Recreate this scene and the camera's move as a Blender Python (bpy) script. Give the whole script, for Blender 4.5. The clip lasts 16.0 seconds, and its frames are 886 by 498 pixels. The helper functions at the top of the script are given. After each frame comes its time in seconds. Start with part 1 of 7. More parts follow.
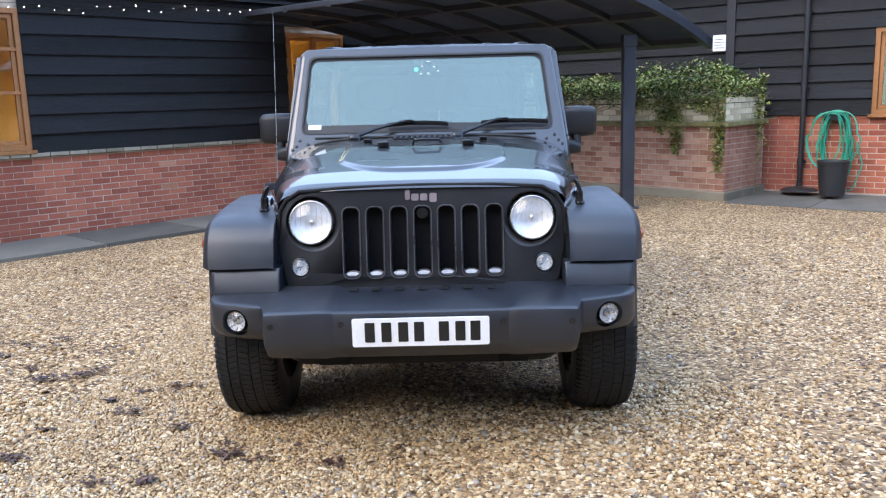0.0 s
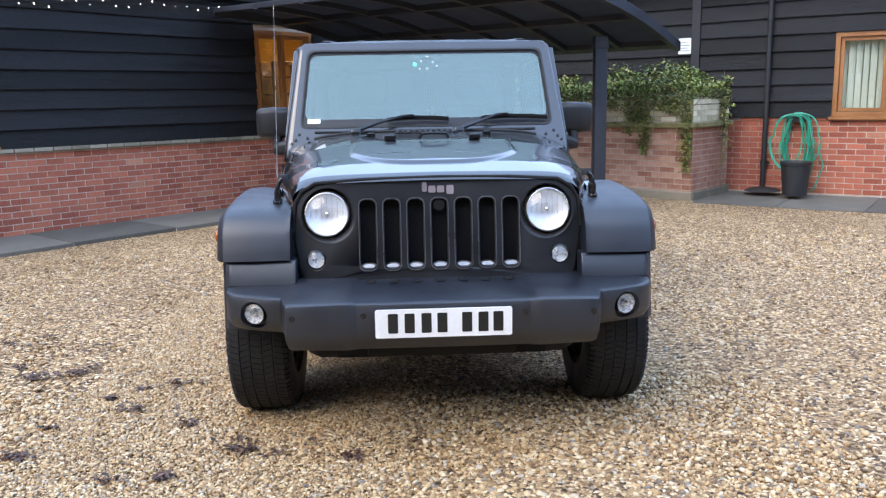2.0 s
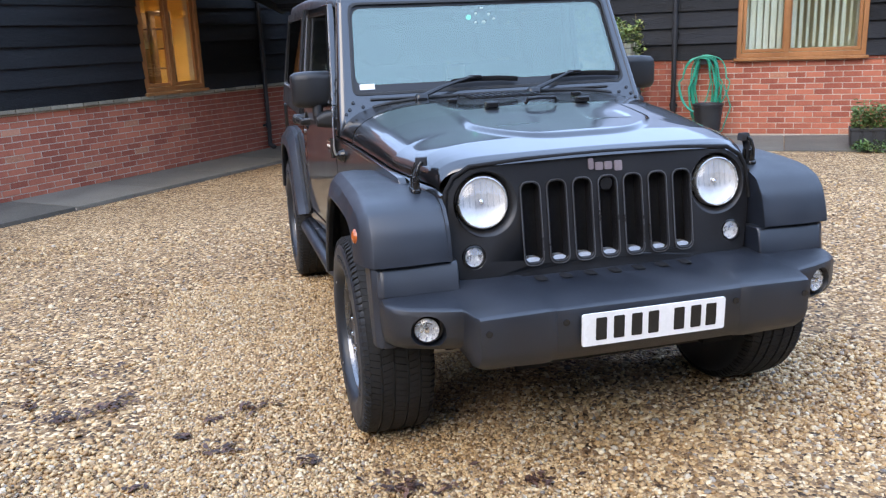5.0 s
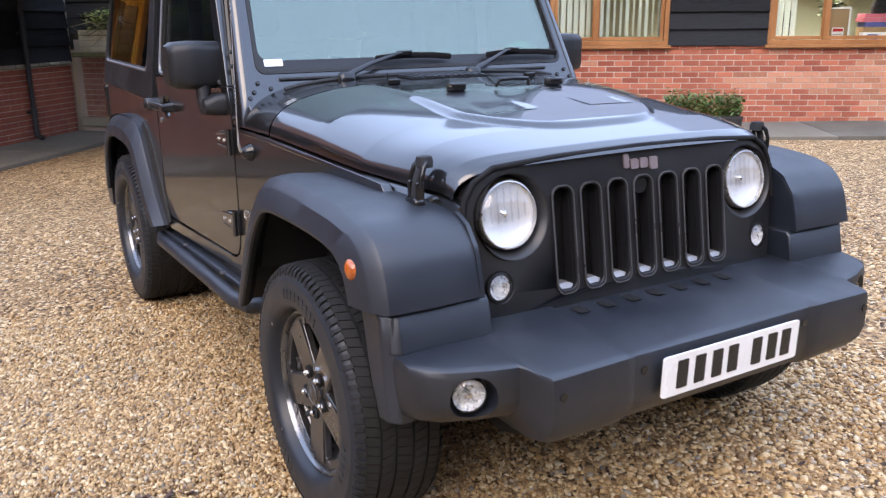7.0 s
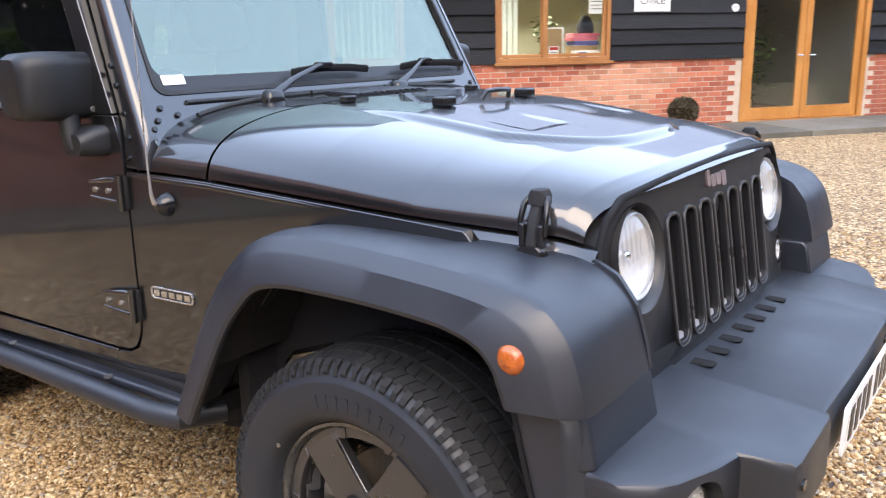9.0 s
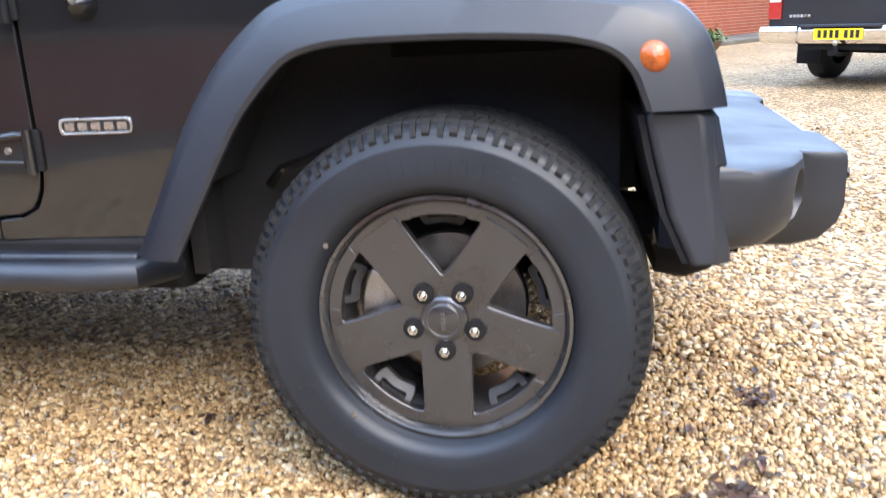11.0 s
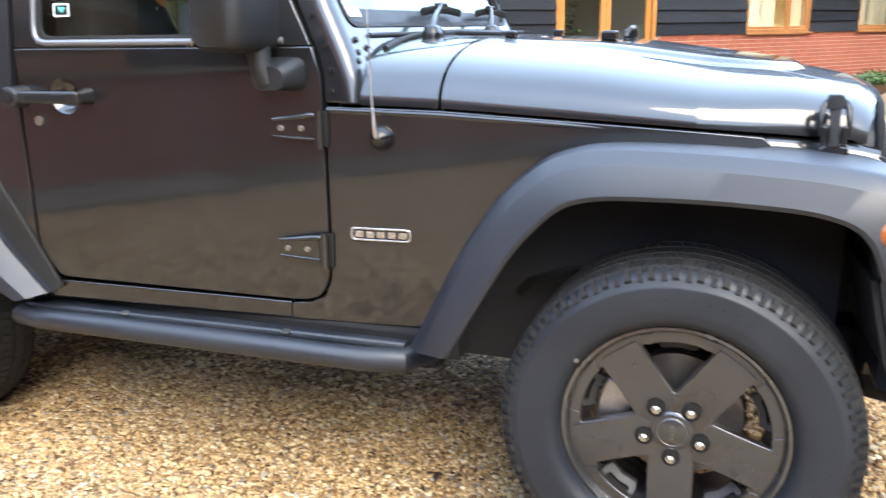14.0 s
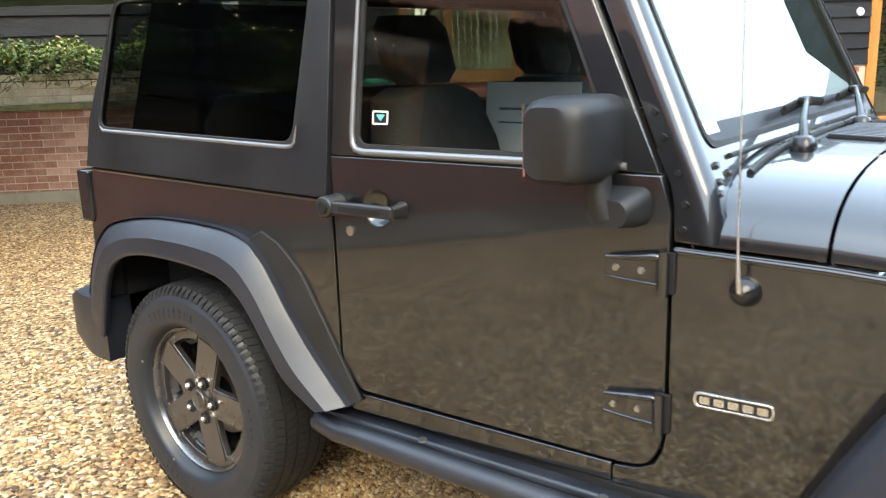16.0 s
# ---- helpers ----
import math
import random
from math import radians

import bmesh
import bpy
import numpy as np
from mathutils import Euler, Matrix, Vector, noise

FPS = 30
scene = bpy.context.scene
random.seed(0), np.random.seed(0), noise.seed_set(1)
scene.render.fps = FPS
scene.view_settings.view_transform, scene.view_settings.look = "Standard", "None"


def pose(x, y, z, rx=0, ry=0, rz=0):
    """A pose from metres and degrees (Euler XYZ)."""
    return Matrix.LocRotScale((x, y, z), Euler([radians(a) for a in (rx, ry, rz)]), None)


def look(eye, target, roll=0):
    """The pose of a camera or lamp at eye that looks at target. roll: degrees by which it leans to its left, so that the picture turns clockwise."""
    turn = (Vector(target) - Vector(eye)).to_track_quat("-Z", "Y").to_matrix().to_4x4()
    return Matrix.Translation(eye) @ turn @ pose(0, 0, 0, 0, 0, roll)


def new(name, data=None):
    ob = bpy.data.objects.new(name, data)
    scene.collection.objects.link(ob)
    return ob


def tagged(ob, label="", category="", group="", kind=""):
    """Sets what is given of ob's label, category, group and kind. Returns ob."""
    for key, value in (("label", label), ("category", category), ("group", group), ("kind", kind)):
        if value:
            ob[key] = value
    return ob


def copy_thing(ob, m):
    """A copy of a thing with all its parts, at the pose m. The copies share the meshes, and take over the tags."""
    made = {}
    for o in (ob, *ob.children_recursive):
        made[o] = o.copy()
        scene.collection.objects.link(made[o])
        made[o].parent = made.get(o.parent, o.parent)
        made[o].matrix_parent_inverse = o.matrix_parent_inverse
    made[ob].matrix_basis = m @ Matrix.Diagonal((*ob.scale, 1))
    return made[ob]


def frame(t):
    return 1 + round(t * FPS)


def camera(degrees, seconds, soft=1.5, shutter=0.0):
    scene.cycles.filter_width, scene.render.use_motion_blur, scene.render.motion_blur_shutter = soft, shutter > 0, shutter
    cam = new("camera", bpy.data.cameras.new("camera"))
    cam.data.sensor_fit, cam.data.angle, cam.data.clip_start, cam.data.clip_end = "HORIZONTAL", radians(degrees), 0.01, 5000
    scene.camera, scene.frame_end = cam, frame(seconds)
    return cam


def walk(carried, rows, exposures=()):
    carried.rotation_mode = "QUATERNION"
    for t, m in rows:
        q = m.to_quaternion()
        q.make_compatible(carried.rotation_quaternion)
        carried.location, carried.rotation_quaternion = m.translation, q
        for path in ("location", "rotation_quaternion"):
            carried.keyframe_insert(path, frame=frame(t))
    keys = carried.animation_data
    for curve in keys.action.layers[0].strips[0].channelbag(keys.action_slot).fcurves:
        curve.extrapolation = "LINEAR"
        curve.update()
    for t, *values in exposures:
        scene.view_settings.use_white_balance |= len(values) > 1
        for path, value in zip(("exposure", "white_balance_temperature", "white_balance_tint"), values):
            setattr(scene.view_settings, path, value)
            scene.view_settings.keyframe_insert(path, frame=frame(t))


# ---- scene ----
cam = camera(56.1, 16.0, soft=1.2, shutter=0.35)
PATH = [
    (0, (0.131, -3.819, 1.457), (0.106, -1.852, 1.096), -1.5),
    (0.5, (0.022, -3.812, 1.397), (0.032, -1.84, 1.068), -1.4),
    (1, (-0.018, -3.807, 1.351), (0.008, -1.829, 1.059), -1.2),
    (1.5, (-0.033, -3.805, 1.359), (0.014, -1.828, 1.06), -0.7),
    (2, (-0.14, -3.828, 1.42), (-0.049, -1.863, 1.063), -1.0),
    (2.5, (-0.29, -3.829, 1.463), (-0.164, -1.877, 1.047), -1.3),
    (3, (-0.474, -3.712, 1.508), (-0.322, -1.768, 1.063), -1.1),
    (3.5, (-0.708, -3.618, 1.516), (-0.508, -1.68, 1.064), -1.4),
    (3.7, (-0.825, -3.573, 1.522), (-0.581, -1.641, 1.067), -1.4),
    (5.8, (-1.517, -2.768, 1.503), (-0.833, -0.959, 0.99), -1.4),
    (6, (-1.57, -2.675, 1.488), (-0.819, -0.893, 0.975), -0.8),
    (6.5, (-1.64, -2.388, 1.46), (-0.74, -0.683, 0.927), -0.3),
    (7, (-1.714, -2.135, 1.454), (-0.718, -0.485, 0.921), -0.5),
    (7.5, (-1.826, -1.855, 1.43), (-0.682, -0.286, 0.948), -0.3),
    (8, (-1.909, -1.617, 1.404), (-0.598, -0.182, 0.935), -0.2),
    (8.2, (-1.931, -1.496, 1.403), (-0.57, -0.11, 0.927), -0.4),
    (10.3, (-2.199, -0.536, 1.214), (-0.384, 0.125, 0.696), -3.2),
    (10.5, (-2.237, -0.46, 1.157), (-0.396, 0.11, 0.621), -3.6),
    (11, (-2.34, -0.303, 0.958), (-0.454, 0.081, 0.411), -2.7),
    (11.5, (-2.377, -0.268, 0.841), (-0.489, 0.047, 0.262), -1.1),
    (12, (-2.38, -0.274, 0.823), (-0.485, 0.023, 0.258), -0.6),
    (12.5, (-2.379, -0.283, 0.832), (-0.478, 0.02, 0.29), -0.3),
    (13, (-2.421, -0.256, 0.962), (-0.526, 0.105, 0.435), 0.2),
    (13.5, (-2.508, -0.195, 1.138), (-0.639, 0.29, 0.62), -0.1),
    (14, (-2.616, -0.112, 1.261), (-0.804, 0.561, 0.747), -0.8),
    (14.5, (-2.621, -0.057, 1.344), (-0.899, 0.818, 0.827), -1.5),
    (15, (-2.535, -0.003, 1.426), (-0.906, 1.033, 0.902), -2.1),
    (15.5, (-2.44, 0.069, 1.466), (-0.9, 1.24, 0.958), -2.2),
    (16, (-2.354, 0.22, 1.483), (-0.831, 1.428, 1.013), -1.8),
]
EXPOSURES = [(0, 1.44, 7250, 13), (3.7, 1.37, 7350, 13), (6, 1.38, 7400, 15), (7, 1.38, 7950, 19), (8.2, 1.55, 8300, 17), (10.3, 2.07, 8700, 15), (11.2, 2.28, 7400, 11), (12, 2.00, 6700, 8), (12.5, 1.98, 6600, 6.5), (13, 2.03, 6650, 6.5), (13.5, 2.38, 7700, 7.5), (14.5, 2.24, 8500, 10), (15, 2.22, 8900, 8), (16, 2.24, 9500, 5.5)]

walk(cam, [(t, look(eye, target, roll)) for t, eye, target, roll in PATH], EXPOSURES)

# ---- sky and sun ----
world = bpy.data.worlds.new("sky")
scene.world = world
world.use_nodes = True
wn = world.node_tree.nodes
sky = wn.new("ShaderNodeTexSky")
sky.sky_type = "NISHITA"
sky.sun_disc = False
SUN_ELEVATION, SUN_AZIMUTH = 44.5, 228.0
sky.sun_elevation = radians(SUN_ELEVATION)
sky.sun_rotation = radians(SUN_AZIMUTH)
sky.air_density, sky.dust_density, sky.ozone_density = 1.0, 1.3, 1.0
wn["Background"].inputs["Strength"].default_value = 0.135
# thin bright cloud over the blue: soft patches of grey-white
wl = world.node_tree.links
cloud_noise, cloud_fac, cloud_mix = wn.new("ShaderNodeTexNoise"), wn.new("ShaderNodeMapRange"), wn.new("ShaderNodeMix")
cloud_noise.inputs["Scale"].default_value, cloud_noise.inputs["Detail"].default_value = 1.6, 5
cloud_fac.inputs["From Min"].default_value, cloud_fac.inputs["From Max"].default_value = 0.35, 0.65
cloud_fac.inputs["To Min"].default_value, cloud_fac.inputs["To Max"].default_value = 0.76, 0.95
cloud_mix.data_type = "RGBA"
cloud_mix.inputs[7].default_value = (4.7, 7.3, 12.5, 1)
wl.new(cloud_noise.outputs[0], cloud_fac.inputs[0])
wl.new(cloud_fac.outputs[0], cloud_mix.inputs[0])
wl.new(sky.outputs[0], cloud_mix.inputs[6])
wl.new(cloud_mix.outputs[2], wn["Background"].inputs["Color"])
sun_data = bpy.data.lights.new("sun", "SUN")
sun_data.energy, sun_data.angle, sun_data.color = 0.97, radians(43.5), (1.0, 0.90, 0.74)
sun = new("sun", sun_data)
sun.rotation_euler = Euler((radians(90 - SUN_ELEVATION), 0, radians(180 - SUN_AZIMUTH)))


# ---- materials ----
def material(name, rough=0.6, metal=0.0, coat=0.0, spec=0.5):
    m = bpy.data.materials.new(name)
    m.use_nodes = True
    b = m.node_tree.nodes["Principled BSDF"]
    b.inputs["Roughness"].default_value = rough
    b.inputs["Metallic"].default_value = metal
    b.inputs["Coat Weight"].default_value = coat
    b.inputs["Coat Roughness"].default_value = 0.04
    b.inputs["Specular IOR Level"].default_value = spec
    return m, m.node_tree.nodes, m.node_tree.links, b


def ramp(nodes, stops):
    r = nodes.new("ShaderNodeValToRGB")
    while len(r.color_ramp.elements) < len(stops):
        r.color_ramp.elements.new(0.5)
    for e, (p, c) in zip(r.color_ramp.elements, stops):
        e.position, e.color = p, (*c, 1)
    return r


def surface(name, dark, light, scale=6.0, fine=60.0, rough=0.6, metal=0.0, coat=0.0, bump=0.15, spread=0.0, stretch=None, spec=0.5, rough_var=0.1):
    """Two scales of mottling between dark and light, roughness wear and fine relief; spread: colour difference from piece to piece."""
    m, n, l, b = material(name, rough, metal, coat, spec)
    co = n.new("ShaderNodeTexCoord")
    mp = n.new("ShaderNodeMapping")
    l.new(co.outputs["Object"], mp.inputs["Vector"])
    if stretch:
        mp.inputs["Scale"].default_value = stretch
    big, small = n.new("ShaderNodeTexNoise"), n.new("ShaderNodeTexNoise")
    big.inputs["Scale"].default_value, small.inputs["Scale"].default_value = scale, fine
    big.inputs["Detail"].default_value, small.inputs["Detail"].default_value = 4, 3
    for t in (big, small):
        l.new(mp.outputs[0], t.inputs["Vector"])
    mix = n.new("ShaderNodeMath")
    mix.operation = "MULTIPLY_ADD"
    l.new(small.outputs[0], mix.inputs[0])
    mix.inputs[1].default_value = 0.45
    half = n.new("ShaderNodeMath")
    half.operation = "MULTIPLY"
    half.inputs[1].default_value = 0.6
    l.new(big.outputs[0], half.inputs[0])
    l.new(half.outputs[0], mix.inputs[2])
    value = mix
    if spread:
        info = n.new("ShaderNodeObjectInfo")
        add = n.new("ShaderNodeMath")
        add.operation = "MULTIPLY_ADD"
        l.new(info.outputs["Random"], add.inputs[0])
        add.inputs[1].default_value = spread
        sub = n.new("ShaderNodeMath")
        sub.operation = "SUBTRACT"
        sub.inputs[1].default_value = spread / 2
        l.new(mix.outputs[0], sub.inputs[0])
        l.new(sub.outputs[0], add.inputs[2])
        value = add
    r = ramp(n, [(0.3, dark), (0.72, light)])
    l.new(value.outputs[0], r.inputs[0])
    l.new(r.outputs[0], b.inputs["Base Color"])
    if rough_var:
        rr = n.new("ShaderNodeMapRange")
        rr.inputs["To Min"].default_value, rr.inputs["To Max"].default_value = max(rough - rough_var, 0.02), min(rough + rough_var, 1)
        rr.inputs["From Min"].default_value, rr.inputs["From Max"].default_value = 0.3, 0.7
        l.new(big.outputs[0], rr.inputs[0])
        l.new(rr.outputs[0], b.inputs["Roughness"])
    if bump:
        bp = n.new("ShaderNodeBump")
        bp.inputs["Strength"].default_value, bp.inputs["Distance"].default_value = bump, 0.01
        l.new(small.outputs[0], bp.inputs["Height"])
        l.new(bp.outputs[0], b.inputs["Normal"])
    return m


def glass_like(name, tint, reflect, ior=1.5, rough=0.0, coat=(1, 1, 1)):
    """A thin pane: clear or tinted body with a mirror coat that grows towards grazing angles."""
    m, n, l, b = material(name)
    n.remove(b)
    clear, gloss, mix, fres = n.new("ShaderNodeBsdfTransparent"), n.new("ShaderNodeBsdfGlossy"), n.new("ShaderNodeMixShader"), n.new("ShaderNodeLayerWeight")
    clear.inputs[0].default_value = (*tint, 1)
    gloss.inputs["Color"].default_value = (*coat, 1)
    gloss.inputs["Roughness"].default_value = rough
    fres.inputs["Blend"].default_value = 0.5
    r0 = ((ior - 1) / (ior + 1)) ** 2
    power, add = n.new("ShaderNodeMath"), n.new("ShaderNodeMath")
    power.operation, add.operation, add.use_clamp = "POWER", "MULTIPLY_ADD", True
    power.inputs[1].default_value = 5.0
    add.inputs[1].default_value, add.inputs[2].default_value = 1 - r0, r0 + reflect
    l.new(fres.outputs["Facing"], power.inputs[0])
    l.new(power.outputs[0], add.inputs[0])
    l.new(add.outputs[0], mix.inputs[0])
    l.new(clear.outputs[0], mix.inputs[1])
    l.new(gloss.outputs[0], mix.inputs[2])
    l.new(mix.outputs[0], n["Material Output"].inputs[0])
    return m


def glow(name, colour, strength):
    m, n, l, b = material(name)
    b.inputs["Base Color"].default_value = (*colour, 1)
    b.inputs["Emission Color"].default_value = (*colour, 1)
    b.inputs["Emission Strength"].default_value = strength
    return m


def paint_material():
    m = surface("car_paint", (0.0215, 0.0225, 0.0250), (0.0330, 0.0345, 0.0380), 3, 900, 0.34, 0.8, 1.0, 0.0, rough_var=0.03)
    m.node_tree.nodes["Principled BSDF"].inputs["Coat IOR"].default_value = 1.66
    m.node_tree.nodes["Principled BSDF"].inputs["Coat Roughness"].default_value = 0.042
    return m


def gravel_material():
    m, n, l, b = material("gravel_bed", 0.75)
    co = n.new("ShaderNodeTexCoord")
    stone, big, mid = n.new("ShaderNodeTexVoronoi"), n.new("ShaderNodeTexNoise"), n.new("ShaderNodeTexNoise")
    warp = n.new("ShaderNodeTexNoise")
    warp.inputs["Scale"].default_value = 35
    wm = n.new("ShaderNodeMix")
    wm.data_type = "VECTOR"
    wm.inputs[0].default_value = 0.02
    l.new(co.outputs["Object"], warp.inputs["Vector"])
    l.new(co.outputs["Object"], wm.inputs[4])
    l.new(warp.outputs["Color"], wm.inputs[5])
    stone.inputs["Scale"].default_value = 62
    big.inputs["Scale"].default_value, mid.inputs["Scale"].default_value = 0.55, 4
    big.inputs["Detail"].default_value = mid.inputs["Detail"].default_value = 5
    l.new(wm.outputs[1], stone.inputs["Vector"])
    for t in (big, mid):
        l.new(co.outputs["Object"], t.inputs["Vector"])
    sep = n.new("ShaderNodeSeparateColor")
    l.new(stone.outputs["Color"], sep.inputs[0])
    r = ramp(n, [(0.0, (0.030, 0.017, 0.008)), (0.22, (0.165, 0.092, 0.042)), (0.45, (0.46, 0.285, 0.130)), (0.62, (0.25, 0.160, 0.088)), (0.8, (0.64, 0.43, 0.215)), (1.0, (0.86, 0.69, 0.46))])
    l.new(sep.outputs[0], r.inputs[0])
    tone = ramp(n, [(0.3, (0.68, 0.62, 0.56)), (0.7, (1.06, 1.04, 1.02))])
    addn = n.new("ShaderNodeMath")
    addn.operation = "MULTIPLY_ADD"
    addn.inputs[1].default_value = 0.4
    half = n.new("ShaderNodeMath")
    half.operation = "MULTIPLY"
    half.inputs[1].default_value = 0.6
    l.new(big.outputs[0], half.inputs[0])
    l.new(mid.outputs[0], addn.inputs[0])
    l.new(half.outputs[0], addn.inputs[2])
    l.new(addn.outputs[0], tone.inputs[0])
    mul = n.new("ShaderNodeMix")
    mul.data_type, mul.blend_type = "RGBA", "MULTIPLY"
    mul.inputs[0].default_value = 1
    l.new(r.outputs[0], mul.inputs[6])
    l.new(tone.outputs[0], mul.inputs[7])
    l.new(mul.outputs[2], b.inputs["Base Color"])
    bp = n.new("ShaderNodeBump")
    bp.inputs["Strength"].default_value, bp.inputs["Distance"].default_value, bp.invert = 1.0, 0.012, True
    l.new(stone.outputs["Distance"], bp.inputs["Height"])
    l.new(bp.outputs[0], b.inputs["Normal"])
    return m


def pebble_material():
    m, n, l, b = material("pebble", 0.5)
    geo, co = n.new("ShaderNodeNewGeometry"), n.new("ShaderNodeTexCoord")
    r = ramp(n, [(0.0, (0.12, 0.066, 0.030)), (0.14, (0.28, 0.165, 0.075)), (0.34, (0.54, 0.345, 0.160)), (0.48, (0.33, 0.222, 0.125)), (0.62, (0.60, 0.405, 0.200)), (0.78, (0.68, 0.495, 0.275)), (0.90, (0.78, 0.655, 0.450)), (0.96, (0.42, 0.365, 0.300)), (1.0, (0.17, 0.150, 0.135))])
    l.new(geo.outputs["Random Per Island"], r.inputs[0])
    grain = n.new("ShaderNodeTexNoise")
    grain.inputs["Scale"].default_value = 180
    l.new(co.outputs["Object"], grain.inputs["Vector"])
    tone = ramp(n, [(0.3, (0.7, 0.68, 0.65)), (0.7, (1.05, 1.03, 1.0))])
    l.new(grain.outputs[0], tone.inputs[0])
    mul = n.new("ShaderNodeMix")
    mul.data_type, mul.blend_type = "RGBA", "MULTIPLY"
    mul.inputs[0].default_value = 1
    l.new(r.outputs[0], mul.inputs[6])
    l.new(tone.outputs[0], mul.inputs[7])
    l.new(mul.outputs[2], b.inputs["Base Color"])
    return m


def island_material(name, stops, rough=0.6, sub=0.0):
    m, n, l, b = material(name, rough)
    geo = n.new("ShaderNodeNewGeometry")
    r = ramp(n, stops)
    l.new(geo.outputs["Random Per Island"], r.inputs[0])
    l.new(r.outputs[0], b.inputs["Base Color"])
    return m


PAINT = paint_material()
PLASTIC = surface("textured_black_plastic", (0.0058, 0.0082, 0.0138), (0.0108, 0.0146, 0.0232), 5, 700, 0.46, 0, 0, 0.10, spec=0.8)
BUMPER = surface("smooth_black_bumper", (0.0050, 0.0070, 0.0118), (0.0092, 0.0124, 0.0195), 5, 700, 0.45, 0, 0, 0.09, spec=0.82)
HARDTOP = surface("grained_black_hardtop", (0.0060, 0.0066, 0.0080), (0.0105, 0.0113, 0.0132), 5, 700, 0.48, 0, 0, 0.12, spec=0.5)
SATIN = surface("satin_grille_grey", (0.011, 0.0115, 0.0135), (0.017, 0.0175, 0.020), 6, 500, 0.42, 0.1, 0, 0.03, spec=0.5)
BOWL = surface("grey_lamp_bowl", (0.022, 0.022, 0.024), (0.032, 0.032, 0.034), 6, 400, 0.38, 0.1, 0, 0.03, spec=0.5)
# pale grey that carries the sky's reflection on the slot floors
SLOT_FLOOR = surface("sky_lit_slot_floor", (0.24, 0.24, 0.245), (0.34, 0.34, 0.345), 8, 200, 0.4, 0.5)
SLOT_TRIM = surface("slot_trim_grey", (0.11, 0.11, 0.115), (0.17, 0.17, 0.175), 6, 300, 0.35, 0.6)
BLACK = surface("dull_black", (0.006, 0.006, 0.007), (0.013, 0.013, 0.014), 8, 90, 0.8, bump=0.1, spec=0.25)
LINER = surface("dusty_arch_liner", (0.010, 0.0108, 0.013), (0.022, 0.0225, 0.026), 8, 90, 0.9, bump=0.1)
SATIN_BLACK = surface("satin_black", (0.012, 0.012, 0.013), (0.020, 0.020, 0.022), 8, 400, 0.32, bump=0.02, rough_var=0.04)
GLOSS_BLACK = surface("gloss_black", (0.008, 0.008, 0.009), (0.014, 0.014, 0.015), 8, 90, 0.2, bump=0.0, rough_var=0.05)
RUBBER = surface("tyre_rubber", (0.0098, 0.0126, 0.0176), (0.0175, 0.0218, 0.0295), 7, 420, 0.47, bump=0.03, spec=0.5)
TREAD = surface("dusty_tread", (0.0065, 0.0073, 0.0088), (0.020, 0.020, 0.0205), 30, 260, 0.7, bump=0.2, spec=0.35)
SEAL = surface("rubber_seal", (0.008, 0.008, 0.008), (0.016, 0.016, 0.016), 9, 120, 0.6)
RIM = surface("gunmetal_rim", (0.086, 0.085, 0.090), (0.122, 0.120, 0.126), 5, 500, 0.30, 0.8, 0.4, 0.0)
# darker copy of the rim metal; the pockets' shade is in this colour
POCKET = surface("shaded_rim_pocket", (0.040, 0.040, 0.042), (0.060, 0.060, 0.063), 5, 500, 0.5, 0.4)
# lighter copy of the rim metal; the flange's highlight is in this colour
RIM_EDGE = surface("highlit_rim_edge", (0.14, 0.14, 0.145), (0.22, 0.22, 0.225), 8, 300, 0.25, 0.85, bump=0.0)
# pale tone standing in for sky reflected along the rounded window edges
LEDGE = surface("sky_lit_ledge", (0.20, 0.207, 0.222), (0.24, 0.247, 0.262), 6, 200, 0.34, 0.55, bump=0.0, rough_var=0.02)
STEEL = surface("worn_steel", (0.30, 0.29, 0.28), (0.52, 0.51, 0.50), 20, 200, 0.35, 0.95)
BRAKE = surface("worn_brake_disc", (0.16, 0.14, 0.125), (0.30, 0.27, 0.245), 20, 200, 0.45, 0.9)
CHROME = surface("chrome", (0.72, 0.72, 0.73), (0.82, 0.82, 0.83), 4, 90, 0.12, 1.0, bump=0.01, rough_var=0.05)
REFLECTOR = surface("lamp_reflector", (0.62, 0.62, 0.62), (0.86, 0.86, 0.86), 22, 90, 0.42, 0.6, bump=0.05, rough_var=0.1)
# silver badge grey, tinted pink for a reflection it catches
DULL_BADGE = surface("dull_badge", (0.26, 0.21, 0.22), (0.40, 0.33, 0.345), 10, 200, 0.4, 0.6)
BADGE = surface("badge_silver", (0.50, 0.50, 0.49), (0.68, 0.67, 0.66), 10, 200, 0.3, 0.9)
FOG_REFLECTOR = surface("fog_reflector", (0.52, 0.52, 0.53), (0.86, 0.86, 0.86), 60, 140, 0.3, 0.85, bump=0.9, rough_var=0.1)
AMBER = surface("amber_lens", (0.28, 0.045, 0.008), (0.55, 0.13, 0.022), 60, 160, 0.15, 0, 0.6, 0.2, rough_var=0.05)
RED_LENS = surface("red_lens", (0.35, 0.02, 0.02), (0.55, 0.04, 0.03), 30, 120, 0.15, 0, 0.6, rough_var=0.05)
WHITE_PLATE = surface("white_plate", (0.74, 0.74, 0.73), (0.84, 0.84, 0.83), 4, 90, 0.3, bump=0.02)
YELLOW_PLATE = surface("yellow_plate", (0.75, 0.55, 0.02), (0.85, 0.64, 0.04), 4, 90, 0.35, bump=0.02)
PLATE_BLACK = surface("plate_black", (0.008, 0.008, 0.008), (0.014, 0.014, 0.014), 9, 90, 0.4)
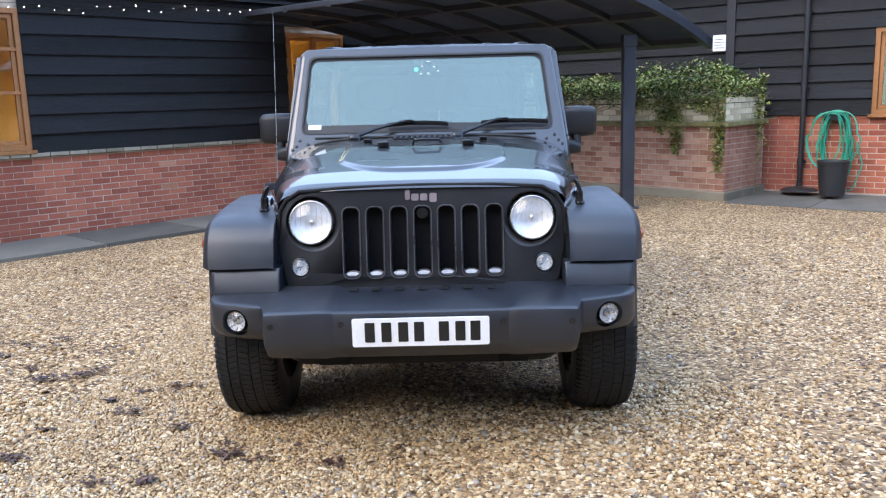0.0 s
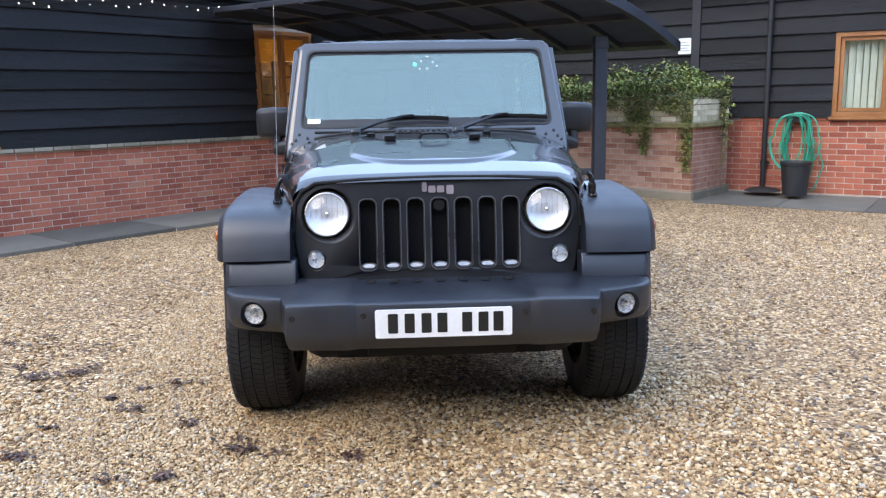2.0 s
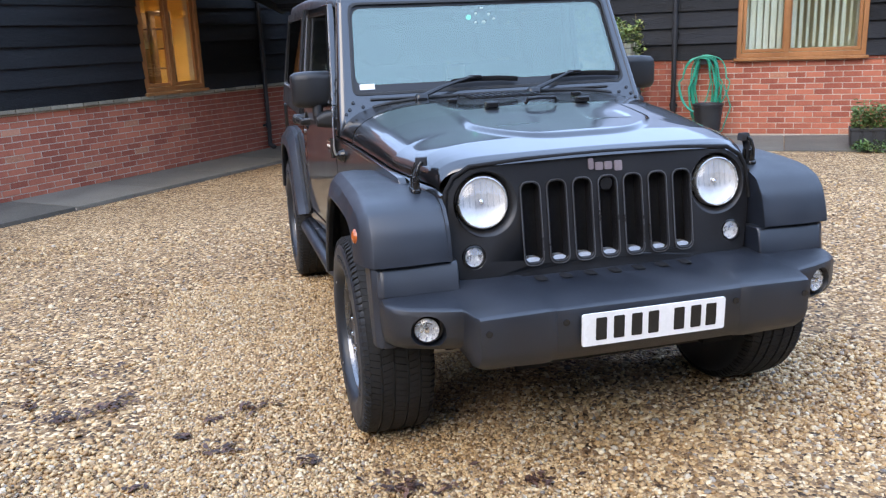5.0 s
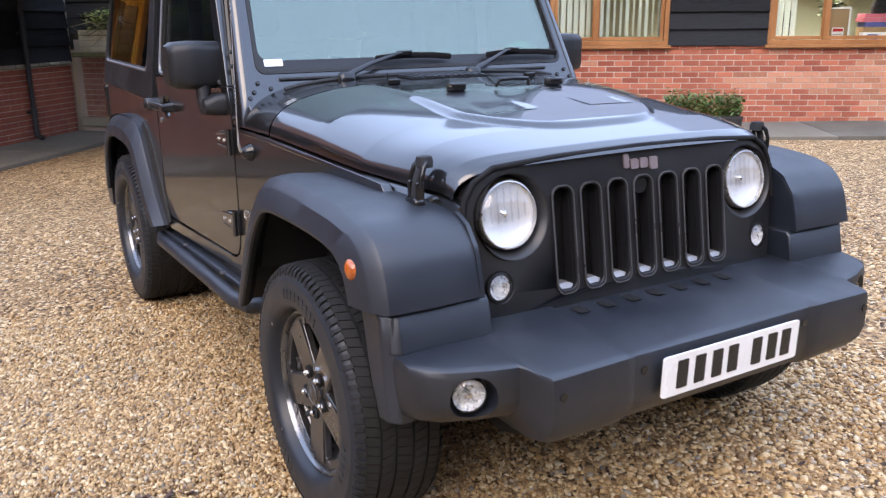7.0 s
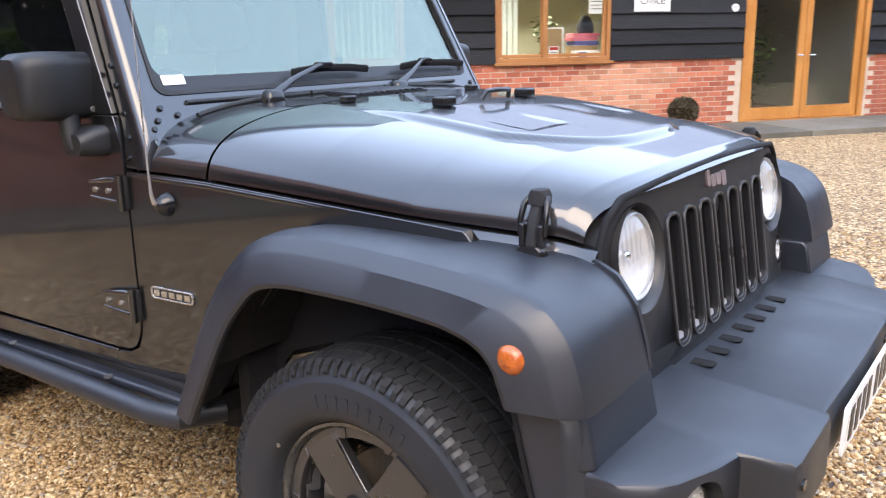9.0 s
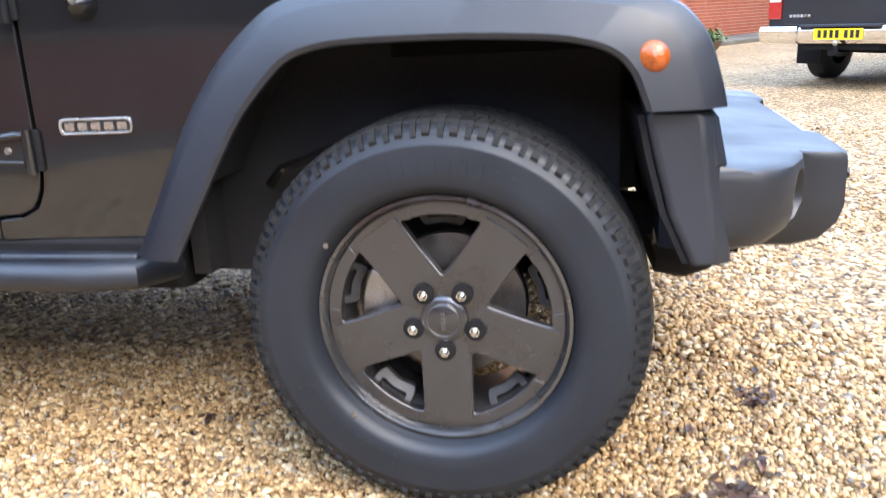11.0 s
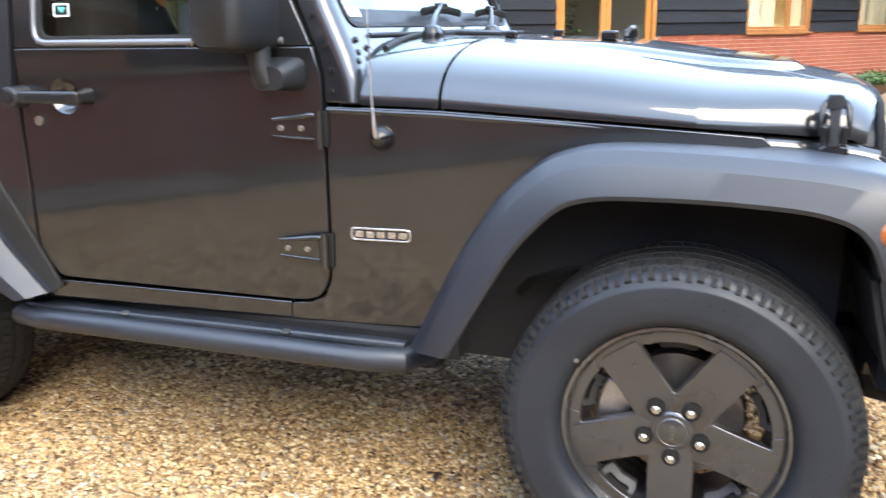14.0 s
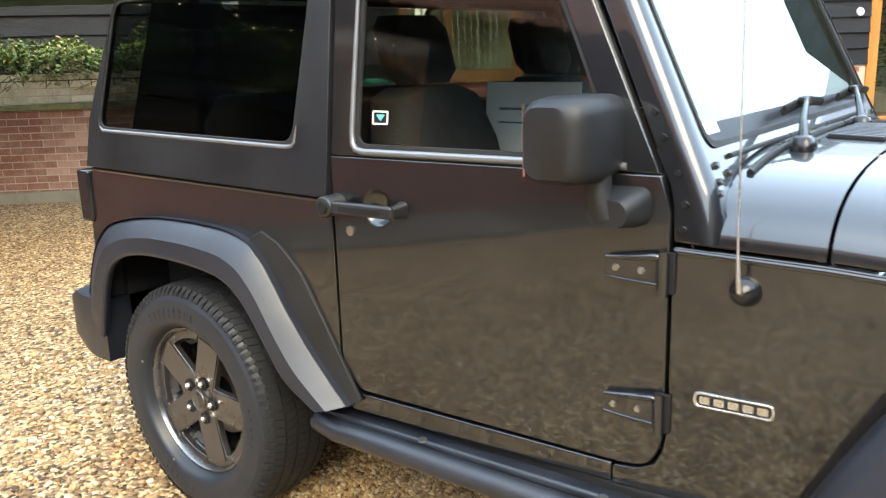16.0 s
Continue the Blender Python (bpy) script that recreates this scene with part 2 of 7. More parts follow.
STICKER = surface("white_sticker", (0.72, 0.73, 0.72), (0.82, 0.82, 0.82), 9, 90, 0.4)
TEAL = surface("teal_sensor", (0.05, 0.45, 0.38), (0.10, 0.60, 0.52), 9, 90, 0.3)
TEAL_GREY = surface("printed_ink", (0.10, 0.13, 0.13), (0.16, 0.19, 0.19), 9, 90, 0.6)
SEAT = surface("seat_cloth", (0.006, 0.006, 0.0065), (0.014, 0.014, 0.0145), 20, 400, 0.85)
WINDSCREEN = glass_like("windscreen_glass", (0.54, 0.62, 0.59), 0.105, 1.55, coat=(0.89, 1.0, 0.875))
SIDE_GLASS = glass_like("side_glass", (0.95, 0.975, 0.955), 0.0, 1.38)
DARK_GLASS = glass_like("privacy_glass", (0.34, 0.36, 0.345), 0.0, 1.34)
LENS = glass_like("lamp_lens", (0.95, 0.96, 0.97), 0.04, 1.45)
PANE = glass_like("window_glass", (0.92, 0.94, 0.92), 0.03, 1.5)
BRICK = surface("red_brick", (0.26, 0.060, 0.034), (0.52, 0.160, 0.090), 7, 120, 0.85, bump=0.6, spread=0.4)
PALE_BRICK = surface("pale_orange_brick", (0.31, 0.115, 0.062), (0.60, 0.27, 0.165), 5, 80, 0.88, bump=0.5, spread=0.35)
OLD_BRICK = surface("old_limy_brick", (0.27, 0.10, 0.060), (0.56, 0.34, 0.24), 4, 60, 0.9, bump=0.5, spread=0.4)
CAP = surface("mossy_coping", (0.13, 0.11, 0.075), (0.30, 0.26, 0.19), 7, 90, 0.9, bump=0.5, spread=0.4)
SLATE = surface("dark_slate", (0.15, 0.17, 0.21), (0.27, 0.29, 0.34), 6, 70, 0.7, bump=0.4)
MORTAR = surface("mortar", (0.38, 0.29, 0.22), (0.62, 0.52, 0.42), 5, 110, 0.95, bump=0.5)
OLD_STONE = surface("pale_stone_block", (0.40, 0.34, 0.20), (0.80, 0.72, 0.52), 8, 70, 0.9, bump=0.6, spread=0.5)
MOSS = surface("mossy_ledge", (0.08, 0.08, 0.03), (0.28, 0.25, 0.11), 9, 70, 0.95, bump=0.6)
BOARD = surface("black_weatherboard", (0.0018, 0.0020, 0.0025), (0.0160, 0.0168, 0.0190), 2, 40, 0.55, bump=0.9, spread=0.5, stretch=(0.35, 0.35, 6), spec=0.3)
TRIM_BLACK = surface("black_trim", (0.010, 0.010, 0.011), (0.022, 0.022, 0.024), 4, 60, 0.55)
OAK = surface("stained_window_timber", (0.22, 0.085, 0.025), (0.42, 0.18, 0.060), 4, 60, 0.45, bump=0.2, stretch=(1, 1, 0.3))
DOOR_OAK = surface("stained_door_timber", (0.34, 0.13, 0.03), (0.55, 0.24, 0.07), 4, 60, 0.4, bump=0.2, stretch=(1, 1, 0.3))
PAVING = surface("grey_paving", (0.080, 0.074, 0.060), (0.175, 0.160, 0.130), 2.5, 60, 0.85, bump=0.35, spread=0.35)
TILE = surface("clay_pantile", (0.15, 0.055, 0.035), (0.34, 0.14, 0.085), 8, 70, 0.85, bump=0.4, spread=0.5)
ALU = surface("dark_carport_frame", (0.024, 0.028, 0.037), (0.042, 0.048, 0.060), 4, 120, 0.45, 0.2, bump=0.05)
SHEET = surface("carport_sheet", (0.030, 0.033, 0.040), (0.062, 0.067, 0.078), 2, 60, 0.5, bump=0.1)
HOSE = surface("green_hose", (0.0, 0.22, 0.13), (0.02, 0.38, 0.24), 9, 90, 0.4, bump=0.05)
POT = surface("black_pot", (0.014, 0.014, 0.015), (0.030, 0.030, 0.031), 9, 90, 0.55)
SOIL = surface("dark_soil", (0.02, 0.014, 0.009), (0.06, 0.042, 0.028), 20, 120, 0.95, bump=0.6)
LEAF = island_material("ivy_leaf", [(0.0, (0.03, 0.06, 0.014)), (0.4, (0.11, 0.18, 0.04)), (0.7, (0.27, 0.33, 0.075)), (0.9, (0.46, 0.44, 0.15)), (1.0, (0.30, 0.19, 0.09))], 0.45)
SHRUB = island_material("shrub_leaf", [(0.0, (0.025, 0.06, 0.012)), (0.6, (0.075, 0.14, 0.03)), (1.0, (0.15, 0.20, 0.06))], 0.5)
STEM = surface("dry_stem", (0.10, 0.075, 0.035), (0.24, 0.19, 0.10), 20, 120, 0.9)
BALL = island_material("clipped_ball_leaf", [(0.0, (0.03, 0.022, 0.010)), (0.6, (0.075, 0.055, 0.026)), (1.0, (0.13, 0.09, 0.045))], 0.7)
DEAD_LEAF = island_material("wet_dead_leaf", [(0.0, (0.026, 0.013, 0.010)), (0.6, (0.075, 0.038, 0.028)), (1.0, (0.17, 0.085, 0.055))], 0.55)
CREAM = surface("cream_wall", (0.62, 0.57, 0.45), (0.72, 0.68, 0.56), 2, 60, 0.9)
OCHRE = surface("ochre_wall", (0.66, 0.46, 0.17), (0.76, 0.56, 0.24), 2, 60, 0.9)
SAGE = surface("sage_wall", (0.50, 0.53, 0.43), (0.60, 0.63, 0.52), 2, 60, 0.9)
BLUE_PRINT = surface("blue_print", (0.05, 0.06, 0.22), (0.08, 0.10, 0.32), 9, 90, 0.5)
BLIND = surface("pale_blind_fabric", (0.68, 0.75, 0.66), (0.82, 0.87, 0.79), 3, 200, 0.85)
WHITE = surface("white_board", (0.70, 0.70, 0.69), (0.82, 0.82, 0.81), 3, 90, 0.5)
CARD = surface("brown_card", (0.24, 0.15, 0.07), (0.36, 0.24, 0.13), 3, 90, 0.85)
DARKWOOD = surface("dark_furniture_wood", (0.05, 0.025, 0.012), (0.11, 0.055, 0.025), 3, 60, 0.5)
FLOORING = surface("indoor_floor", (0.16, 0.11, 0.07), (0.26, 0.19, 0.12), 3, 60, 0.6)
PINK = surface("pink_box", (0.55, 0.12, 0.18), (0.68, 0.18, 0.26), 3, 60, 0.6)
TRUCK = surface("truck_paint", (0.026, 0.028, 0.030), (0.040, 0.042, 0.045), 3, 600, 0.35, 0.5, 1.0, 0.0, rough_var=0.03)
BULB = glow("fairy_bulb", (1.0, 0.97, 0.92), 9.0)
# glow that stands for a teal reflection, not for a lamp
TEAL_GLINT = glow("teal_glint", (0.1, 0.9, 0.75), 0.7)
GRAVEL = gravel_material()
PEBBLE = pebble_material()


# ---- mesh helpers ----
def part(name, bm, mat, parent=None, label="", bevel=0.0, smooth=0, shadow=True):
    me = bpy.data.meshes.new(name)
    bmesh.ops.recalc_face_normals(bm, faces=bm.faces)
    bm.to_mesh(me)
    bm.free()
    me.materials.append(mat)
    if smooth or bevel:
        me.shade_smooth()
        me.set_sharp_from_angle(angle=radians(smooth or 30))
    ob = new(name, me)
    if bevel:
        mod = ob.modifiers.new("soft_edges", "BEVEL")
        mod.width, mod.segments, mod.limit_method, mod.angle_limit = bevel, 3, "ANGLE", radians(32)
        mod.harden_normals = False
    if parent:
        ob.parent = parent
    if label:
        ob["label"] = label
    ob.visible_shadow = shadow
    return ob


def piece(name, mesh, m, parent):
    """A repeated piece on shared mesh data."""
    ob = new(name, mesh)
    ob.matrix_basis = m
    ob.parent = parent
    return ob


def mesh_of(name, bm, mat, smooth=0):
    me = bpy.data.meshes.new(name)
    bmesh.ops.recalc_face_normals(bm, faces=bm.faces)
    bm.to_mesh(me)
    bm.free()
    me.materials.append(mat)
    if smooth:
        me.shade_smooth()
        me.set_sharp_from_angle(angle=radians(smooth))
    return me


def thing(name, label, category, group="", at=(0, 0, 0), kind=""):
    return tagged(new(name), label, category, group, kind) if at == (0, 0, 0) else _placed(name, label, category, group, at, kind)


def _placed(name, label, category, group, at, kind):
    ob = tagged(new(name), label, category, group, kind)
    ob.location = at
    return ob


def box(bm, x0, x1, y0, y1, z0, z1, f=None):
    vs = [Vector((x, y, z)) for x in (x0, x1) for y in (y0, y1) for z in (z0, z1)]
    vs = [bm.verts.new(f(*v) if f else v) for v in vs]
    for q in ((0, 1, 3, 2), (4, 6, 7, 5), (0, 4, 5, 1), (2, 3, 7, 6), (0, 2, 6, 4), (1, 5, 7, 3)):
        bm.faces.new([vs[i] for i in q])
    return bm


def boxes(*dims, f=None):
    bm = bmesh.new()
    for d in dims:
        box(bm, *d, f=f)
    return bm


def loft(rings, closed=True, caps=True, bm=None):
    bm = bm or bmesh.new()
    rows = [[bm.verts.new(p) for p in ring] for ring in rings]
    k = len(rows[0])
    for a, b in zip(rows, rows[1:]):
        for i in range(k if closed else k - 1):
            bm.faces.new((a[i], a[(i + 1) % k], b[(i + 1) % k], b[i]))
    if caps and closed:
        bm.faces.new(rows[0])
        bm.faces.new(rows[-1])
    return bm


def frame_of(d):
    d = Vector(d).normalized()
    u = d.cross(Vector((0, 0, 1)))
    u = u.normalized() if u.length > 1e-4 else Vector((1, 0, 0))
    return u, d.cross(u).normalized()


def tube(pts, r, n=8, bm=None, caps=True):
    pts = [Vector(p) for p in pts]
    rings = []
    u = None
    for i, p in enumerate(pts):
        d = (pts[min(i + 1, len(pts) - 1)] - pts[max(i - 1, 0)]).normalized()
        if u is None:
            u, v = frame_of(d)
        u = (u - d * u.dot(d)).normalized()
        v = d.cross(u)
        rr = r[i] if isinstance(r, (list, tuple)) else r
        rings.append([p + rr * (math.cos(a) * u + math.sin(a) * v) for a in np.linspace(0, 2 * math.pi, n, endpoint=False)])
    return loft(rings, True, caps, bm)


def cyl(p0, p1, r0, r1=None, n=24, bm=None):
    return tube([p0, p1], [r0, r0 if r1 is None else r1], n, bm)


def revolve(profile, f, n=48, bm=None, close=False):
    """profile: (radius, along); f(along, a, b) places a point from its distance along the axis and two cross coordinates."""
    bm = bm or bmesh.new()
    rows = [[bm.verts.new(f(h, r * math.cos(a), r * math.sin(a))) for r, h in profile] for a in np.linspace(0, 2 * math.pi, n, endpoint=False)]
    k = len(profile)
    for i in range(n):
        a, b = rows[i], rows[(i + 1) % n]
        for j in range(k if close else k - 1):
            bm.faces.new((a[j], a[(j + 1) % k], b[(j + 1) % k], b[j]))
    return bm


def plate(outer, holes, depth, f, bm=None):
    """A flat sheet with an outline and holes, (u, v) points, thickened from 0 to depth and placed by f(u, v, d)."""
    bm = bm or bmesh.new()
    flat = bmesh.new()
    loops = [outer, *holes]
    ids, vs = [], []
    for lp in loops:
        own = [flat.verts.new((p[0], p[1], 0)) for p in lp]
        ids.append((len(vs), len(lp)))
        vs += own
        for i in range(len(own)):
            flat.edges.new((own[i], own[(i + 1) % len(own)]))
    bmesh.ops.triangle_fill(flat, use_beauty=True, use_dissolve=False, edges=flat.edges[:])
    flat.verts.index_update()
    uv = [(v.co.x, v.co.y) for v in vs]
    front = [bm.verts.new(f(u, v, 0)) for u, v in uv]
    back = [bm.verts.new(f(u, v, depth)) for u, v in uv]
    where = {v: i for i, v in enumerate(vs)}
    for fc in flat.faces:
        ix = [where[v] for v in fc.verts]
        bm.faces.new([front[i] for i in ix])
        bm.faces.new([back[i] for i in reversed(ix)])
    for start, k in ids:
        for i in range(k):
            a, b = start + i, start + (i + 1) % k
            bm.faces.new((front[a], front[b], back[b], back[a]))
    flat.free()
    return bm


def round_rect(u0, u1, v0, v1, r, n=4):
    pts = []
    for cu, cv, a0 in ((u1 - r, v1 - r, 0), (u0 + r, v1 - r, 90), (u0 + r, v0 + r, 180), (u1 - r, v0 + r, 270)):
        for i in range(n + 1):
            a = radians(a0 + 90 * i / n)
            pts.append((cu + r * math.cos(a), cv + r * math.sin(a)))
    return pts


def circle(cu, cv, r, n=32):
    return [(cu + r * math.cos(a), cv + r * math.sin(a)) for a in np.linspace(0, 2 * math.pi, n, endpoint=False)]


def rounded(points, r, n=4):
    """Cuts the corners of an outline with short arcs."""
    out, k = [], len(points)
    for i, p in enumerate(points):
        p, a, b = Vector(p), Vector(points[i - 1]), Vector(points[(i + 1) % k])
        da, db = (a - p), (b - p)
        q = min(r, da.length * 0.45, db.length * 0.45)
        s, e = p + da.normalized() * q, p + db.normalized() * q
        for j in range(n + 1):
            t = j / n
            out.append(tuple((1 - t) ** 2 * s + 2 * t * (1 - t) * p + t * t * e))
    return out


def lerp_table(table, x):
    return float(np.interp(x, [t[0] for t in table], [t[1] for t in table]))


def leaves(points, size, mat, name, parent, rng, flat=0.5, label=""):
    """Many small pointed leaves, one pair of triangles pairs each, at the given places."""
    n = len(points)
    pts = np.asarray(points)
    a = rng.uniform(0, 2 * math.pi, n)
    tilt = rng.uniform(-flat, flat, (n, 2))
    u = np.stack([np.cos(a), np.sin(a), tilt[:, 0]], 1)
    v = np.stack([-np.sin(a), np.cos(a), tilt[:, 1]], 1)
    s = size * rng.uniform(0.55, 1.25, (n, 1))
    up = np.array([0, 0, 1.0])
    verts = np.stack([pts - u * s, pts - v * s * 0.5 + up * s * 0.12, pts + u * s, pts + v * s * 0.5 + up * s * 0.12], 1).reshape(-1, 3)
    faces = (np.arange(n)[:, None, None] * 4 + np.array([[0, 1, 2], [0, 2, 3]])[None]).reshape(-1, 3)
    me = bpy.data.meshes.new(name)
    me.from_pydata(verts.tolist(), [], faces.tolist())
    me.materials.append(mat)
    ob = new(name, me)
    if parent:
        ob.parent = parent
    if label:
        ob["label"] = label
    return ob


# ---- the yard: two barn wings that meet behind the carport ----
class Wall:
    """A wall line: s runs along it, d is the distance in front of it."""

    def __init__(self, angle, offset):
        a = radians(angle)
        self.along, self.normal, self.offset = Vector((math.cos(a), math.sin(a), 0)), Vector((-math.sin(a), math.cos(a), 0)), offset
        self.turn = Matrix.Rotation(a, 4, "Z")

    def __call__(self, s, d, z):
        return self.normal * (self.offset - d) + self.along * s + Vector((0, 0, z))

    def stand(self, s, d, z):
        return Matrix.Translation(self(s, d, z)) @ self.turn


LEFT, RIGHT = Wall(47.25, 7.375), Wall(-36.5, 8.959)
L_BASE, L_TOP, R_BASE, R_TOP = -0.07, 0.875, 0.07, 1.045
L_HEAD, R_HEAD = 2.95, 3.05


def smooth_step(a, b, x):
    t = np.clip((x - a) / (b - a), 0, 1)
    return t * t * (3 - 2 * t)


def ground_height(x, y):
    nl, nr = LEFT.normal, RIGHT.normal
    gl = smooth_step(2.0, 6.2, nl.x * x + nl.y * y)
    gr = smooth_step(3.0, 7.5, nr.x * x + nr.y * y) * (1 - smooth_step(5.0, 6.2, nl.x * x + nl.y * y))
    return -0.095 * gl * (1 - gr) + 0.035 * gr


def build_ground():
    c = np.concatenate([-np.geomspace(400, 14, 14), np.linspace(-12, 12, 97), np.geomspace(14, 400, 14)])
    x, y = np.meshgrid(c, c, indexing="ij")
    z = ground_height(x, y)
    near = np.exp(-(x**2 + y**2) / 80)
    for i in range(x.shape[0]):
        for j in range(x.shape[1]):
            z[i, j] += near[i, j] * 0.012 * noise.noise((x[i, j] * 1.1, y[i, j] * 1.1, 3))
    # flat where the tyres stand
    for tx in (-0.79, 0.79):
        for ty in (0.0, 2.424):
            k = np.exp(-((x - tx) ** 2 + (y - ty) ** 2) / 0.12)
            z = z * (1 - k) - 0.004 * k
    k = len(c)
    faces = [(i * k + j, (i + 1) * k + j, (i + 1) * k + j + 1, i * k + j + 1) for i in range(k - 1) for j in range(k - 1)]
    me = bpy.data.meshes.new("ground")
    me.from_pydata(np.stack([x, y, z], -1).reshape(-1, 3).tolist(), [], faces)
    me.materials.append(GRAVEL)
    me.shade_smooth()
    return tagged(new("ground", me), "golden brown pea gravel yard, damp in places", "gravel", kind="structure")


ground = build_ground()


def cut(s0, s1, holes, z0, z1):
    """The stretches of s0..s1 that no hole covers at heights z0..z1."""
    spans = [(s0, s1)]
    for a, b, lo, hi in holes:
        if hi <= z0 + 0.02 or lo >= z1 - 0.02:
            continue
        spans = [p for x, y in spans for p in ((x, min(y, a)), (max(x, b), y)) if p[1] - p[0] > 0.02]
    return spans


def barn_wall(name, wall, s0, s1, base, top, head, holes, label):
    """The wall behind bricks and boards, 0.24 thick, with its openings through it."""
    f = lambda s, z, d: wall(s, -d, z)  # noqa: E731
    ob = part(name, plate([(s0, base - 0.3), (s1, base - 0.3), (s1, head), (s0, head)], [[(a, lo), (b, lo), (b, hi), (a, hi)] for a, b, lo, hi in holes], 0.24, f), MORTAR)
    return tagged(ob, label, "wall", kind="structure")


L_HOLES = [(-0.55, 1.06, 0.97, 2.55), (4.70, 5.78, 0.97, 2.42)]
R_HOLES = [(0.26, 1.84, 1.09, 2.17), (3.12, 4.87, 1.09, 2.17), (7.10, 9.40, 0.09, 2.25), (11.87, 13.90, 1.09, 2.17), (15.62, 17.60, 1.09, 2.17)]
wall_west = barn_wall("wall_west", LEFT, -14, 8.05, L_BASE, L_TOP, L_HEAD, L_HOLES, "barn wall of red brick plinth under black weatherboards")
wall_north = barn_wall("wall_north", RIGHT, -6.7, 24, R_BASE, R_TOP, R_HEAD, R_HOLES, "barn wing wall of red brick plinth under black boards")


def weatherboards(wall, s0, s1, z0, z1, holes, parent, pitch, rng):
    rows = int(round((z1 - z0) / pitch))
    pitch = (z1 - z0) / rows
    for r in range(rows):
        lo, hi = z0 + r * pitch, z0 + (r + 1) * pitch + 0.02
        for a, b in cut(s0, s1, holes, lo, hi - 0.02):
            n = max(2, int((b - a) / 0.5))
            bm = bmesh.new()
            rings = []
            for i in range(n + 1):
                s = a + (b - a) * i / n
                w = 0.011 * noise.noise((s * 0.7, r * 7.3, wall.offset))
                q = 0.007 * noise.noise((s * 1.3, r * 3.1, wall.offset + 5))
                rings.append([wall(s, 0.003, lo + w), wall(s, 0.040 + q, lo + w), wall(s, 0.043 + q, lo + 0.006 + w), wall(s, 0.038 + q, lo + 0.03 + w), wall(s, 0.012, hi), wall(s, 0.003, hi)])
            part("weatherboard", loft(rings, bm=bm), BOARD, parent, smooth=20)


rng = np.random.default_rng(5)
weatherboards(LEFT, -14, 8.0, L_TOP + 0.045, L_HEAD, L_HOLES, wall_west, 0.222, rng)
weatherboards(RIGHT, -6.6, 24, R_TOP + 0.03, R_HEAD, R_HOLES, wall_north, 0.222, rng)


def brick_mesh(name, length, mat, h=0.065, d=0.03):
    bm = boxes((0, length, -d, 0, 0, h))
    bmesh.ops.bevel(bm, geom=[e for e in bm.edges if all(v.co.y < -d / 2 for v in e.verts)], offset=0.004, segments=1, affect="EDGES")
    return mesh_of(name, bm, mat)


def brick_course(wall, s0, s1, base, top, holes, parent, near, mats, seed):
    """Stretcher bond: bricks of the near stretch one by one, the rest joined."""
    rg = np.random.default_rng(seed)
    courses = int(round((top - base) / 0.075))
    h = (top - base) / courses
    whole = brick_mesh("brick", 0.215, mats, h - 0.010)
    limy = brick_mesh("brick", 0.215, PALE_BRICK if mats is BRICK else mats, h - 0.010)
    rest = bmesh.new()
    for c in range(courses):
        z = base + c * h
        s = s0 - (0.1125 if c % 2 else 0)
        while s < s1:
            a, b = max(s, s0), min(s + 0.215, s1)
            if b - a > 0.06 and not any(a < q and b > p and z + h > lo and z < hi for p, q, lo, hi in holes):
                d = 0.005 + rg.uniform(-0.002, 0.002)
                if near[0] <= s and s + 0.215 <= near[1] and b - a > 0.21:
                    piece("brick", limy if (seed == 2 and noise.noise((a * 0.55, z * 1.6, seed * 3.7)) > 0.22) or rg.uniform() < 0.02 else whole, wall.stand(a, d - 0.03, z) @ Matrix.Rotation(radians(rg.uniform(-0.3, 0.3)), 4, "Y") @ Matrix.Translation((0, 0.0, 0)), parent)
                else:
                    box(rest, a, b, d - 0.03, d, z, z + h - 0.010, f=wall)
            s += 0.225
    if rest.verts:
        ob = part("brickwork", rest, mats, parent)
        ob["kind"] = "stuff"


def coping(wall, s0, s1, z, holes, parent, mat, out=0.028):
    s = s0
    one = brick_mesh("coping_brick", 0.213, mat, 0.045, 0.08)
    while s < s1 - 0.22:
        if not any(s + 0.22 > p and s < q and lo < z for p, q, lo, hi in holes):
            piece("coping_brick", one, wall.stand(s, out, z) @ Matrix.Rotation(radians(-8), 4, "X"), parent)
        s += 0.223


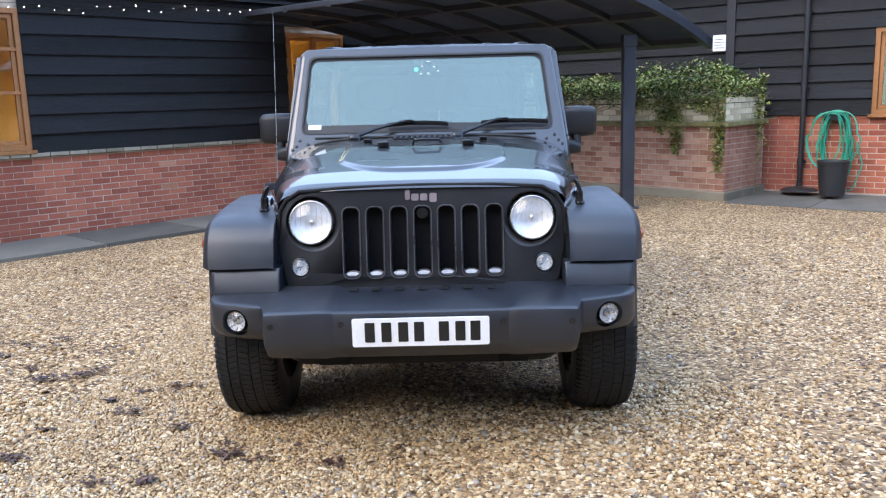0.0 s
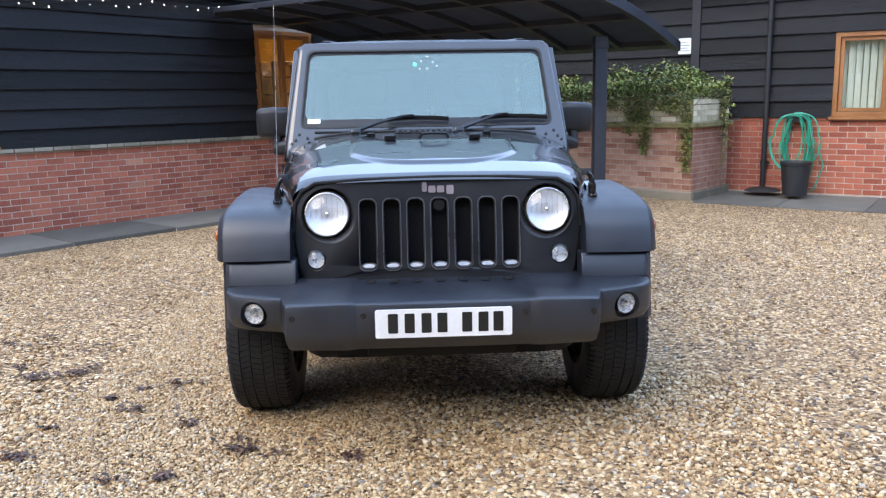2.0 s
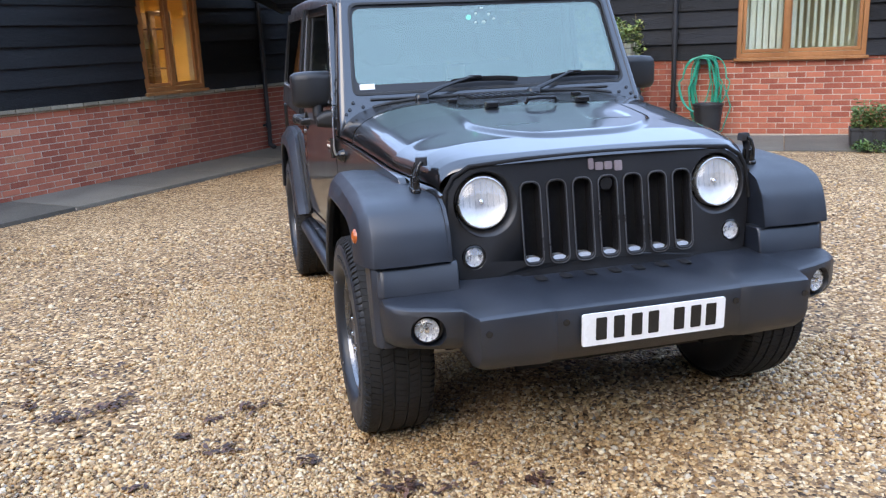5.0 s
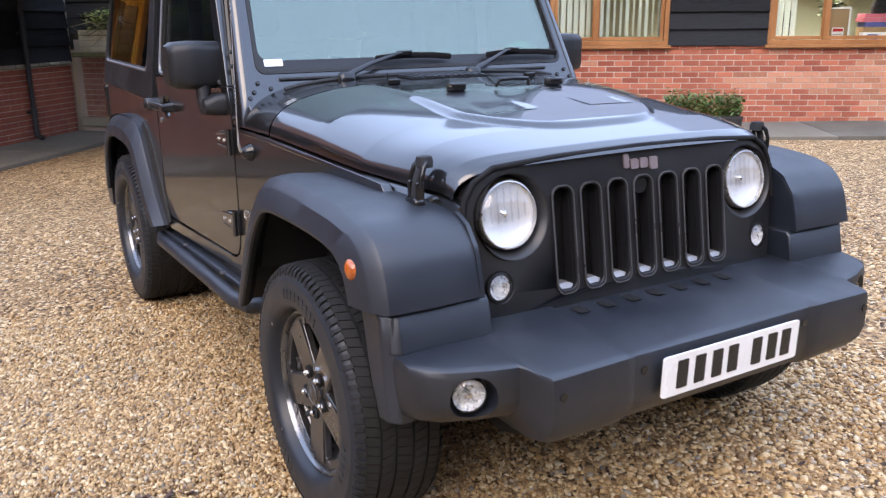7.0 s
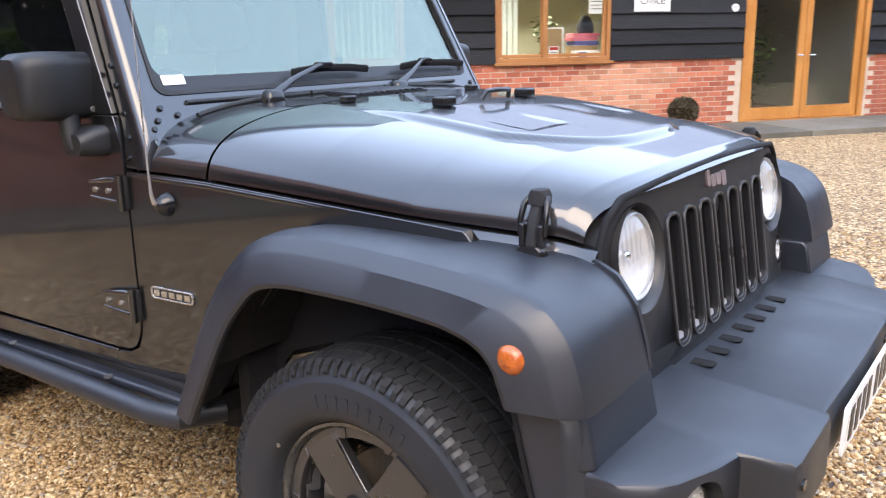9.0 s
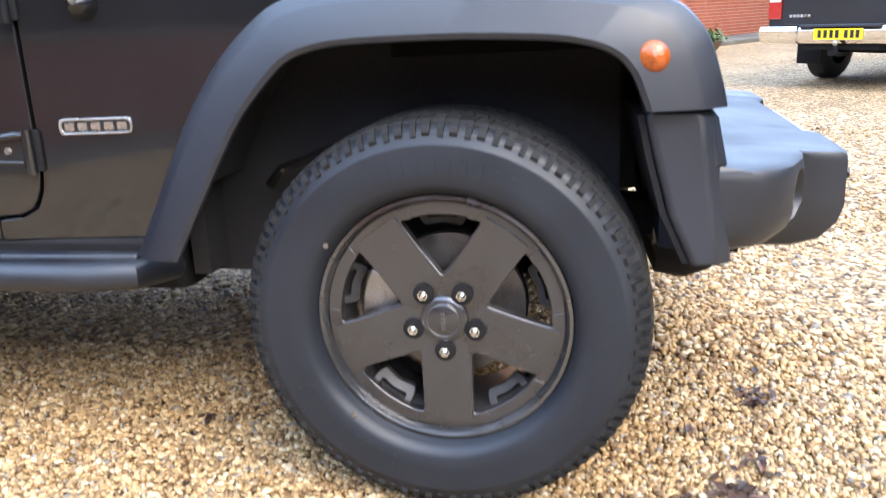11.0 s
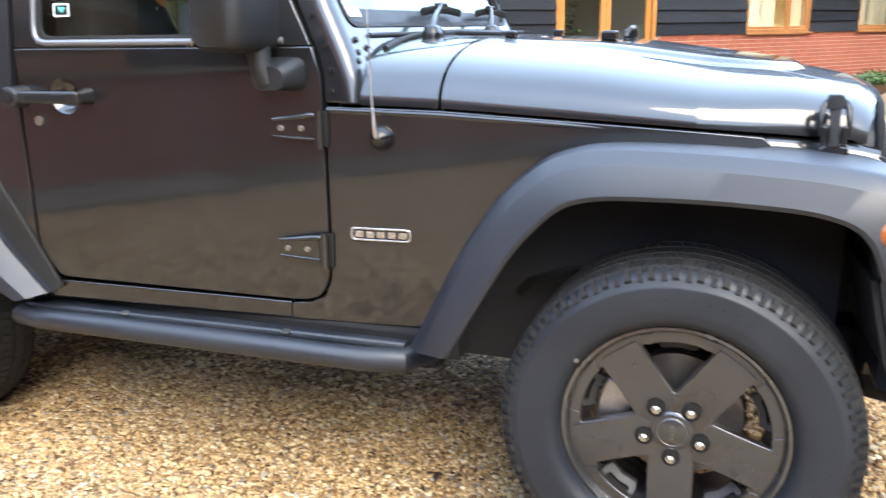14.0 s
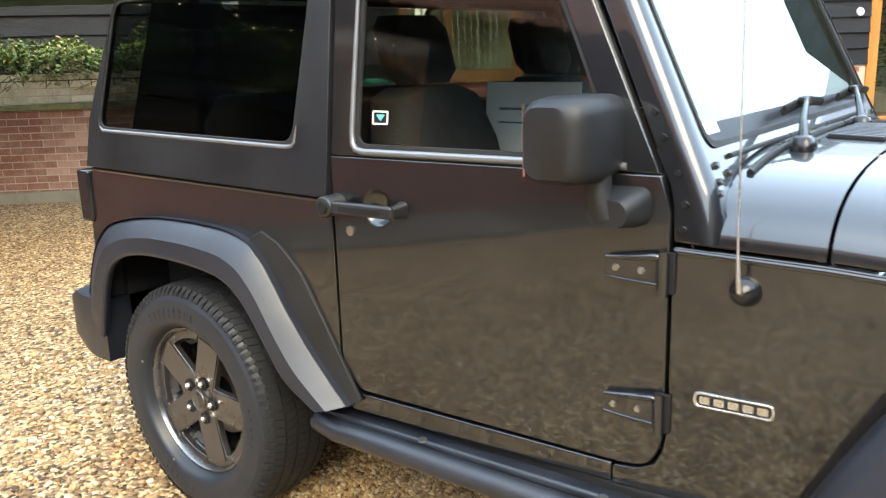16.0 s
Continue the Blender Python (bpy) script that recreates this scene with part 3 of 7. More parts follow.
def timber_window(name, wall, hole, mullions, label, mat=OAK, rails=(), sill=True):
    a, b, lo, hi = hole
    win = thing(name, label, "window", kind="structure")
    f = lambda u, v, d: wall(u, 0.02 - d, v)  # noqa: E731
    part("window_frame", plate([(a, lo), (b, lo), (b, hi), (a, hi)], [[(a + 0.06, lo + 0.06), (b - 0.06, lo + 0.06), (b - 0.06, hi - 0.06), (a + 0.06, hi - 0.06)]], 0.09, f), mat, win, bevel=0.006)
    edges = [a + 0.06, *mullions, b - 0.06]
    for m in mullions:
        part("mullion", boxes((m - 0.035, m + 0.035, -0.06, 0.016, lo + 0.06, hi - 0.06), f=wall), mat, win, bevel=0.005)
    for z in rails:
        part("glazing_bar", boxes((a + 0.06, b - 0.06, -0.05, 0.010, z - 0.02, z + 0.02), f=wall), mat, win, bevel=0.004)
    for p, q in zip(edges, edges[1:]):
        sash = [(p + 0.005, lo + 0.065), (q - 0.005, lo + 0.065), (q - 0.005, hi - 0.065), (p + 0.005, hi - 0.065)]
        hole_in = [(p + 0.05, lo + 0.11), (q - 0.05, lo + 0.11), (q - 0.05, hi - 0.11), (p + 0.05, hi - 0.11)]
        part("sash", plate(sash, [hole_in], 0.04, lambda u, v, d: wall(u, -0.012 - d, v)), mat, win, bevel=0.004)
        part("pane", boxes((p + 0.045, q - 0.045, -0.036, -0.030, lo + 0.105, hi - 0.105), f=wall), PANE, win, "clear glass pane", shadow=False)
    if sill:
        part("window_sill", boxes((a - 0.03, b + 0.03, -0.06, 0.075, lo - 0.04, lo), f=wall), mat, win, bevel=0.006)
    return win


window_1 = timber_window("window_1", LEFT, L_HOLES[0], [0.1], "brown timber window with small panes and a warm lit room", rails=(1.62, 2.1))
window_2 = timber_window("window_2", LEFT, L_HOLES[1], [5.22], "brown timber casement window of a lit room")
window_3 = timber_window("window_3", RIGHT, R_HOLES[0], [0.88], "brown timber window with pale vertical blinds")
window_4 = timber_window("window_4", RIGHT, R_HOLES[1], [3.86], "brown timber office window with boxes on its sill")
window_5 = timber_window("window_5", RIGHT, R_HOLES[3], [13.2], "brown timber window with a cream blind behind it")
window_6 = timber_window("window_6", RIGHT, R_HOLES[4], [16.9], "brown timber window with a cream blind behind it")


def blinds(wall, a, b, lo, hi, width, name="vertical_blind", mat=BLIND, yaw=35, gap=1.0):
    v = thing(name, "pale fabric vertical blind hanging behind the window", "blind", "blinds")
    part("head_rail", boxes((a, b, -0.17, -0.12, hi - 0.05, hi - 0.01), f=wall), WHITE, v)
    s = a + width / 2
    while s < b:
        c = wall(s, -0.145, 0)
        t = radians(yaw) + random.uniform(-0.25, 0.25)
        u = (wall.along * math.cos(t) + wall.normal * math.sin(t)) * width * 0.5
        nn = u.cross(Vector((0, 0, 1))).normalized() * 0.001
        rings = [[c - u + nn + Vector((0, 0, z)), c + 4 * nn + Vector((0, 0, z)), c + u + nn + Vector((0, 0, z)), c + u - nn + Vector((0, 0, z)), c + 2 * nn + Vector((0, 0, z)), c - u - nn + Vector((0, 0, z))] for z in (lo + random.uniform(0.02, 0.05), hi - 0.05)]
        part("slat", loft(rings), mat, v)
        s += width * gap
    return v


blinds(RIGHT, 0.32, 0.86, 1.16, 2.12, 0.085)
blinds(RIGHT, 0.92, 1.80, 1.16, 2.12, 0.085, yaw=55)
blinds(RIGHT, 3.18, 3.52, 1.16, 2.12, 0.085, yaw=15)
blinds(RIGHT, 11.95, 12.9, 1.16, 2.12, 0.1, mat=CREAM, yaw=8)
blinds(RIGHT, 13.3, 13.82, 1.16, 2.12, 0.1, mat=CREAM, yaw=8)
blinds(RIGHT, 15.7, 17.5, 1.16, 2.12, 0.1, mat=CREAM, yaw=8)


# ---- rooms behind the windows ----
def room(name, wall, s0, s1, deep, z0, z1, paint, label):
    floor = tagged(part("floor", boxes((s0, s1, -deep, -0.241, z0 - 0.1, z0), f=wall), FLOORING), "indoor floor of the " + label, "floor", kind="structure")
    ceiling = tagged(part("ceiling", boxes((s0, s1, -deep, -0.241, z1, z1 + 0.1), f=wall), CREAM if paint is not SAGE else SAGE), "plain ceiling of the " + label, "ceiling", kind="structure")
    back = tagged(part("wall_" + name, boxes((s0, s1, -deep - 0.1, -deep, z0, z1), f=wall), paint), "painted back wall of the " + label, "wall", kind="structure")
    tagged(part("wall_" + name + "_end", boxes((s0 - 0.1, s0, -deep, -0.241, z0, z1), f=wall), paint), "painted end wall of the " + label, "wall", kind="structure")
    tagged(part("wall_" + name + "_side", boxes((s1, s1 + 0.1, -deep, -0.241, z0, z1), f=wall), paint), "painted end wall of the " + label, "wall", kind="structure")
    return floor


room("west_room", LEFT, -2.0, 7.7, 3.0, 0.0, 2.7, OCHRE, "ochre painted barn room")
room("office_room", RIGHT, -0.6, 6.6, 3.0, 0.1, 2.6, SAGE, "pale green painted office")
room("hall_room", RIGHT, 6.8, 9.8, 3.5, 0.1, 2.6, CREAM, "entrance hall")
room("far_room", RIGHT, 10.2, 22, 3.0, 0.1, 2.6, CREAM, "far office room")


def room_lamp(wall, s, d, z, power, colour, w):
    # unseen fixture added to light the room; skirts hide it from reflections
    shade = thing("ceiling_light", "flat ceiling light, unseen, added to light the room", "lamp")
    part("housing", boxes((s - w / 2, s + w / 2, d - 0.15, d + 0.15, z + 0.012, z + 0.05), f=wall), WHITE, shade)
    for box in ((s - w / 2 - 0.03, s - w / 2, d - 0.2, d + 0.2, z - 0.14, z + 0.05), (s + w / 2, s + w / 2 + 0.03, d - 0.2, d + 0.2, z - 0.14, z + 0.05), (s - w / 2, s + w / 2, d - 0.2, d - 0.17, z - 0.14, z + 0.05), (s - w / 2, s + w / 2, d + 0.17, d + 0.2, z - 0.14, z + 0.05)):
        part("glare_skirt", boxes(box, f=wall), TRIM_BLACK, shade)
    data = bpy.data.lights.new("room_light", "AREA")
    data.energy, data.color, data.shape, data.size, data.size_y = power, colour, "RECTANGLE", w, 0.3
    lamp = new("room_light", data)
    lamp.matrix_basis = Matrix.Translation(wall(s, d, z)) @ wall.turn


room_lamp(LEFT, 2.7, -0.9, 2.64, 45, (1.0, 0.78, 0.5), 1.2)
room_lamp(LEFT, 6.9, -0.9, 2.64, 45, (1.0, 0.78, 0.5), 1.2)
room_lamp(RIGHT, 3.9, -1.3, 2.5, 85, (0.95, 1.0, 0.92), 1.2)
room_lamp(RIGHT, 14.5, -1.2, 2.5, 160, (1.0, 0.9, 0.7), 2.0)


# ---- glazed double door ----
def glazed_door(wall, hole):
    a, b, lo, hi = hole
    door = thing("door_1", "orange-stained timber double door with tall glass panes", "door", kind="structure")
    f = lambda u, v, d: wall(u, 0.03 - d, v)  # noqa: E731
    m = (a + b) / 2 - 0.02
    part("door_frame", plate([(a, lo), (b, lo), (b, hi), (a, hi)], [[(a + 0.09, lo + 0.03), (b - 0.09, lo + 0.03), (b - 0.09, hi - 0.08), (a + 0.09, hi - 0.08)]], 0.12, f), DOOR_OAK, door, bevel=0.008)
    for p, q, side in ((a + 0.1, m - 0.005, 1), (m + 0.005, b - 0.1, -1)):
        leaf = part("door_leaf", plate([(p, lo + 0.035), (q, lo + 0.035), (q, hi - 0.09), (p, hi - 0.09)], [[(p + 0.11, lo + 0.22), (q - 0.11, lo + 0.22), (q - 0.11, hi - 0.21), (p + 0.11, hi - 0.21)]], 0.05, lambda u, v, d: wall(u, -0.01 - d, v)), DOOR_OAK, door, bevel=0.006)
        part("pane", boxes((p + 0.1, q - 0.1, -0.04, -0.034, lo + 0.21, hi - 0.20), f=wall), PANE, leaf, "clear glass pane", shadow=False)
        h = q - 0.055 if side > 0 else p + 0.055
        part("door_handle", tube([wall(h, 0, lo + 1.0), wall(h, 0.05, lo + 1.0), wall(h - side * 0.11, 0.05, lo + 1.0)], 0.009), CHROME, leaf, "chrome lever handle")


glazed_door(RIGHT, R_HOLES[2])
rng = np.random.default_rng(11)


def indoor_plant(p):
    t = thing("potted_plant", "bushy green plant standing inside the glazed door", "plant", at=p)
    part("pot", revolve([(0.0, 0.0), (0.13, 0.0), (0.17, 0.3), (0.155, 0.3), (0.14, 0.27), (0.0, 0.27)], lambda h, u, v: Vector((u, v, h)), 20), CARD, t, smooth=40)
    pts = rng.normal(0, 1, (500, 3)) * (0.2, 0.2, 0.33) + (0, 0, 0.95)
    leaves(pts, 0.07, SHRUB, "foliage", t, rng)
    part("stem", tube([(0, 0, 0.25), (0.02, 0, 0.6), (0.0, 0.03, 1.0)], 0.012, 6), STEM, t)


indoor_plant(tuple(RIGHT(7.75, -0.8, 0.1)))

# ---- things in the lit room and on the office sill ----
panel = tagged(part("leaning_panel", boxes((4.72, 5.02, -0.62, -0.58, 0.0, 1.75), f=LEFT), CARD), "brown board panel standing inside the window", "panel")
cabinet = thing("display_cabinet", "dark wooden cabinet with glazed door in the lit room", "cabinet")
part("body", plate([(5.76, 0.0), (6.2, 0.0), (6.2, 2.05), (5.76, 2.05)], [[(5.81, 0.9), (6.15, 0.9), (6.15, 1.98), (5.81, 1.98)]], 0.05, lambda u, v, d: LEFT(u, -0.9 - d, v)), DARKWOOD, cabinet, bevel=0.01)
part("back", boxes((5.77, 6.19, -1.25, -1.22, 0.0, 2.04), f=LEFT), DARKWOOD, cabinet)
for k in range(4):
    part("shelf", boxes((5.8, 6.16, -1.2, -0.96, 0.95 + 0.28 * k, 0.97 + 0.28 * k), f=LEFT), DARKWOOD, cabinet)
counter = tagged(part("counter", boxes((-0.6, 0.9, -1.4, -0.8, 0.0, 1.28), (-0.62, 0.92, -1.42, -0.76, 1.28, 1.32), f=LEFT), CARD, bevel=0.006), "tan boarded counter inside the lit room", "counter")
board = thing("pin_board", "brown cork pin board in a white frame on the window sill", "board")
part("cork", boxes((3.90, 4.20, -0.185, -0.172, 1.105, 1.545), f=RIGHT), CARD, board)
part("board_frame", plate([(3.88, 1.095), (4.22, 1.095), (4.22, 1.56), (3.88, 1.56)], [[(3.90, 1.115), (4.20, 1.115), (4.20, 1.54), (3.90, 1.54)]], 0.02, lambda u, v, d: RIGHT(u, -0.165 - d, v)), WHITE, board, bevel=0.002)
leaflet = tagged(part("leaflet", boxes((3.99, 4.14, -0.150, -0.146, 1.095, 1.30), f=RIGHT), WHITE), "white and red leaflet leaning on the pin board", "leaflet")
for z0, z1 in ((1.25, 1.29), (1.10, 1.135)):
    part("red_band", boxes((4.00, 4.13, -0.1455, -0.1445, z0, z1), f=RIGHT), RED_LENS, leaflet)
for k in range(3):
    part("print_bar", boxes((4.01, 4.12, -0.1455, -0.1445, 1.155 + 0.028 * k, 1.165 + 0.028 * k), f=RIGHT), TEAL_GREY, leaflet)
carton = tagged(part("paper_box", boxes((4.38, 4.84, -0.25, -0.15, 1.095, 1.235), f=RIGHT), STICKER, bevel=0.004), "white paper box with a blue label on the sill", "box")
part("blue_label", boxes((4.45, 4.58, -0.1495, -0.1485, 1.115, 1.215), f=RIGHT), BLUE_PRINT, carton)
stack = thing("folder_stack", "stack of pink and purple folders on the office desk", "folders")
for z0, z1, a, b, m in ((1.06, 1.30, 4.46, 4.84, CARD), (1.305, 1.365, 4.47, 4.86, BLUE_PRINT), (1.37, 1.42, 4.44, 4.84, PINK), (1.425, 1.475, 4.46, 4.87, PINK)):
    part("folder", boxes((a, b, -0.60, -0.32, z0, z1), f=RIGHT), m, stack, bevel=0.004)
bag = tagged(part("black_bag", loft([[RIGHT(4.70 + u * q, -0.45 + v * q, z) for u, v in round_rect(-0.12, 0.12, -0.08, 0.08, 0.05, 3)] for z, q in ((1.476, 0.9), (1.53, 1.05), (1.62, 0.9), (1.70, 0.55), (1.735, 0.2))]), SEAT, smooth=50), "slumped black bag on the pink folders", "bag")
monitor = thing("computer_monitor", "black computer screen seen from its edge on the desk", "monitor")
part("screen", boxes((3.43, 3.56, -0.62, -0.50, 1.20, 1.52), f=RIGHT), SATIN_BLACK, monitor, bevel=0.006)
part("stand", boxes((3.47, 3.53, -0.60, -0.52, 1.06, 1.21), f=RIGHT), SATIN_BLACK, monitor, bevel=0.006)
part("foot", boxes((3.41, 3.59, -0.66, -0.46, 1.06, 1.075), f=RIGHT), SATIN_BLACK, monitor, bevel=0.004)
desk_plant = thing("desk_plant", "dark bushy plant in a pot on the office desk", "plant", at=tuple(RIGHT(4.10, -0.55, 1.06)))
part("pot", revolve([(0.0, 0.0), (0.06, 0.0), (0.08, 0.16), (0.07, 0.16), (0.065, 0.14), (0.0, 0.14)], lambda h, u, v: Vector((u, v, h)), 18), POT, desk_plant, smooth=40)
leaves(np.random.default_rng(17).normal(0, 1, (260, 3)) * (0.085, 0.085, 0.085) + (0, 0, 0.46), 0.05, SHRUB, "foliage", desk_plant, np.random.default_rng(18))
part("stem", tube([(0, 0, 0.13), (0.01, 0, 0.3), (0.0, 0.01, 0.46)], 0.008, 6), STEM, desk_plant)
shelf = tagged(part("office_desk", boxes((3.3, 5.6, -0.85, -0.25, 1.02, 1.06), (3.3, 3.36, -0.85, -0.3, 0.1, 1.02), (5.54, 5.6, -0.85, -0.3, 0.1, 1.02), f=RIGHT), DARKWOOD), "dark office desk behind the window", "desk")

# ---- sills and small fixings of the barn walls ----
for s in (6.9,):
    bell = thing("round_wall_plaque", "small round white plaque on black boards", "plaque")
    part("disc", cyl(RIGHT(s, 0.03, 1.80), RIGHT(s, 0.055, 1.80), 0.06, 0.055, 24), WHITE, bell)
    for q in (-0.02, 0.02):
        part("mark", boxes((s + q - 0.008, s + q + 0.008, 0.056, 0.058, 1.79, 1.82), f=RIGHT), PLATE_BLACK, bell)


def words(text, size, mat, wall, s, d, z, parent, name="lettering"):
    cu = bpy.data.curves.new("letters", "FONT")
    cu.body, cu.size, cu.extrude, cu.align_x = text, size, 0.0015, "CENTER"
    tmp = new("letters", cu)
    me = bpy.data.meshes.new_from_object(tmp.evaluated_get(bpy.context.evaluated_depsgraph_get()))
    bpy.data.objects.remove(tmp)
    me.name = name
    me.materials.clear()
    me.materials.append(mat)
    ob = new(name, me)
    ob.matrix_basis = Matrix.Translation(wall(s, d, z)) @ wall.turn @ Matrix.Rotation(radians(90), 4, "X")
    ob.parent = parent
    return ob


sign = thing("office_sign", "white paper sign with black lettering on the boards", "sign")
part("sheet", boxes((5.22, 5.80, 0.040, 0.044, 1.76, 2.10), f=RIGHT), WHITE, sign)
words("Office", 0.17, PLATE_BLACK, RIGHT, 5.51, 0.046, 1.86, sign)
paper = thing("window_notice", "white paper notice taped inside the window", "notice")
part("sheet", boxes((4.55, 4.80, -0.05, -0.047, 1.74, 2.05), f=RIGHT), WHITE, paper)
for k in range(4):
    part("line", boxes((4.58, 4.77 - 0.03 * (k % 2), -0.046, -0.044, 1.80 + 0.05 * k, 1.81 + 0.05 * k), f=RIGHT), PLATE_BLACK, paper)
corner = tagged(part("trim", boxes((-1.62, -1.50, 0.002, 0.055, R_TOP + 0.03, R_HEAD), f=RIGHT), TRIM_BLACK, bevel=0.004), "black upright cover board on the barn wall", "trim", kind="structure")
notice = thing("wall_notice", "small white notice with lines of print", "notice")
part("sheet", boxes((-1.80, -1.62, 0.058, 0.064, 1.98, 2.20), f=RIGHT), WHITE, notice)
for k in range(4):
    part("line", boxes((-1.775, -1.645 - 0.02 * (k % 2), 0.065, 0.067, 2.02 + 0.038 * k, 2.028 + 0.038 * k), f=RIGHT), SLOT_TRIM, notice)


def downpipe(wall, s, z0, z1, label):
    t = thing("downpipe", label, "pipe")
    part("pipe", cyl(wall(s, 0.085, z0 + 0.04), wall(s, 0.085, z1), 0.034, n=14), TRIM_BLACK, t, smooth=40)
    for z in (z0 + 0.35, z0 + 1.35, z0 + 2.3):
        part("bracket", boxes((s - 0.055, s + 0.055, 0.012, 0.06, z, z + 0.035), f=wall), TRIM_BLACK, t, bevel=0.004)
        part("collar", cyl(wall(s, 0.085, z - 0.03), wall(s, 0.085, z + 0.06), 0.042, n=14), TRIM_BLACK, t, smooth=40)
    part("shoe", tube([wall(s, 0.085, z0 + 0.12), wall(s, 0.09, z0 + 0.06), wall(s, 0.17, z0 + 0.02)], 0.036, 12), TRIM_BLACK, t, smooth=40)


downpipe(RIGHT, -0.55, 0.10, 3.0, "black round downpipe on the barn wall")
downpipe(LEFT, 7.0, -0.05, 2.9, "black downpipe on the brick and board wall")
drain = tagged(part("drain_cover", revolve([(0, 0.05), (0.12, 0.045), (0.2, 0.03), (0.24, 0.0)], lambda h, u, v: RIGHT(-0.5, 0.28, 0.10 + h) + Vector((u, v, 0)), 24), POT, smooth=40), "round dark drain cover at the foot of the downpipe", "cover")


# ---- paving along the walls ----
def paving(name, wall, s0, s1, d0, d1, z, step, label, rise=0.0):
    f = lambda s, d, h: wall(s, d, h + rise * min(max((s - 0.5) / 5.5, 0.0), 1.0))  # noqa: E731
    base = tagged(part(name, boxes((s0, s1, d0, d1 - 0.01, z - 0.14, z - 0.015 - rise), f=wall), MORTAR), label, "paving", kind="structure")
    s, k = s0, 0
    while s < s1 - 0.05:
        w = min(step * random.uniform(0.85, 1.15), s1 - s)
        bm = boxes((s + 0.004, s + w - 0.004, d0, d1 + random.uniform(-0.012, 0.012), z - 0.09, z + random.uniform(-0.004, 0.004)), f=f)
        part("paving_slab", bm, PAVING, base, bevel=0.006)
        s += w
    return base


paving("pavement_west", LEFT, -10, 8.0, 0.0, 1.08, L_BASE + 0.02, 1.3, "grey concrete path along the brick wall, mossy at its edge")
paving("pavement_north", RIGHT, -1.1, 24, 0.0, 1.50, 0.045, 0.9, "grey paving along the barn wing", 0.065)

# plain unseen walls, added to close the yard and darken the car's front
wall_south = tagged(part("wall_south", boxes((-34, 40, -11.4, -11.0, -0.2, 6.8)), TRIM_BLACK), "plain dark wall, unseen, added to close the yard", "wall", kind="structure")
wall_east = tagged(part("wall_east", boxes((39.6, 40, -10.99, -2.0, -0.2, 6.8)), TRIM_BLACK), "plain dark wall, unseen, added to close the yard", "wall", kind="structure")

# ---- roof of the west wing ----
roof = thing("roof", "weathered red clay pantile roof above the weatherboards", "roof", kind="structure")
PITCH = radians(42)


def roof_at(s, r, h):
    return LEFT(s, 0.28 - r * math.cos(PITCH) + h * math.sin(PITCH), L_HEAD - 0.02 + r * math.sin(PITCH) + h * math.cos(PITCH))


part("roof_deck", boxes((-14, 8.3, 0, 4.6, -0.10, -0.02), f=roof_at), TRIM_BLACK, roof)


def pantile(width, length):
    bm = bmesh.new()
    n = 8
    for r0, r1, h in ((0, length, 0.018),):
        rings = []
        for r, lift in ((r0, h), (r1, 0.0)):
            top = [(width * i / n, r, lift + 0.028 * math.sin(2 * math.pi * i / n)) for i in range(n + 1)]
            rings.append(top + [(x, y, z - 0.014) for x, y, z in reversed(top)])
        loft(rings, bm=bm)
    return bm


tile_mesh = mesh_of("pantile", pantile(0.23, 0.34), TILE, 50)
e1, e2 = LEFT.along, (roof_at(0, 1, 0) - roof_at(0, 0, 0))
e3 = roof_at(0, 0, 1) - roof_at(0, 0, 0)
roof_turn = Matrix((e1, e2, e3)).transposed().to_4x4()
far_tiles = bmesh.new()
for i in range(96):
    for j in range(15):
        s, r = -14 + 0.232 * i, 0.3 * j - 0.03
        if 2.2 < s < 7.6 and j < 10:
            piece("pantile", tile_mesh, Matrix.Translation(roof_at(s, r, 0.03 + random.uniform(0, 0.006))) @ roof_turn, roof)
        else:
            one = pantile(0.23, 0.34)
            one.transform(Matrix.Translation(roof_at(s, r, 0.03)) @ roof_turn)
            tmp = bpy.data.meshes.new("tmp")
            one.to_mesh(tmp)
            one.free()
            far_tiles.from_mesh(tmp)
            bpy.data.meshes.remove(tmp)
part("pantiles_far", far_tiles, TILE, roof, smooth=50)["kind"] = "stuff"
part("fascia", boxes((-14, 8.2, 0.10, 0.125, L_HEAD - 0.16, L_HEAD + 0.02), f=LEFT), TRIM_BLACK, roof)
part("gutter", loft([[LEFT(s, 0.19 + 0.055 * math.cos(a), L_HEAD - 0.03 + 0.055 * math.sin(a)) for a in np.linspace(math.pi, 2 * math.pi, 9)] + [LEFT(s, 0.19 + 0.048 * math.cos(a), L_HEAD - 0.03 + 0.048 * math.sin(a)) for a in np.linspace(2 * math.pi, math.pi, 9)] for s in (-14, 8.2)]), TRIM_BLACK, roof, smooth=40)
for k, (w, s0, s1) in enumerate(((RIGHT, -6.9, 24.2),)):
    top = tagged(part("roof_north", loft([[w(s, 0.3, R_HEAD - 0.05), w(s, 0.3, R_HEAD + 0.05), w(s, -5, R_HEAD + 3.4), w(s, -5, R_HEAD + 3.3)] for s in (s0, s1)]), SLATE), "dark slate roof of the barn wing", "roof", kind="structure")


tagged(part("wall_gable", loft([[RIGHT(s, d, R_HEAD - 0.3), RIGHT(s, d, z)] + [RIGHT(s, d - 0.2, z), RIGHT(s, d - 0.2, R_HEAD - 0.3)] for s, d, z in ((10.4, -0.35, 5.2), (13.4, -0.35, 7.4), (16.4, -0.35, 5.2))]), BOARD), "plain dark boarded gable above the barn wing", "wall", kind="structure")


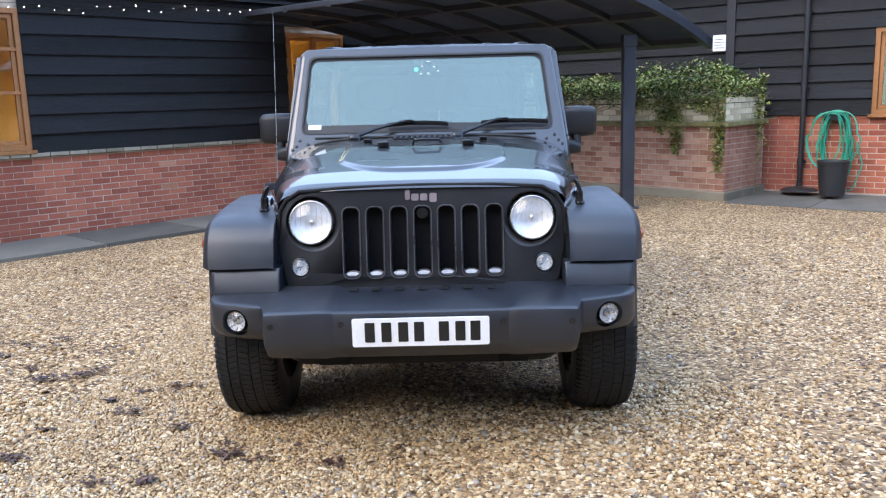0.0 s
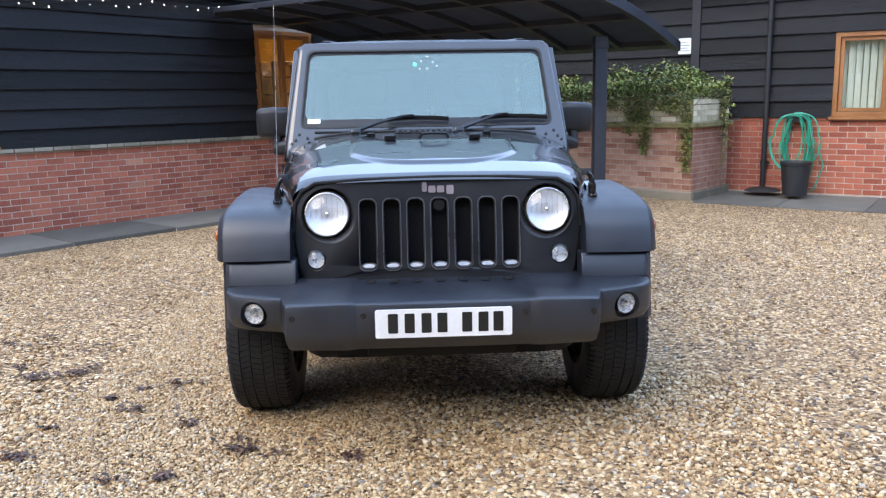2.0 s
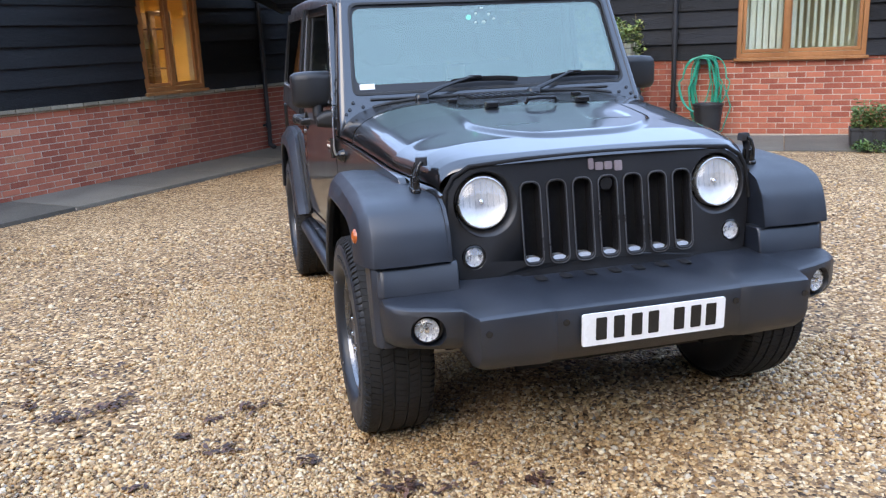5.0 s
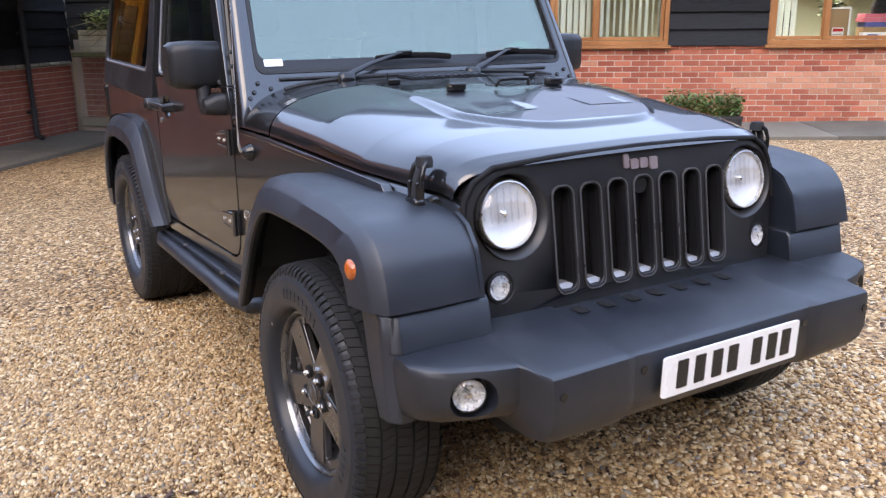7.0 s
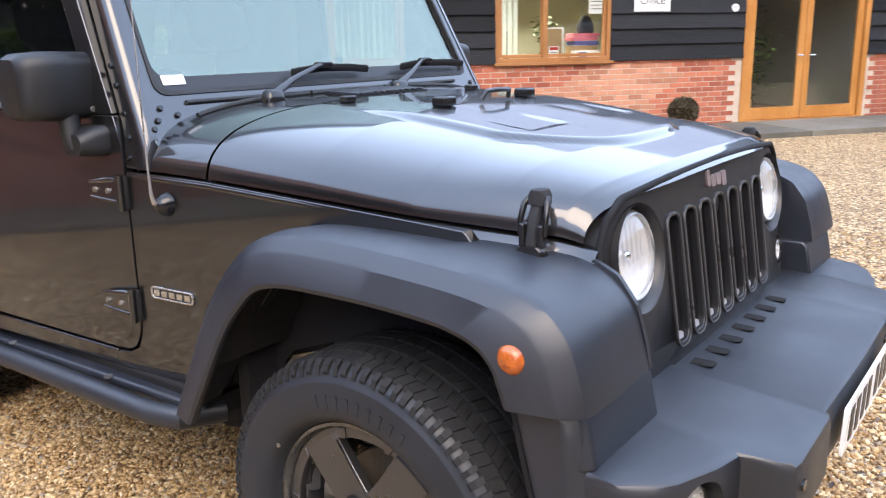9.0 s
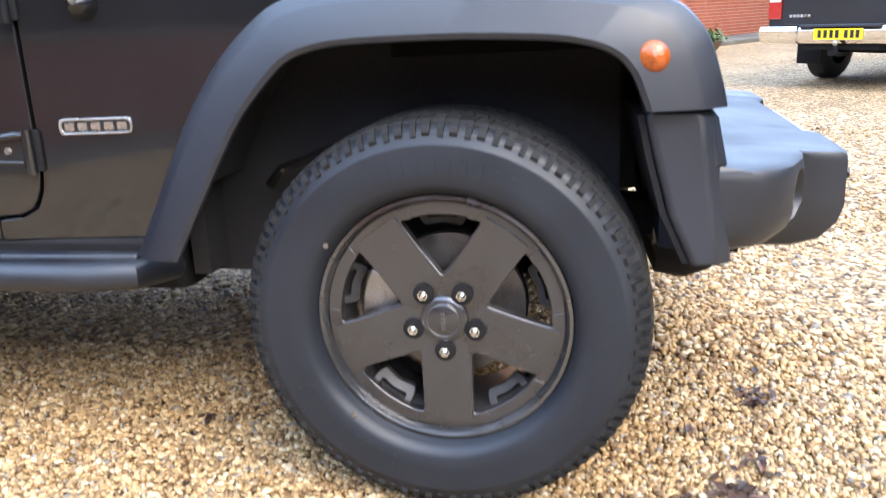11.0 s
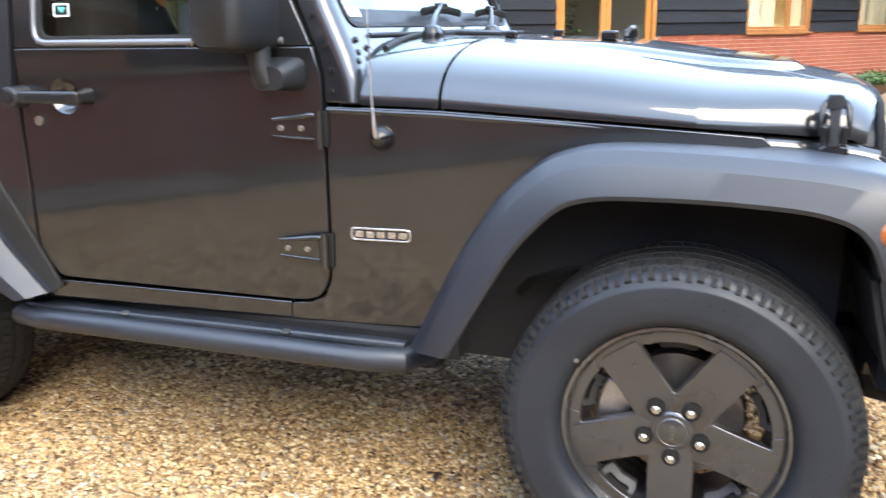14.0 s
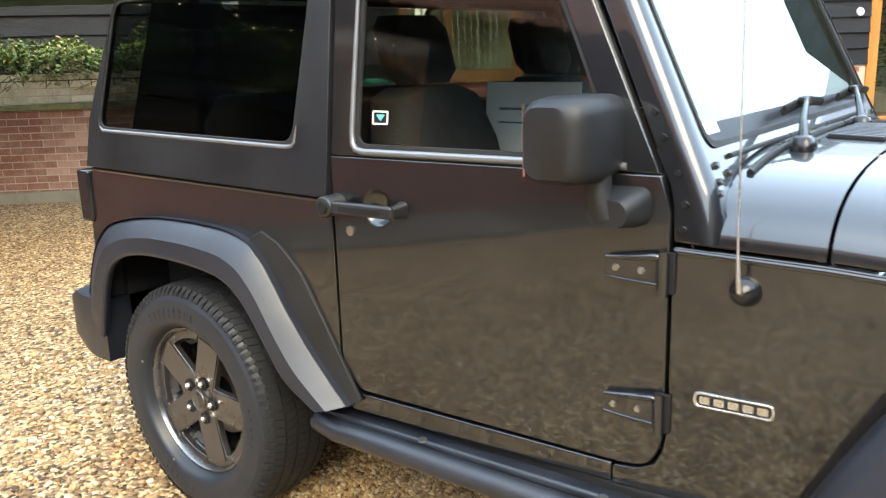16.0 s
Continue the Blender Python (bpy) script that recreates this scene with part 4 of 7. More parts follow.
# ---- string of fairy lights ----
def fairy_lights():
    t = thing("fairy_lights", "string of small white lights along the boards", "lights")
    n = 42
    pts = []
    for i in range(n * 2):
        u = i / (n * 2 - 1)
        s = -2.2 + 6.9 * u
        sag = 0.08 * math.sin(u * 9) + 0.03 * math.sin(u * 41)
        pts.append(LEFT(s, 0.055, 2.64 + sag * 0.6))
    part("cable", tube(pts, 0.003, 5), TRIM_BLACK, t)
    bulb = mesh_of("bulb", cyl((0, 0, -0.006), (0, 0, 0.006), 0.0036, 0.003, 8), BULB)
    for p in pts[::2]:
        piece("bulb", bulb, Matrix.Translation(p + Vector((0, 0, random.uniform(-0.05, 0.02)))), t)


fairy_lights()

# ---- walled planter in the corner ----
P1, P2, P3 = Vector((3.62, 6.87, 0)), Vector((4.42, 7.72, 0)), Vector((0.08, 10.80, 0))


class Line:
    def __init__(self, a, b):
        self.a, self.along = a, (b - a).normalized()
        self.normal, self.length = Vector((-self.along.y, self.along.x, 0)), (b - a).length
        self.turn = Matrix.Rotation(math.atan2(self.along.y, self.along.x), 4, "Z")

    def __call__(self, s, d, z):
        return self.a + self.along * s - self.normal * d + Vector((0, 0, z))

    def stand(self, s, d, z):
        return Matrix.Translation(self(s, d, z)) @ self.turn


FRONT, END = Line(P3, P1), Line(P1, P2)
planter = tagged(part("planter_wall", loft([[P + Vector((0, 0, z)) for P in (P1, P2, Vector((1.0, 10.4, 0)), P3)] for z in (-0.1, 1.22)]), MORTAR), "old brick raised planter with mossy ledge and pale stone top", "planter wall", kind="structure")
for line in (FRONT, END):
    part("ledge", boxes((-0.0, line.length + (0.06 if line is FRONT else 0), 0.0, 0.075, 0.985, 1.05), f=line), MOSS, planter, bevel=0.012)
    part("plinth", boxes((0.0, line.length + (0.03 if line is FRONT else 0), 0.0, 0.05, 0.02, 0.15), f=line), CAP, planter, bevel=0.015)
part("earth", loft([[P + Vector((0, 0, z)) for P in (P1, P2, Vector((1.0, 10.4, 0)), P3)] for z in (1.22, 1.30)]), SOIL, planter)


# ---- the off-road car: front axle at y = 0, nose towards -y ----
car = thing("off_road_car", "dark grey metallic two-door off-road car with black flares", "car")
FENDER, DOOR, REAR = (0.72, 0.085), (0.735, 0.0685), (0.857, 0.0)


def side_of(sg, panel, tumble=0.0):
    a, b = panel
    return lambda y, z, d: Vector((sg * (a + b * y + tumble * (z - 1.2) - d), y, z))


def body_x(y):
    return lerp_table([(-0.45, 0.682), (0.87, 0.794), (1.77, 0.856), (3.1, 0.857)], y)


def disc(c, axis, r, depth, n=20, r1=None):
    c, axis = Vector(c), Vector(axis).normalized()
    return cyl(c, c + axis * depth, r, r1, n)


HOOD_TOP = [(-0.405, 1.089), (-0.398, 1.098), (-0.385, 1.107), (-0.36, 1.119), (-0.2, 1.150), (0, 1.176), (0.27, 1.212), (0.58, 1.238), (0.84, 1.246)]
HOOD_EDGE = [(-0.43, 1.0), (-0.36, 1.016), (0.0, 1.040), (0.58, 1.078), (0.84, 1.086)]


def hood_point(a, y, dome=True):
    """a: -1 to 1 across the bonnet."""
    w = lerp_table([(-0.43, 0.598), (-0.30, 0.635), (0.0, 0.70), (0.58, 0.757), (0.84, 0.782)], y)
    t, e = lerp_table(HOOD_TOP, y), lerp_table(HOOD_EDGE, y)
    q = abs(a)
    z = e + (t - e) * math.sqrt(max(0.0, 1 - q ** (5 + 4 * float(smooth_step(0.0, -0.36, y))))) - 0.016 * q * q * (1 - q**4)
    x = a * w
    if dome:
        y0 = -0.25 + 0.18 * (min(abs(x), 0.42) / 0.35) ** 3.5
        s = float(smooth_step(0, 0.035, y - y0) * smooth_step(0.395, 0.360, abs(x)))
        z += 0.013 * s * float(smooth_step(0.62, 0.15, y))
        v = float(smooth_step(0.095, 0.125, abs(x)) * smooth_step(0.30, 0.27, abs(x)) * smooth_step(-0.06, -0.03, y) * smooth_step(0.16, 0.0, y))
        z -= 0.003 * v
    y = y + 0.055 * q**4 * float(smooth_step(-0.1, -0.43, y))
    return Vector((x, y, z))


def hood_grid(y0, y1, n, dome):
    th = np.linspace(-math.pi / 2, math.pi / 2, 181)
    bm = bmesh.new()
    rows = [[bm.verts.new(hood_point(math.sin(t), y, dome)) for t in th] for y in np.linspace(y0, y1, n)]
    low = [[bm.verts.new(v.co - Vector((0, 0, 0.004 if r is rows[0] else 0.012)) + (Vector((0, 0.016, 0)) if r is rows[0] else Vector((0, -0.006, 0)))) for v in r] for r in (rows[0], rows[-1])]
    for a, b in zip(rows, rows[1:]):
        for i in range(len(th) - 1):
            bm.faces.new((a[i], a[i + 1], b[i + 1], b[i]))
    for r, lw in zip((rows[0], rows[-1]), low):
        for i in range(len(th) - 1):
            bm.faces.new((r[i], r[i + 1], lw[i + 1], lw[i]))
    return bm


part("bonnet", hood_grid(-0.405, 0.578, 230, True), PAINT, car, smooth=60)
part("cowl", hood_grid(0.586, 0.835, 12, False), PAINT, car, smooth=60)

for sg in (-1, 1):
    under = []
    for y in (-0.435, -0.415, -0.385, -0.34, -0.28, -0.2, -0.1, 0.0, 0.1):
        p = hood_point(sg * 1.0, y)
        x = max(abs(p.x), 0.610)
        under.append([Vector((sg * (x - dx), p.y, z)) for dx, z in ((0.012, p.z - 0.006), (0.002, p.z - 0.012), (-0.009, p.z - 0.028), (-0.060, 0.88), (0.03, 0.88), (0.03, p.z - 0.006))])
    part("bonnet_side", loft(under), PAINT, car, smooth=50)

# body sides
for sg in (-1, 1):
    f = side_of(sg, FENDER)
    part("front_wing", plate(rounded([(-0.16, 0.90), (0.24, 0.95), (0.36, 0.86), (0.46, 0.74), (0.60, 0.525), (0.985, 0.525), (0.985, 0.568), (0.930, 0.573), (0.892, 0.592), (0.873, 0.632), (0.866, 0.68), (0.866, 1.080), (0.58, 1.072), (0.0, 1.034), (-0.14, 1.024), (-0.16, 1.00)], 0.004, 1), [], 0.03, f), PAINT, car, bevel=0.004)
    f = side_of(sg, DOOR)
    door = part("door", plate([(0.874, 0.70), (0.875, 0.665), (0.881, 0.635), (0.890, 0.614), (0.902, 0.597), (0.917, 0.586), (0.935, 0.580), (0.98, 0.577), (1.690, 0.588), (1.715, 0.594), (1.740, 0.620), (1.762, 0.655), (1.768, 0.69), (1.768, 1.222), (0.896, 1.222), (0.874, 1.15)], [circle(1.622, 1.098, 0.047, 28)], 0.03, f), PAINT, car, bevel=0.005)
    f = side_of(sg, DOOR, -0.12)
    part("window_surround", plate([(0.900, 1.225), (1.132, 1.70), (1.768, 1.70), (1.768, 1.225)], [rounded([(0.985, 1.243), (1.700, 1.243), (1.690, 1.665), (1.175, 1.665)], 0.03)], 0.03, f), PAINT, door, bevel=0.003)
    # painted body edge; its sky reflection is put in as a pale tube
    part("sill_edge", tube([f(y, z, 0.002) for y, z in ((0.97, 1.236), (1.30, 1.236), (1.665, 1.236), (1.688, 1.241), (1.699, 1.256), (1.702, 1.285), (1.700, 1.40), (1.692, 1.665))], [0.0085, 0.0085, 0.0085, 0.0085, 0.008, 0.0075, 0.0065, 0.005], 12), LEDGE, door, "rounded window ledge, pale for the sky it reflects", smooth=60)
    part("side_window", plate(rounded([(0.975, 1.236), (1.706, 1.236), (1.696, 1.672), (1.168, 1.672)], 0.03), [], 0.004, lambda y, z, d: f(y, z, d + 0.016)), SIDE_GLASS, door, "lightly tinted glass", shadow=False)
    f = side_of(sg, REAR)
    part("rear_quarter", plate([(1.776, 1.106), (2.945, 1.118), (2.99, 0.93), (3.0, 0.62), (2.90, 0.80), (2.68, 0.93), (2.16, 0.93), (2.03, 0.83), (1.93, 0.70), (1.80, 0.54), (1.735, 0.535), (1.735, 0.59), (1.776, 0.67), (1.776, 0.86)], [], 0.03, f), PAINT, car, bevel=0.004)
    part("belt_edge", tube([f(1.78, 1.103, 0.006), f(2.36, 1.109, 0.006), f(2.94, 1.115, 0.006)], 0.009, 10), PAINT, car, smooth=60)
    part("wing_edge", tube([side_of(sg, FENDER)(y, z, 0.007) for y, z in ((0.0, 1.016), (0.12, 1.031), (0.3, 1.044), (0.58, 1.061), (0.864, 1.070))], [0.001, 0.006, 0.0095, 0.0095, 0.0095], 12), PAINT, car, smooth=60)
    part("sill", boxes((0.99, 1.745, 0, 1, 0, 1), f=lambda y, d, z: Vector((sg * (side_of(1, DOOR)(y, 0.5, 0).x - 0.001 - 0.03 * d), y, 0.525 + (0.045 + 0.01 * (y - 1)) * z))), PAINT, car, bevel=0.004)
    f = side_of(sg, (0.865, 0.0), -0.12)
    top = part("hardtop_side", plate([(1.776, 1.114), (2.945, 1.126), (2.925, 1.28), (2.745, 1.70), (1.776, 1.70)], [rounded([(1.905, 1.240), (2.875, 1.252), (2.77, 1.665), (1.845, 1.665)], 0.05)], 0.03, f), HARDTOP, car, bevel=0.008)
    part("quarter_window", plate(rounded([(1.895, 1.230), (2.885, 1.242), (2.78, 1.675), (1.835, 1.675)], 0.05), [], 0.005, lambda y, z, d: f(y, z, d + 0.010)), DARK_GLASS, top, "dark privacy glass", shadow=False)
    ring_o, ring_i = rounded([(1.899, 1.234), (2.881, 1.246), (2.776, 1.671), (1.839, 1.671)], 0.05), rounded([(1.915, 1.250), (2.866, 1.262), (2.762, 1.655), (1.855, 1.655)], 0.045)
    part("window_seal", plate(ring_o, [ring_i], 0.006, lambda y, z, d: f(y, z, d + 0.003)), SEAL, top, bevel=0.002)
    # same painted sky reflection along the quarter window's lower edge
    part("window_ledge", tube([f(y, z, 0.003) for y, z in ((2.860, 1.262), (2.84, 1.2485), (2.40, 1.243), (1.935, 1.237), (1.912, 1.240), (1.900, 1.252), (1.892, 1.30), (1.872, 1.45))], [0.003, 0.0065, 0.0065, 0.0065, 0.0065, 0.006, 0.003, 0.0015], 10), LEDGE, top, "rounded window ledge, pale for the sky it reflects", smooth=60)
    ring_o, ring_i = rounded([(0.981, 1.239), (1.704, 1.239), (1.694, 1.669), (1.171, 1.669)], 0.03), rounded([(0.998, 1.254), (1.688, 1.254), (1.678, 1.654), (1.184, 1.654)], 0.03)
    fd = side_of(sg, DOOR, -0.12)
    part("window_seal", plate(ring_o, [ring_i], 0.008, lambda y, z, d: fd(y, z, d + 0.008)), SEAL, door)
    # glass mark
    part("glass_mark", boxes((1.60, 1.645, 0, 1, 1.305, 1.335), f=lambda y, d, z: fd(y, z, 0.0145 - 0.001 * d)), BLACK, door)
    part("glass_mark_rim", plate(round_rect(1.598, 1.647, 1.303, 1.337, 0.004), [round_rect(1.602, 1.643, 1.307, 1.333, 0.003)], 0.0006, lambda y, z, d: fd(y, z, d + 0.0125)), STICKER, door, "white outline mark on the glass")
    part("glass_mark_sign", plate(rounded([(1.608, 1.328), (1.622, 1.312), (1.636, 1.328)], 0.004), [], 0.0006, lambda y, z, d: fd(y, z, d + 0.0125)), TEAL, door)

# dark tub inside the panels, wheel houses and floor
part("cabin_floor", boxes((-0.76, 0.76, 0.62, 2.93, 0.50, 0.56)), BLACK, car)
part("engine_block", boxes((-0.54, 0.54, -0.36, 0.58, 0.60, 1.02)), BLACK, car)
part("bulkhead", boxes((-0.70, 0.70, 0.604, 0.64, 0.52, 1.05)), BLACK, car)
part("dash_panel", boxes((-0.60, 0.60, 0.80, 0.86, 0.9, 1.15)), BLACK, car)
part("rear_panel", boxes((-0.80, 0.80, 2.90, 2.935, 0.55, 1.1)), BLACK, car)
for sg in (-1, 1):
    for dims in ((0.56, 0.60, -0.33, 0.62, 0.40, 0.93), (0.58, 0.70, 0.56, 0.60, 0.42, 1.0), (0.61, 0.82, 1.86, 1.88, 0.45, 0.935), (0.60, 0.63, 1.885, 2.9, 0.45, 0.935), (0.62, 0.85, 1.89, 2.94, 0.94, 0.955), (0.64, 0.85, 2.93, 2.945, 0.6, 0.935), (0.575, 0.850, -0.385, -0.365, 0.74, 0.90), (0.61, 0.84, -0.34, 0.24, 0.965, 0.972)):
        part("wheel_house_panel", boxes(dims, f=lambda x, y, z: Vector((sg * x, y, z))), LINER, car)
    part("inner_door", boxes((0.0, 0.03, 0.88, 1.76, 0.6, 1.2), f=lambda x, y, z: Vector((sg * (side_of(1, DOOR)(y, z, 0.05).x - x), y, z))), BLACK, car)
    part("liner_edge", tube([(sg * 0.70, 0.40, 0.62), (sg * 0.70, 0.37, 0.655), (sg * 0.70, 0.245, 0.70)], 0.012, 6), PAINT, car)
part("chassis", boxes((-0.42, -0.30, -0.60, 3.0, 0.40, 0.52), (0.30, 0.42, -0.60, 3.0, 0.40, 0.52), (-0.42, 0.42, 0.9, 1.0, 0.40, 0.48), (-0.35, 0.35, 1.2, 1.9, 0.38, 0.46), (-0.36, 0.36, 2.75, 2.95, 0.40, 0.55)), BLACK, car)
# low underbody parts, added partly to deepen the shade below the car
part("fuel_tank", loft([[Vector((x, y, z)) for x, z in rounded([(-0.56, z0), (0.30, z0), (0.36, 0.5), (-0.60, 0.5)], 0.03, 2)] for y, z0 in ((1.05, 0.40), (1.12, 0.335), (1.78, 0.335), (1.86, 0.40))]), BLACK, car, smooth=35)
part("gearbox_skid", loft([[Vector((x, y, z)) for x, z in ((-0.34, 0.42), (-0.30, z0), (0.30, z0), (0.34, 0.42))] for y, z0 in ((0.30, 0.40), (0.42, 0.33), (1.00, 0.33), (1.04, 0.38))]), BLACK, car, smooth=35)
part("exhaust", tube([(0.38, 0.5, 0.42), (0.42, 1.4, 0.40), (0.45, 2.2, 0.42), (0.50, 3.0, 0.42)], 0.03, 10), STEEL, car, smooth=50)
for sg in (-1, 1):
    part("sill_rail", boxes((sg * 0.60, sg * 0.80, 0.62, 1.82, 0.44, 0.525)), BLACK, car, bevel=0.01)
    part("body_mount", loft([[Vector((sg * x, y, z)) for x, y in round_rect(0.56, 0.70, 0.62, 0.76, 0.03, 2)] for z in (0.385, 0.45)]), BLACK, car, smooth=35)
for y in (0.0, 2.424):
    part("axle", tube([(-0.74, y, 0.39), (-0.28, y, 0.39), (0.28, y, 0.39), (0.74, y, 0.39)], 0.045, 12), BLACK, car, smooth=40)
    part("differential", revolve([(0.0, -0.13), (0.08, -0.11), (0.125, 0.0), (0.08, 0.11), (0.0, 0.13)], lambda h, u, v: Vector((0.18 + u, y + h, 0.38 + v)), 16), BLACK, car, smooth=50)
part("tie_rod", cyl((-0.66, -0.2, 0.36), (0.66, -0.2, 0.36), 0.02, n=10), STEEL, car, smooth=40)
for sg in (-1, 1):
    part("shock_absorber", cyl((sg * 0.55, 0.10, 0.38), (sg * 0.50, 0.14, 0.85), 0.03, n=12), STEEL, car, smooth=40)
    coil = [(sg * 0.50 + 0.07 * math.cos(a), 0.0 + 0.07 * math.sin(a), 0.42 + 0.012 * a) for a in np.linspace(0, 34, 90)]
    part("coil_spring", tube(coil, 0.009, 6), BLACK, car)

# roof
roof_rows = []
for y, dz, dx in ((1.075, -0.035, 0.0), (1.085, -0.008, 0.0), (1.12, 0.004, 0.0), (1.5, 0.022, 0.0), (2.2, 0.035, 0.0), (2.68, 0.03, 0.0), (2.745, 0.0, 0.0), (2.765, -0.04, 0.0)):
    half = [(0.805 - 0.0, 1.690), (0.800, 1.705), (0.780, 1.722), (0.740, 1.735), (0.60, 1.742), (0.30, 1.747), (0.0, 1.748)]
    ratio = 0.86 if y < 1.2 else 0.985
    if y < 1.4:
        ratio = 0.895 + 0.09 * (y - 1.075) / 0.325
    ring = [Vector((-x * ratio, y, z + (dz if z > 1.7 else min(dz, 0)))) for x, z in half] + [Vector((x * ratio, y, z + (dz if z > 1.7 else min(dz, 0)))) for x, z in reversed(half[:-1])]
    roof_rows.append(ring)
part("roof", loft(roof_rows, closed=False), HARDTOP, car, smooth=45)
for x in (-0.56, -0.36, -0.15, 0.15, 0.36, 0.56):
    part("roof_rib", loft([[Vector((x - 0.03, y, z)), Vector((x - 0.018, y, z + 0.008)), Vector((x + 0.018, y, z + 0.008)), Vector((x + 0.03, y, z))] for y, z in ((1.13, 1.747), (1.5, 1.766), (2.2, 1.778), (2.65, 1.775))]), PLASTIC, car, bevel=0.003)
part("headlining", boxes((-0.72, 0.72, 1.16, 2.72, 1.675, 1.69)), SEAT, car)
tail = part("tailgate", boxes((-0.82, 0.82, 2.955, 2.985, 0.60, 1.11)), PAINT, car, bevel=0.006)
part("rear_window", plate([(-0.72, 1.13), (0.72, 1.13), (0.68, 1.66), (-0.68, 1.66)], [], 0.006, lambda x, z, d: Vector((x, 2.935 - 0.36 * (z - 1.13) + d, z))), DARK_GLASS, car, "dark privacy glass", shadow=False)

# windscreen frame, glass and cowl details
def screen(x, z, d):
    return Vector((x, 0.857 + 0.5 * (z - 1.307) + d, z))


glass_edge = rounded([(-0.698, 1.272), (0.698, 1.272), (0.662, 1.694), (-0.662, 1.694)], 0.045, 6)
frame_ob = part("windscreen_frame", plate(rounded([(-0.758, 1.13), (0.758, 1.13), (0.698, 1.738), (-0.698, 1.738)], 0.03), [glass_edge], 0.085, screen), PAINT, car, bevel=0.008)
part("windscreen", plate(rounded([(-0.702, 1.268), (0.702, 1.268), (0.666, 1.698), (-0.666, 1.698)], 0.045, 6), [], 0.006, lambda x, z, d: screen(x, z, d + 0.012)), WINDSCREEN, frame_ob, "slightly hazy windscreen glass reflecting the sky", shadow=False)
inner = rounded([(-0.680, 1.312), (0.680, 1.312), (0.648, 1.672), (-0.648, 1.672)], 0.05, 6)
part("screen_border", plate(glass_edge, [inner], 0.002, lambda x, z, d: screen(x, z, d + 0.009)), SATIN, frame_ob, "black printed border of the glass")
part("screen_seal", plate(rounded([(-0.703, 1.267), (0.703, 1.267), (0.667, 1.699), (-0.667, 1.699)], 0.045, 6), [rounded([(-0.692, 1.278), (0.692, 1.278), (0.656, 1.688), (-0.656, 1.688)], 0.045, 6)], 0.01, lambda x, z, d: screen(x, z, d - 0.004)), SEAL, frame_ob)
part("screen_sticker", plate(round_rect(-0.662, -0.590, 1.292, 1.317, 0.003), [], 0.001, lambda x, z, d: screen(x, z, d + 0.006)), STICKER, frame_ob, "small white paper sticker")
for sg in (-1, 1):
    for x, z in ((0.705, 1.235), (0.725, 1.205), (0.745, 1.185), (0.66, 1.215)):
        p = screen(sg * x, z, 0)
        part("bolt", disc(p, (0, -0.9, 0.44), 0.009, 0.008, 10, 0.007), GLOSS_BLACK, frame_ob)
    part("pillar_side", plate([(0.800, 1.088), (0.866, 1.088), (0.876, 1.17), (0.893, 1.224), (1.127, 1.702), (1.085, 1.722), (1.02, 1.58), (0.905, 1.35), (0.835, 1.20)], [], 0.03, lambda y, z, d: Vector((sg * (0.793 - 0.125 * (z - 1.088) - d), y, z))), PAINT, frame_ob, bevel=0.005)
    for y, z in ((0.848, 1.115), (0.848, 1.165), (0.868, 1.225), (0.905, 1.295), (0.928, 1.345)):
        part("bolt", disc((sg * (0.793 - 0.125 * (z - 1.088) - 0.001), y, z), (sg, 0, 0.12), 0.009, 0.008, 10, 0.007), GLOSS_BLACK, frame_ob)
on_cowl = lambda x, y, d: Vector((x, y, hood_point(x / 0.772, y, False).z + d))  # noqa: E731
cowl_vent = part("cowl_grille", boxes((-0.18, 0.16, 0.612, 0.742, 0.0005, 0.003), f=on_cowl), BLACK, car)
for k in range(11):
    x = -0.172 + 0.030 * k
    part("louvre", boxes((x, x + 0.014, 0.615, 0.74, 0.002, 0.010), f=on_cowl), PLASTIC, cowl_vent, bevel=0.002)
for x0, x1 in ((-0.62, -0.21), (-0.20, 0.13), (0.14, 0.60)):
    part("cowl_seal", tube([on_cowl(x0 + (x1 - x0) * k / 8, 0.778, 0.004) for k in range(9)], 0.008, 8), SEAL, cowl_vent)
    part("screen_lip", tube([screen(x0 + (x1 - x0) * k / 4, 1.246, -0.004) for k in range(5)], 0.006, 8), SEAL, cowl_vent)
for sg in (-1, 1):
    # rounded corner of the windscreen pillar
    rows_ = []
    for z, ys in ((1.09, 0.812), (1.14, 0.826), (1.20, 0.845), (1.30, 0.892), (1.35, 0.915), (1.58, 1.03), (1.70, 1.085)):
        xf, yf, xs = 0.748 - 0.0987 * (z - 1.13), screen(0, z, 0).y - 0.004, 0.795 - 0.125 * (z - 1.088)
        yf = max(yf, 0.775) if z < 1.15 else yf
        arc = [((1 - u) ** 2 * xf + 2 * u * (1 - u) * xs + u * u * xs, (1 - u) ** 2 * yf + 2 * u * (1 - u) * yf + u * u * ys) for u in np.linspace(0, 1, 9)]
        rows_.append([Vector((sg * x, y, z)) for x, y in arc] + [Vector((sg * (xs - 0.03), ys, z)), Vector((sg * xf, yf + 0.02, z))])
    part("pillar_front", loft(rows_), PAINT, frame_ob, smooth=50)


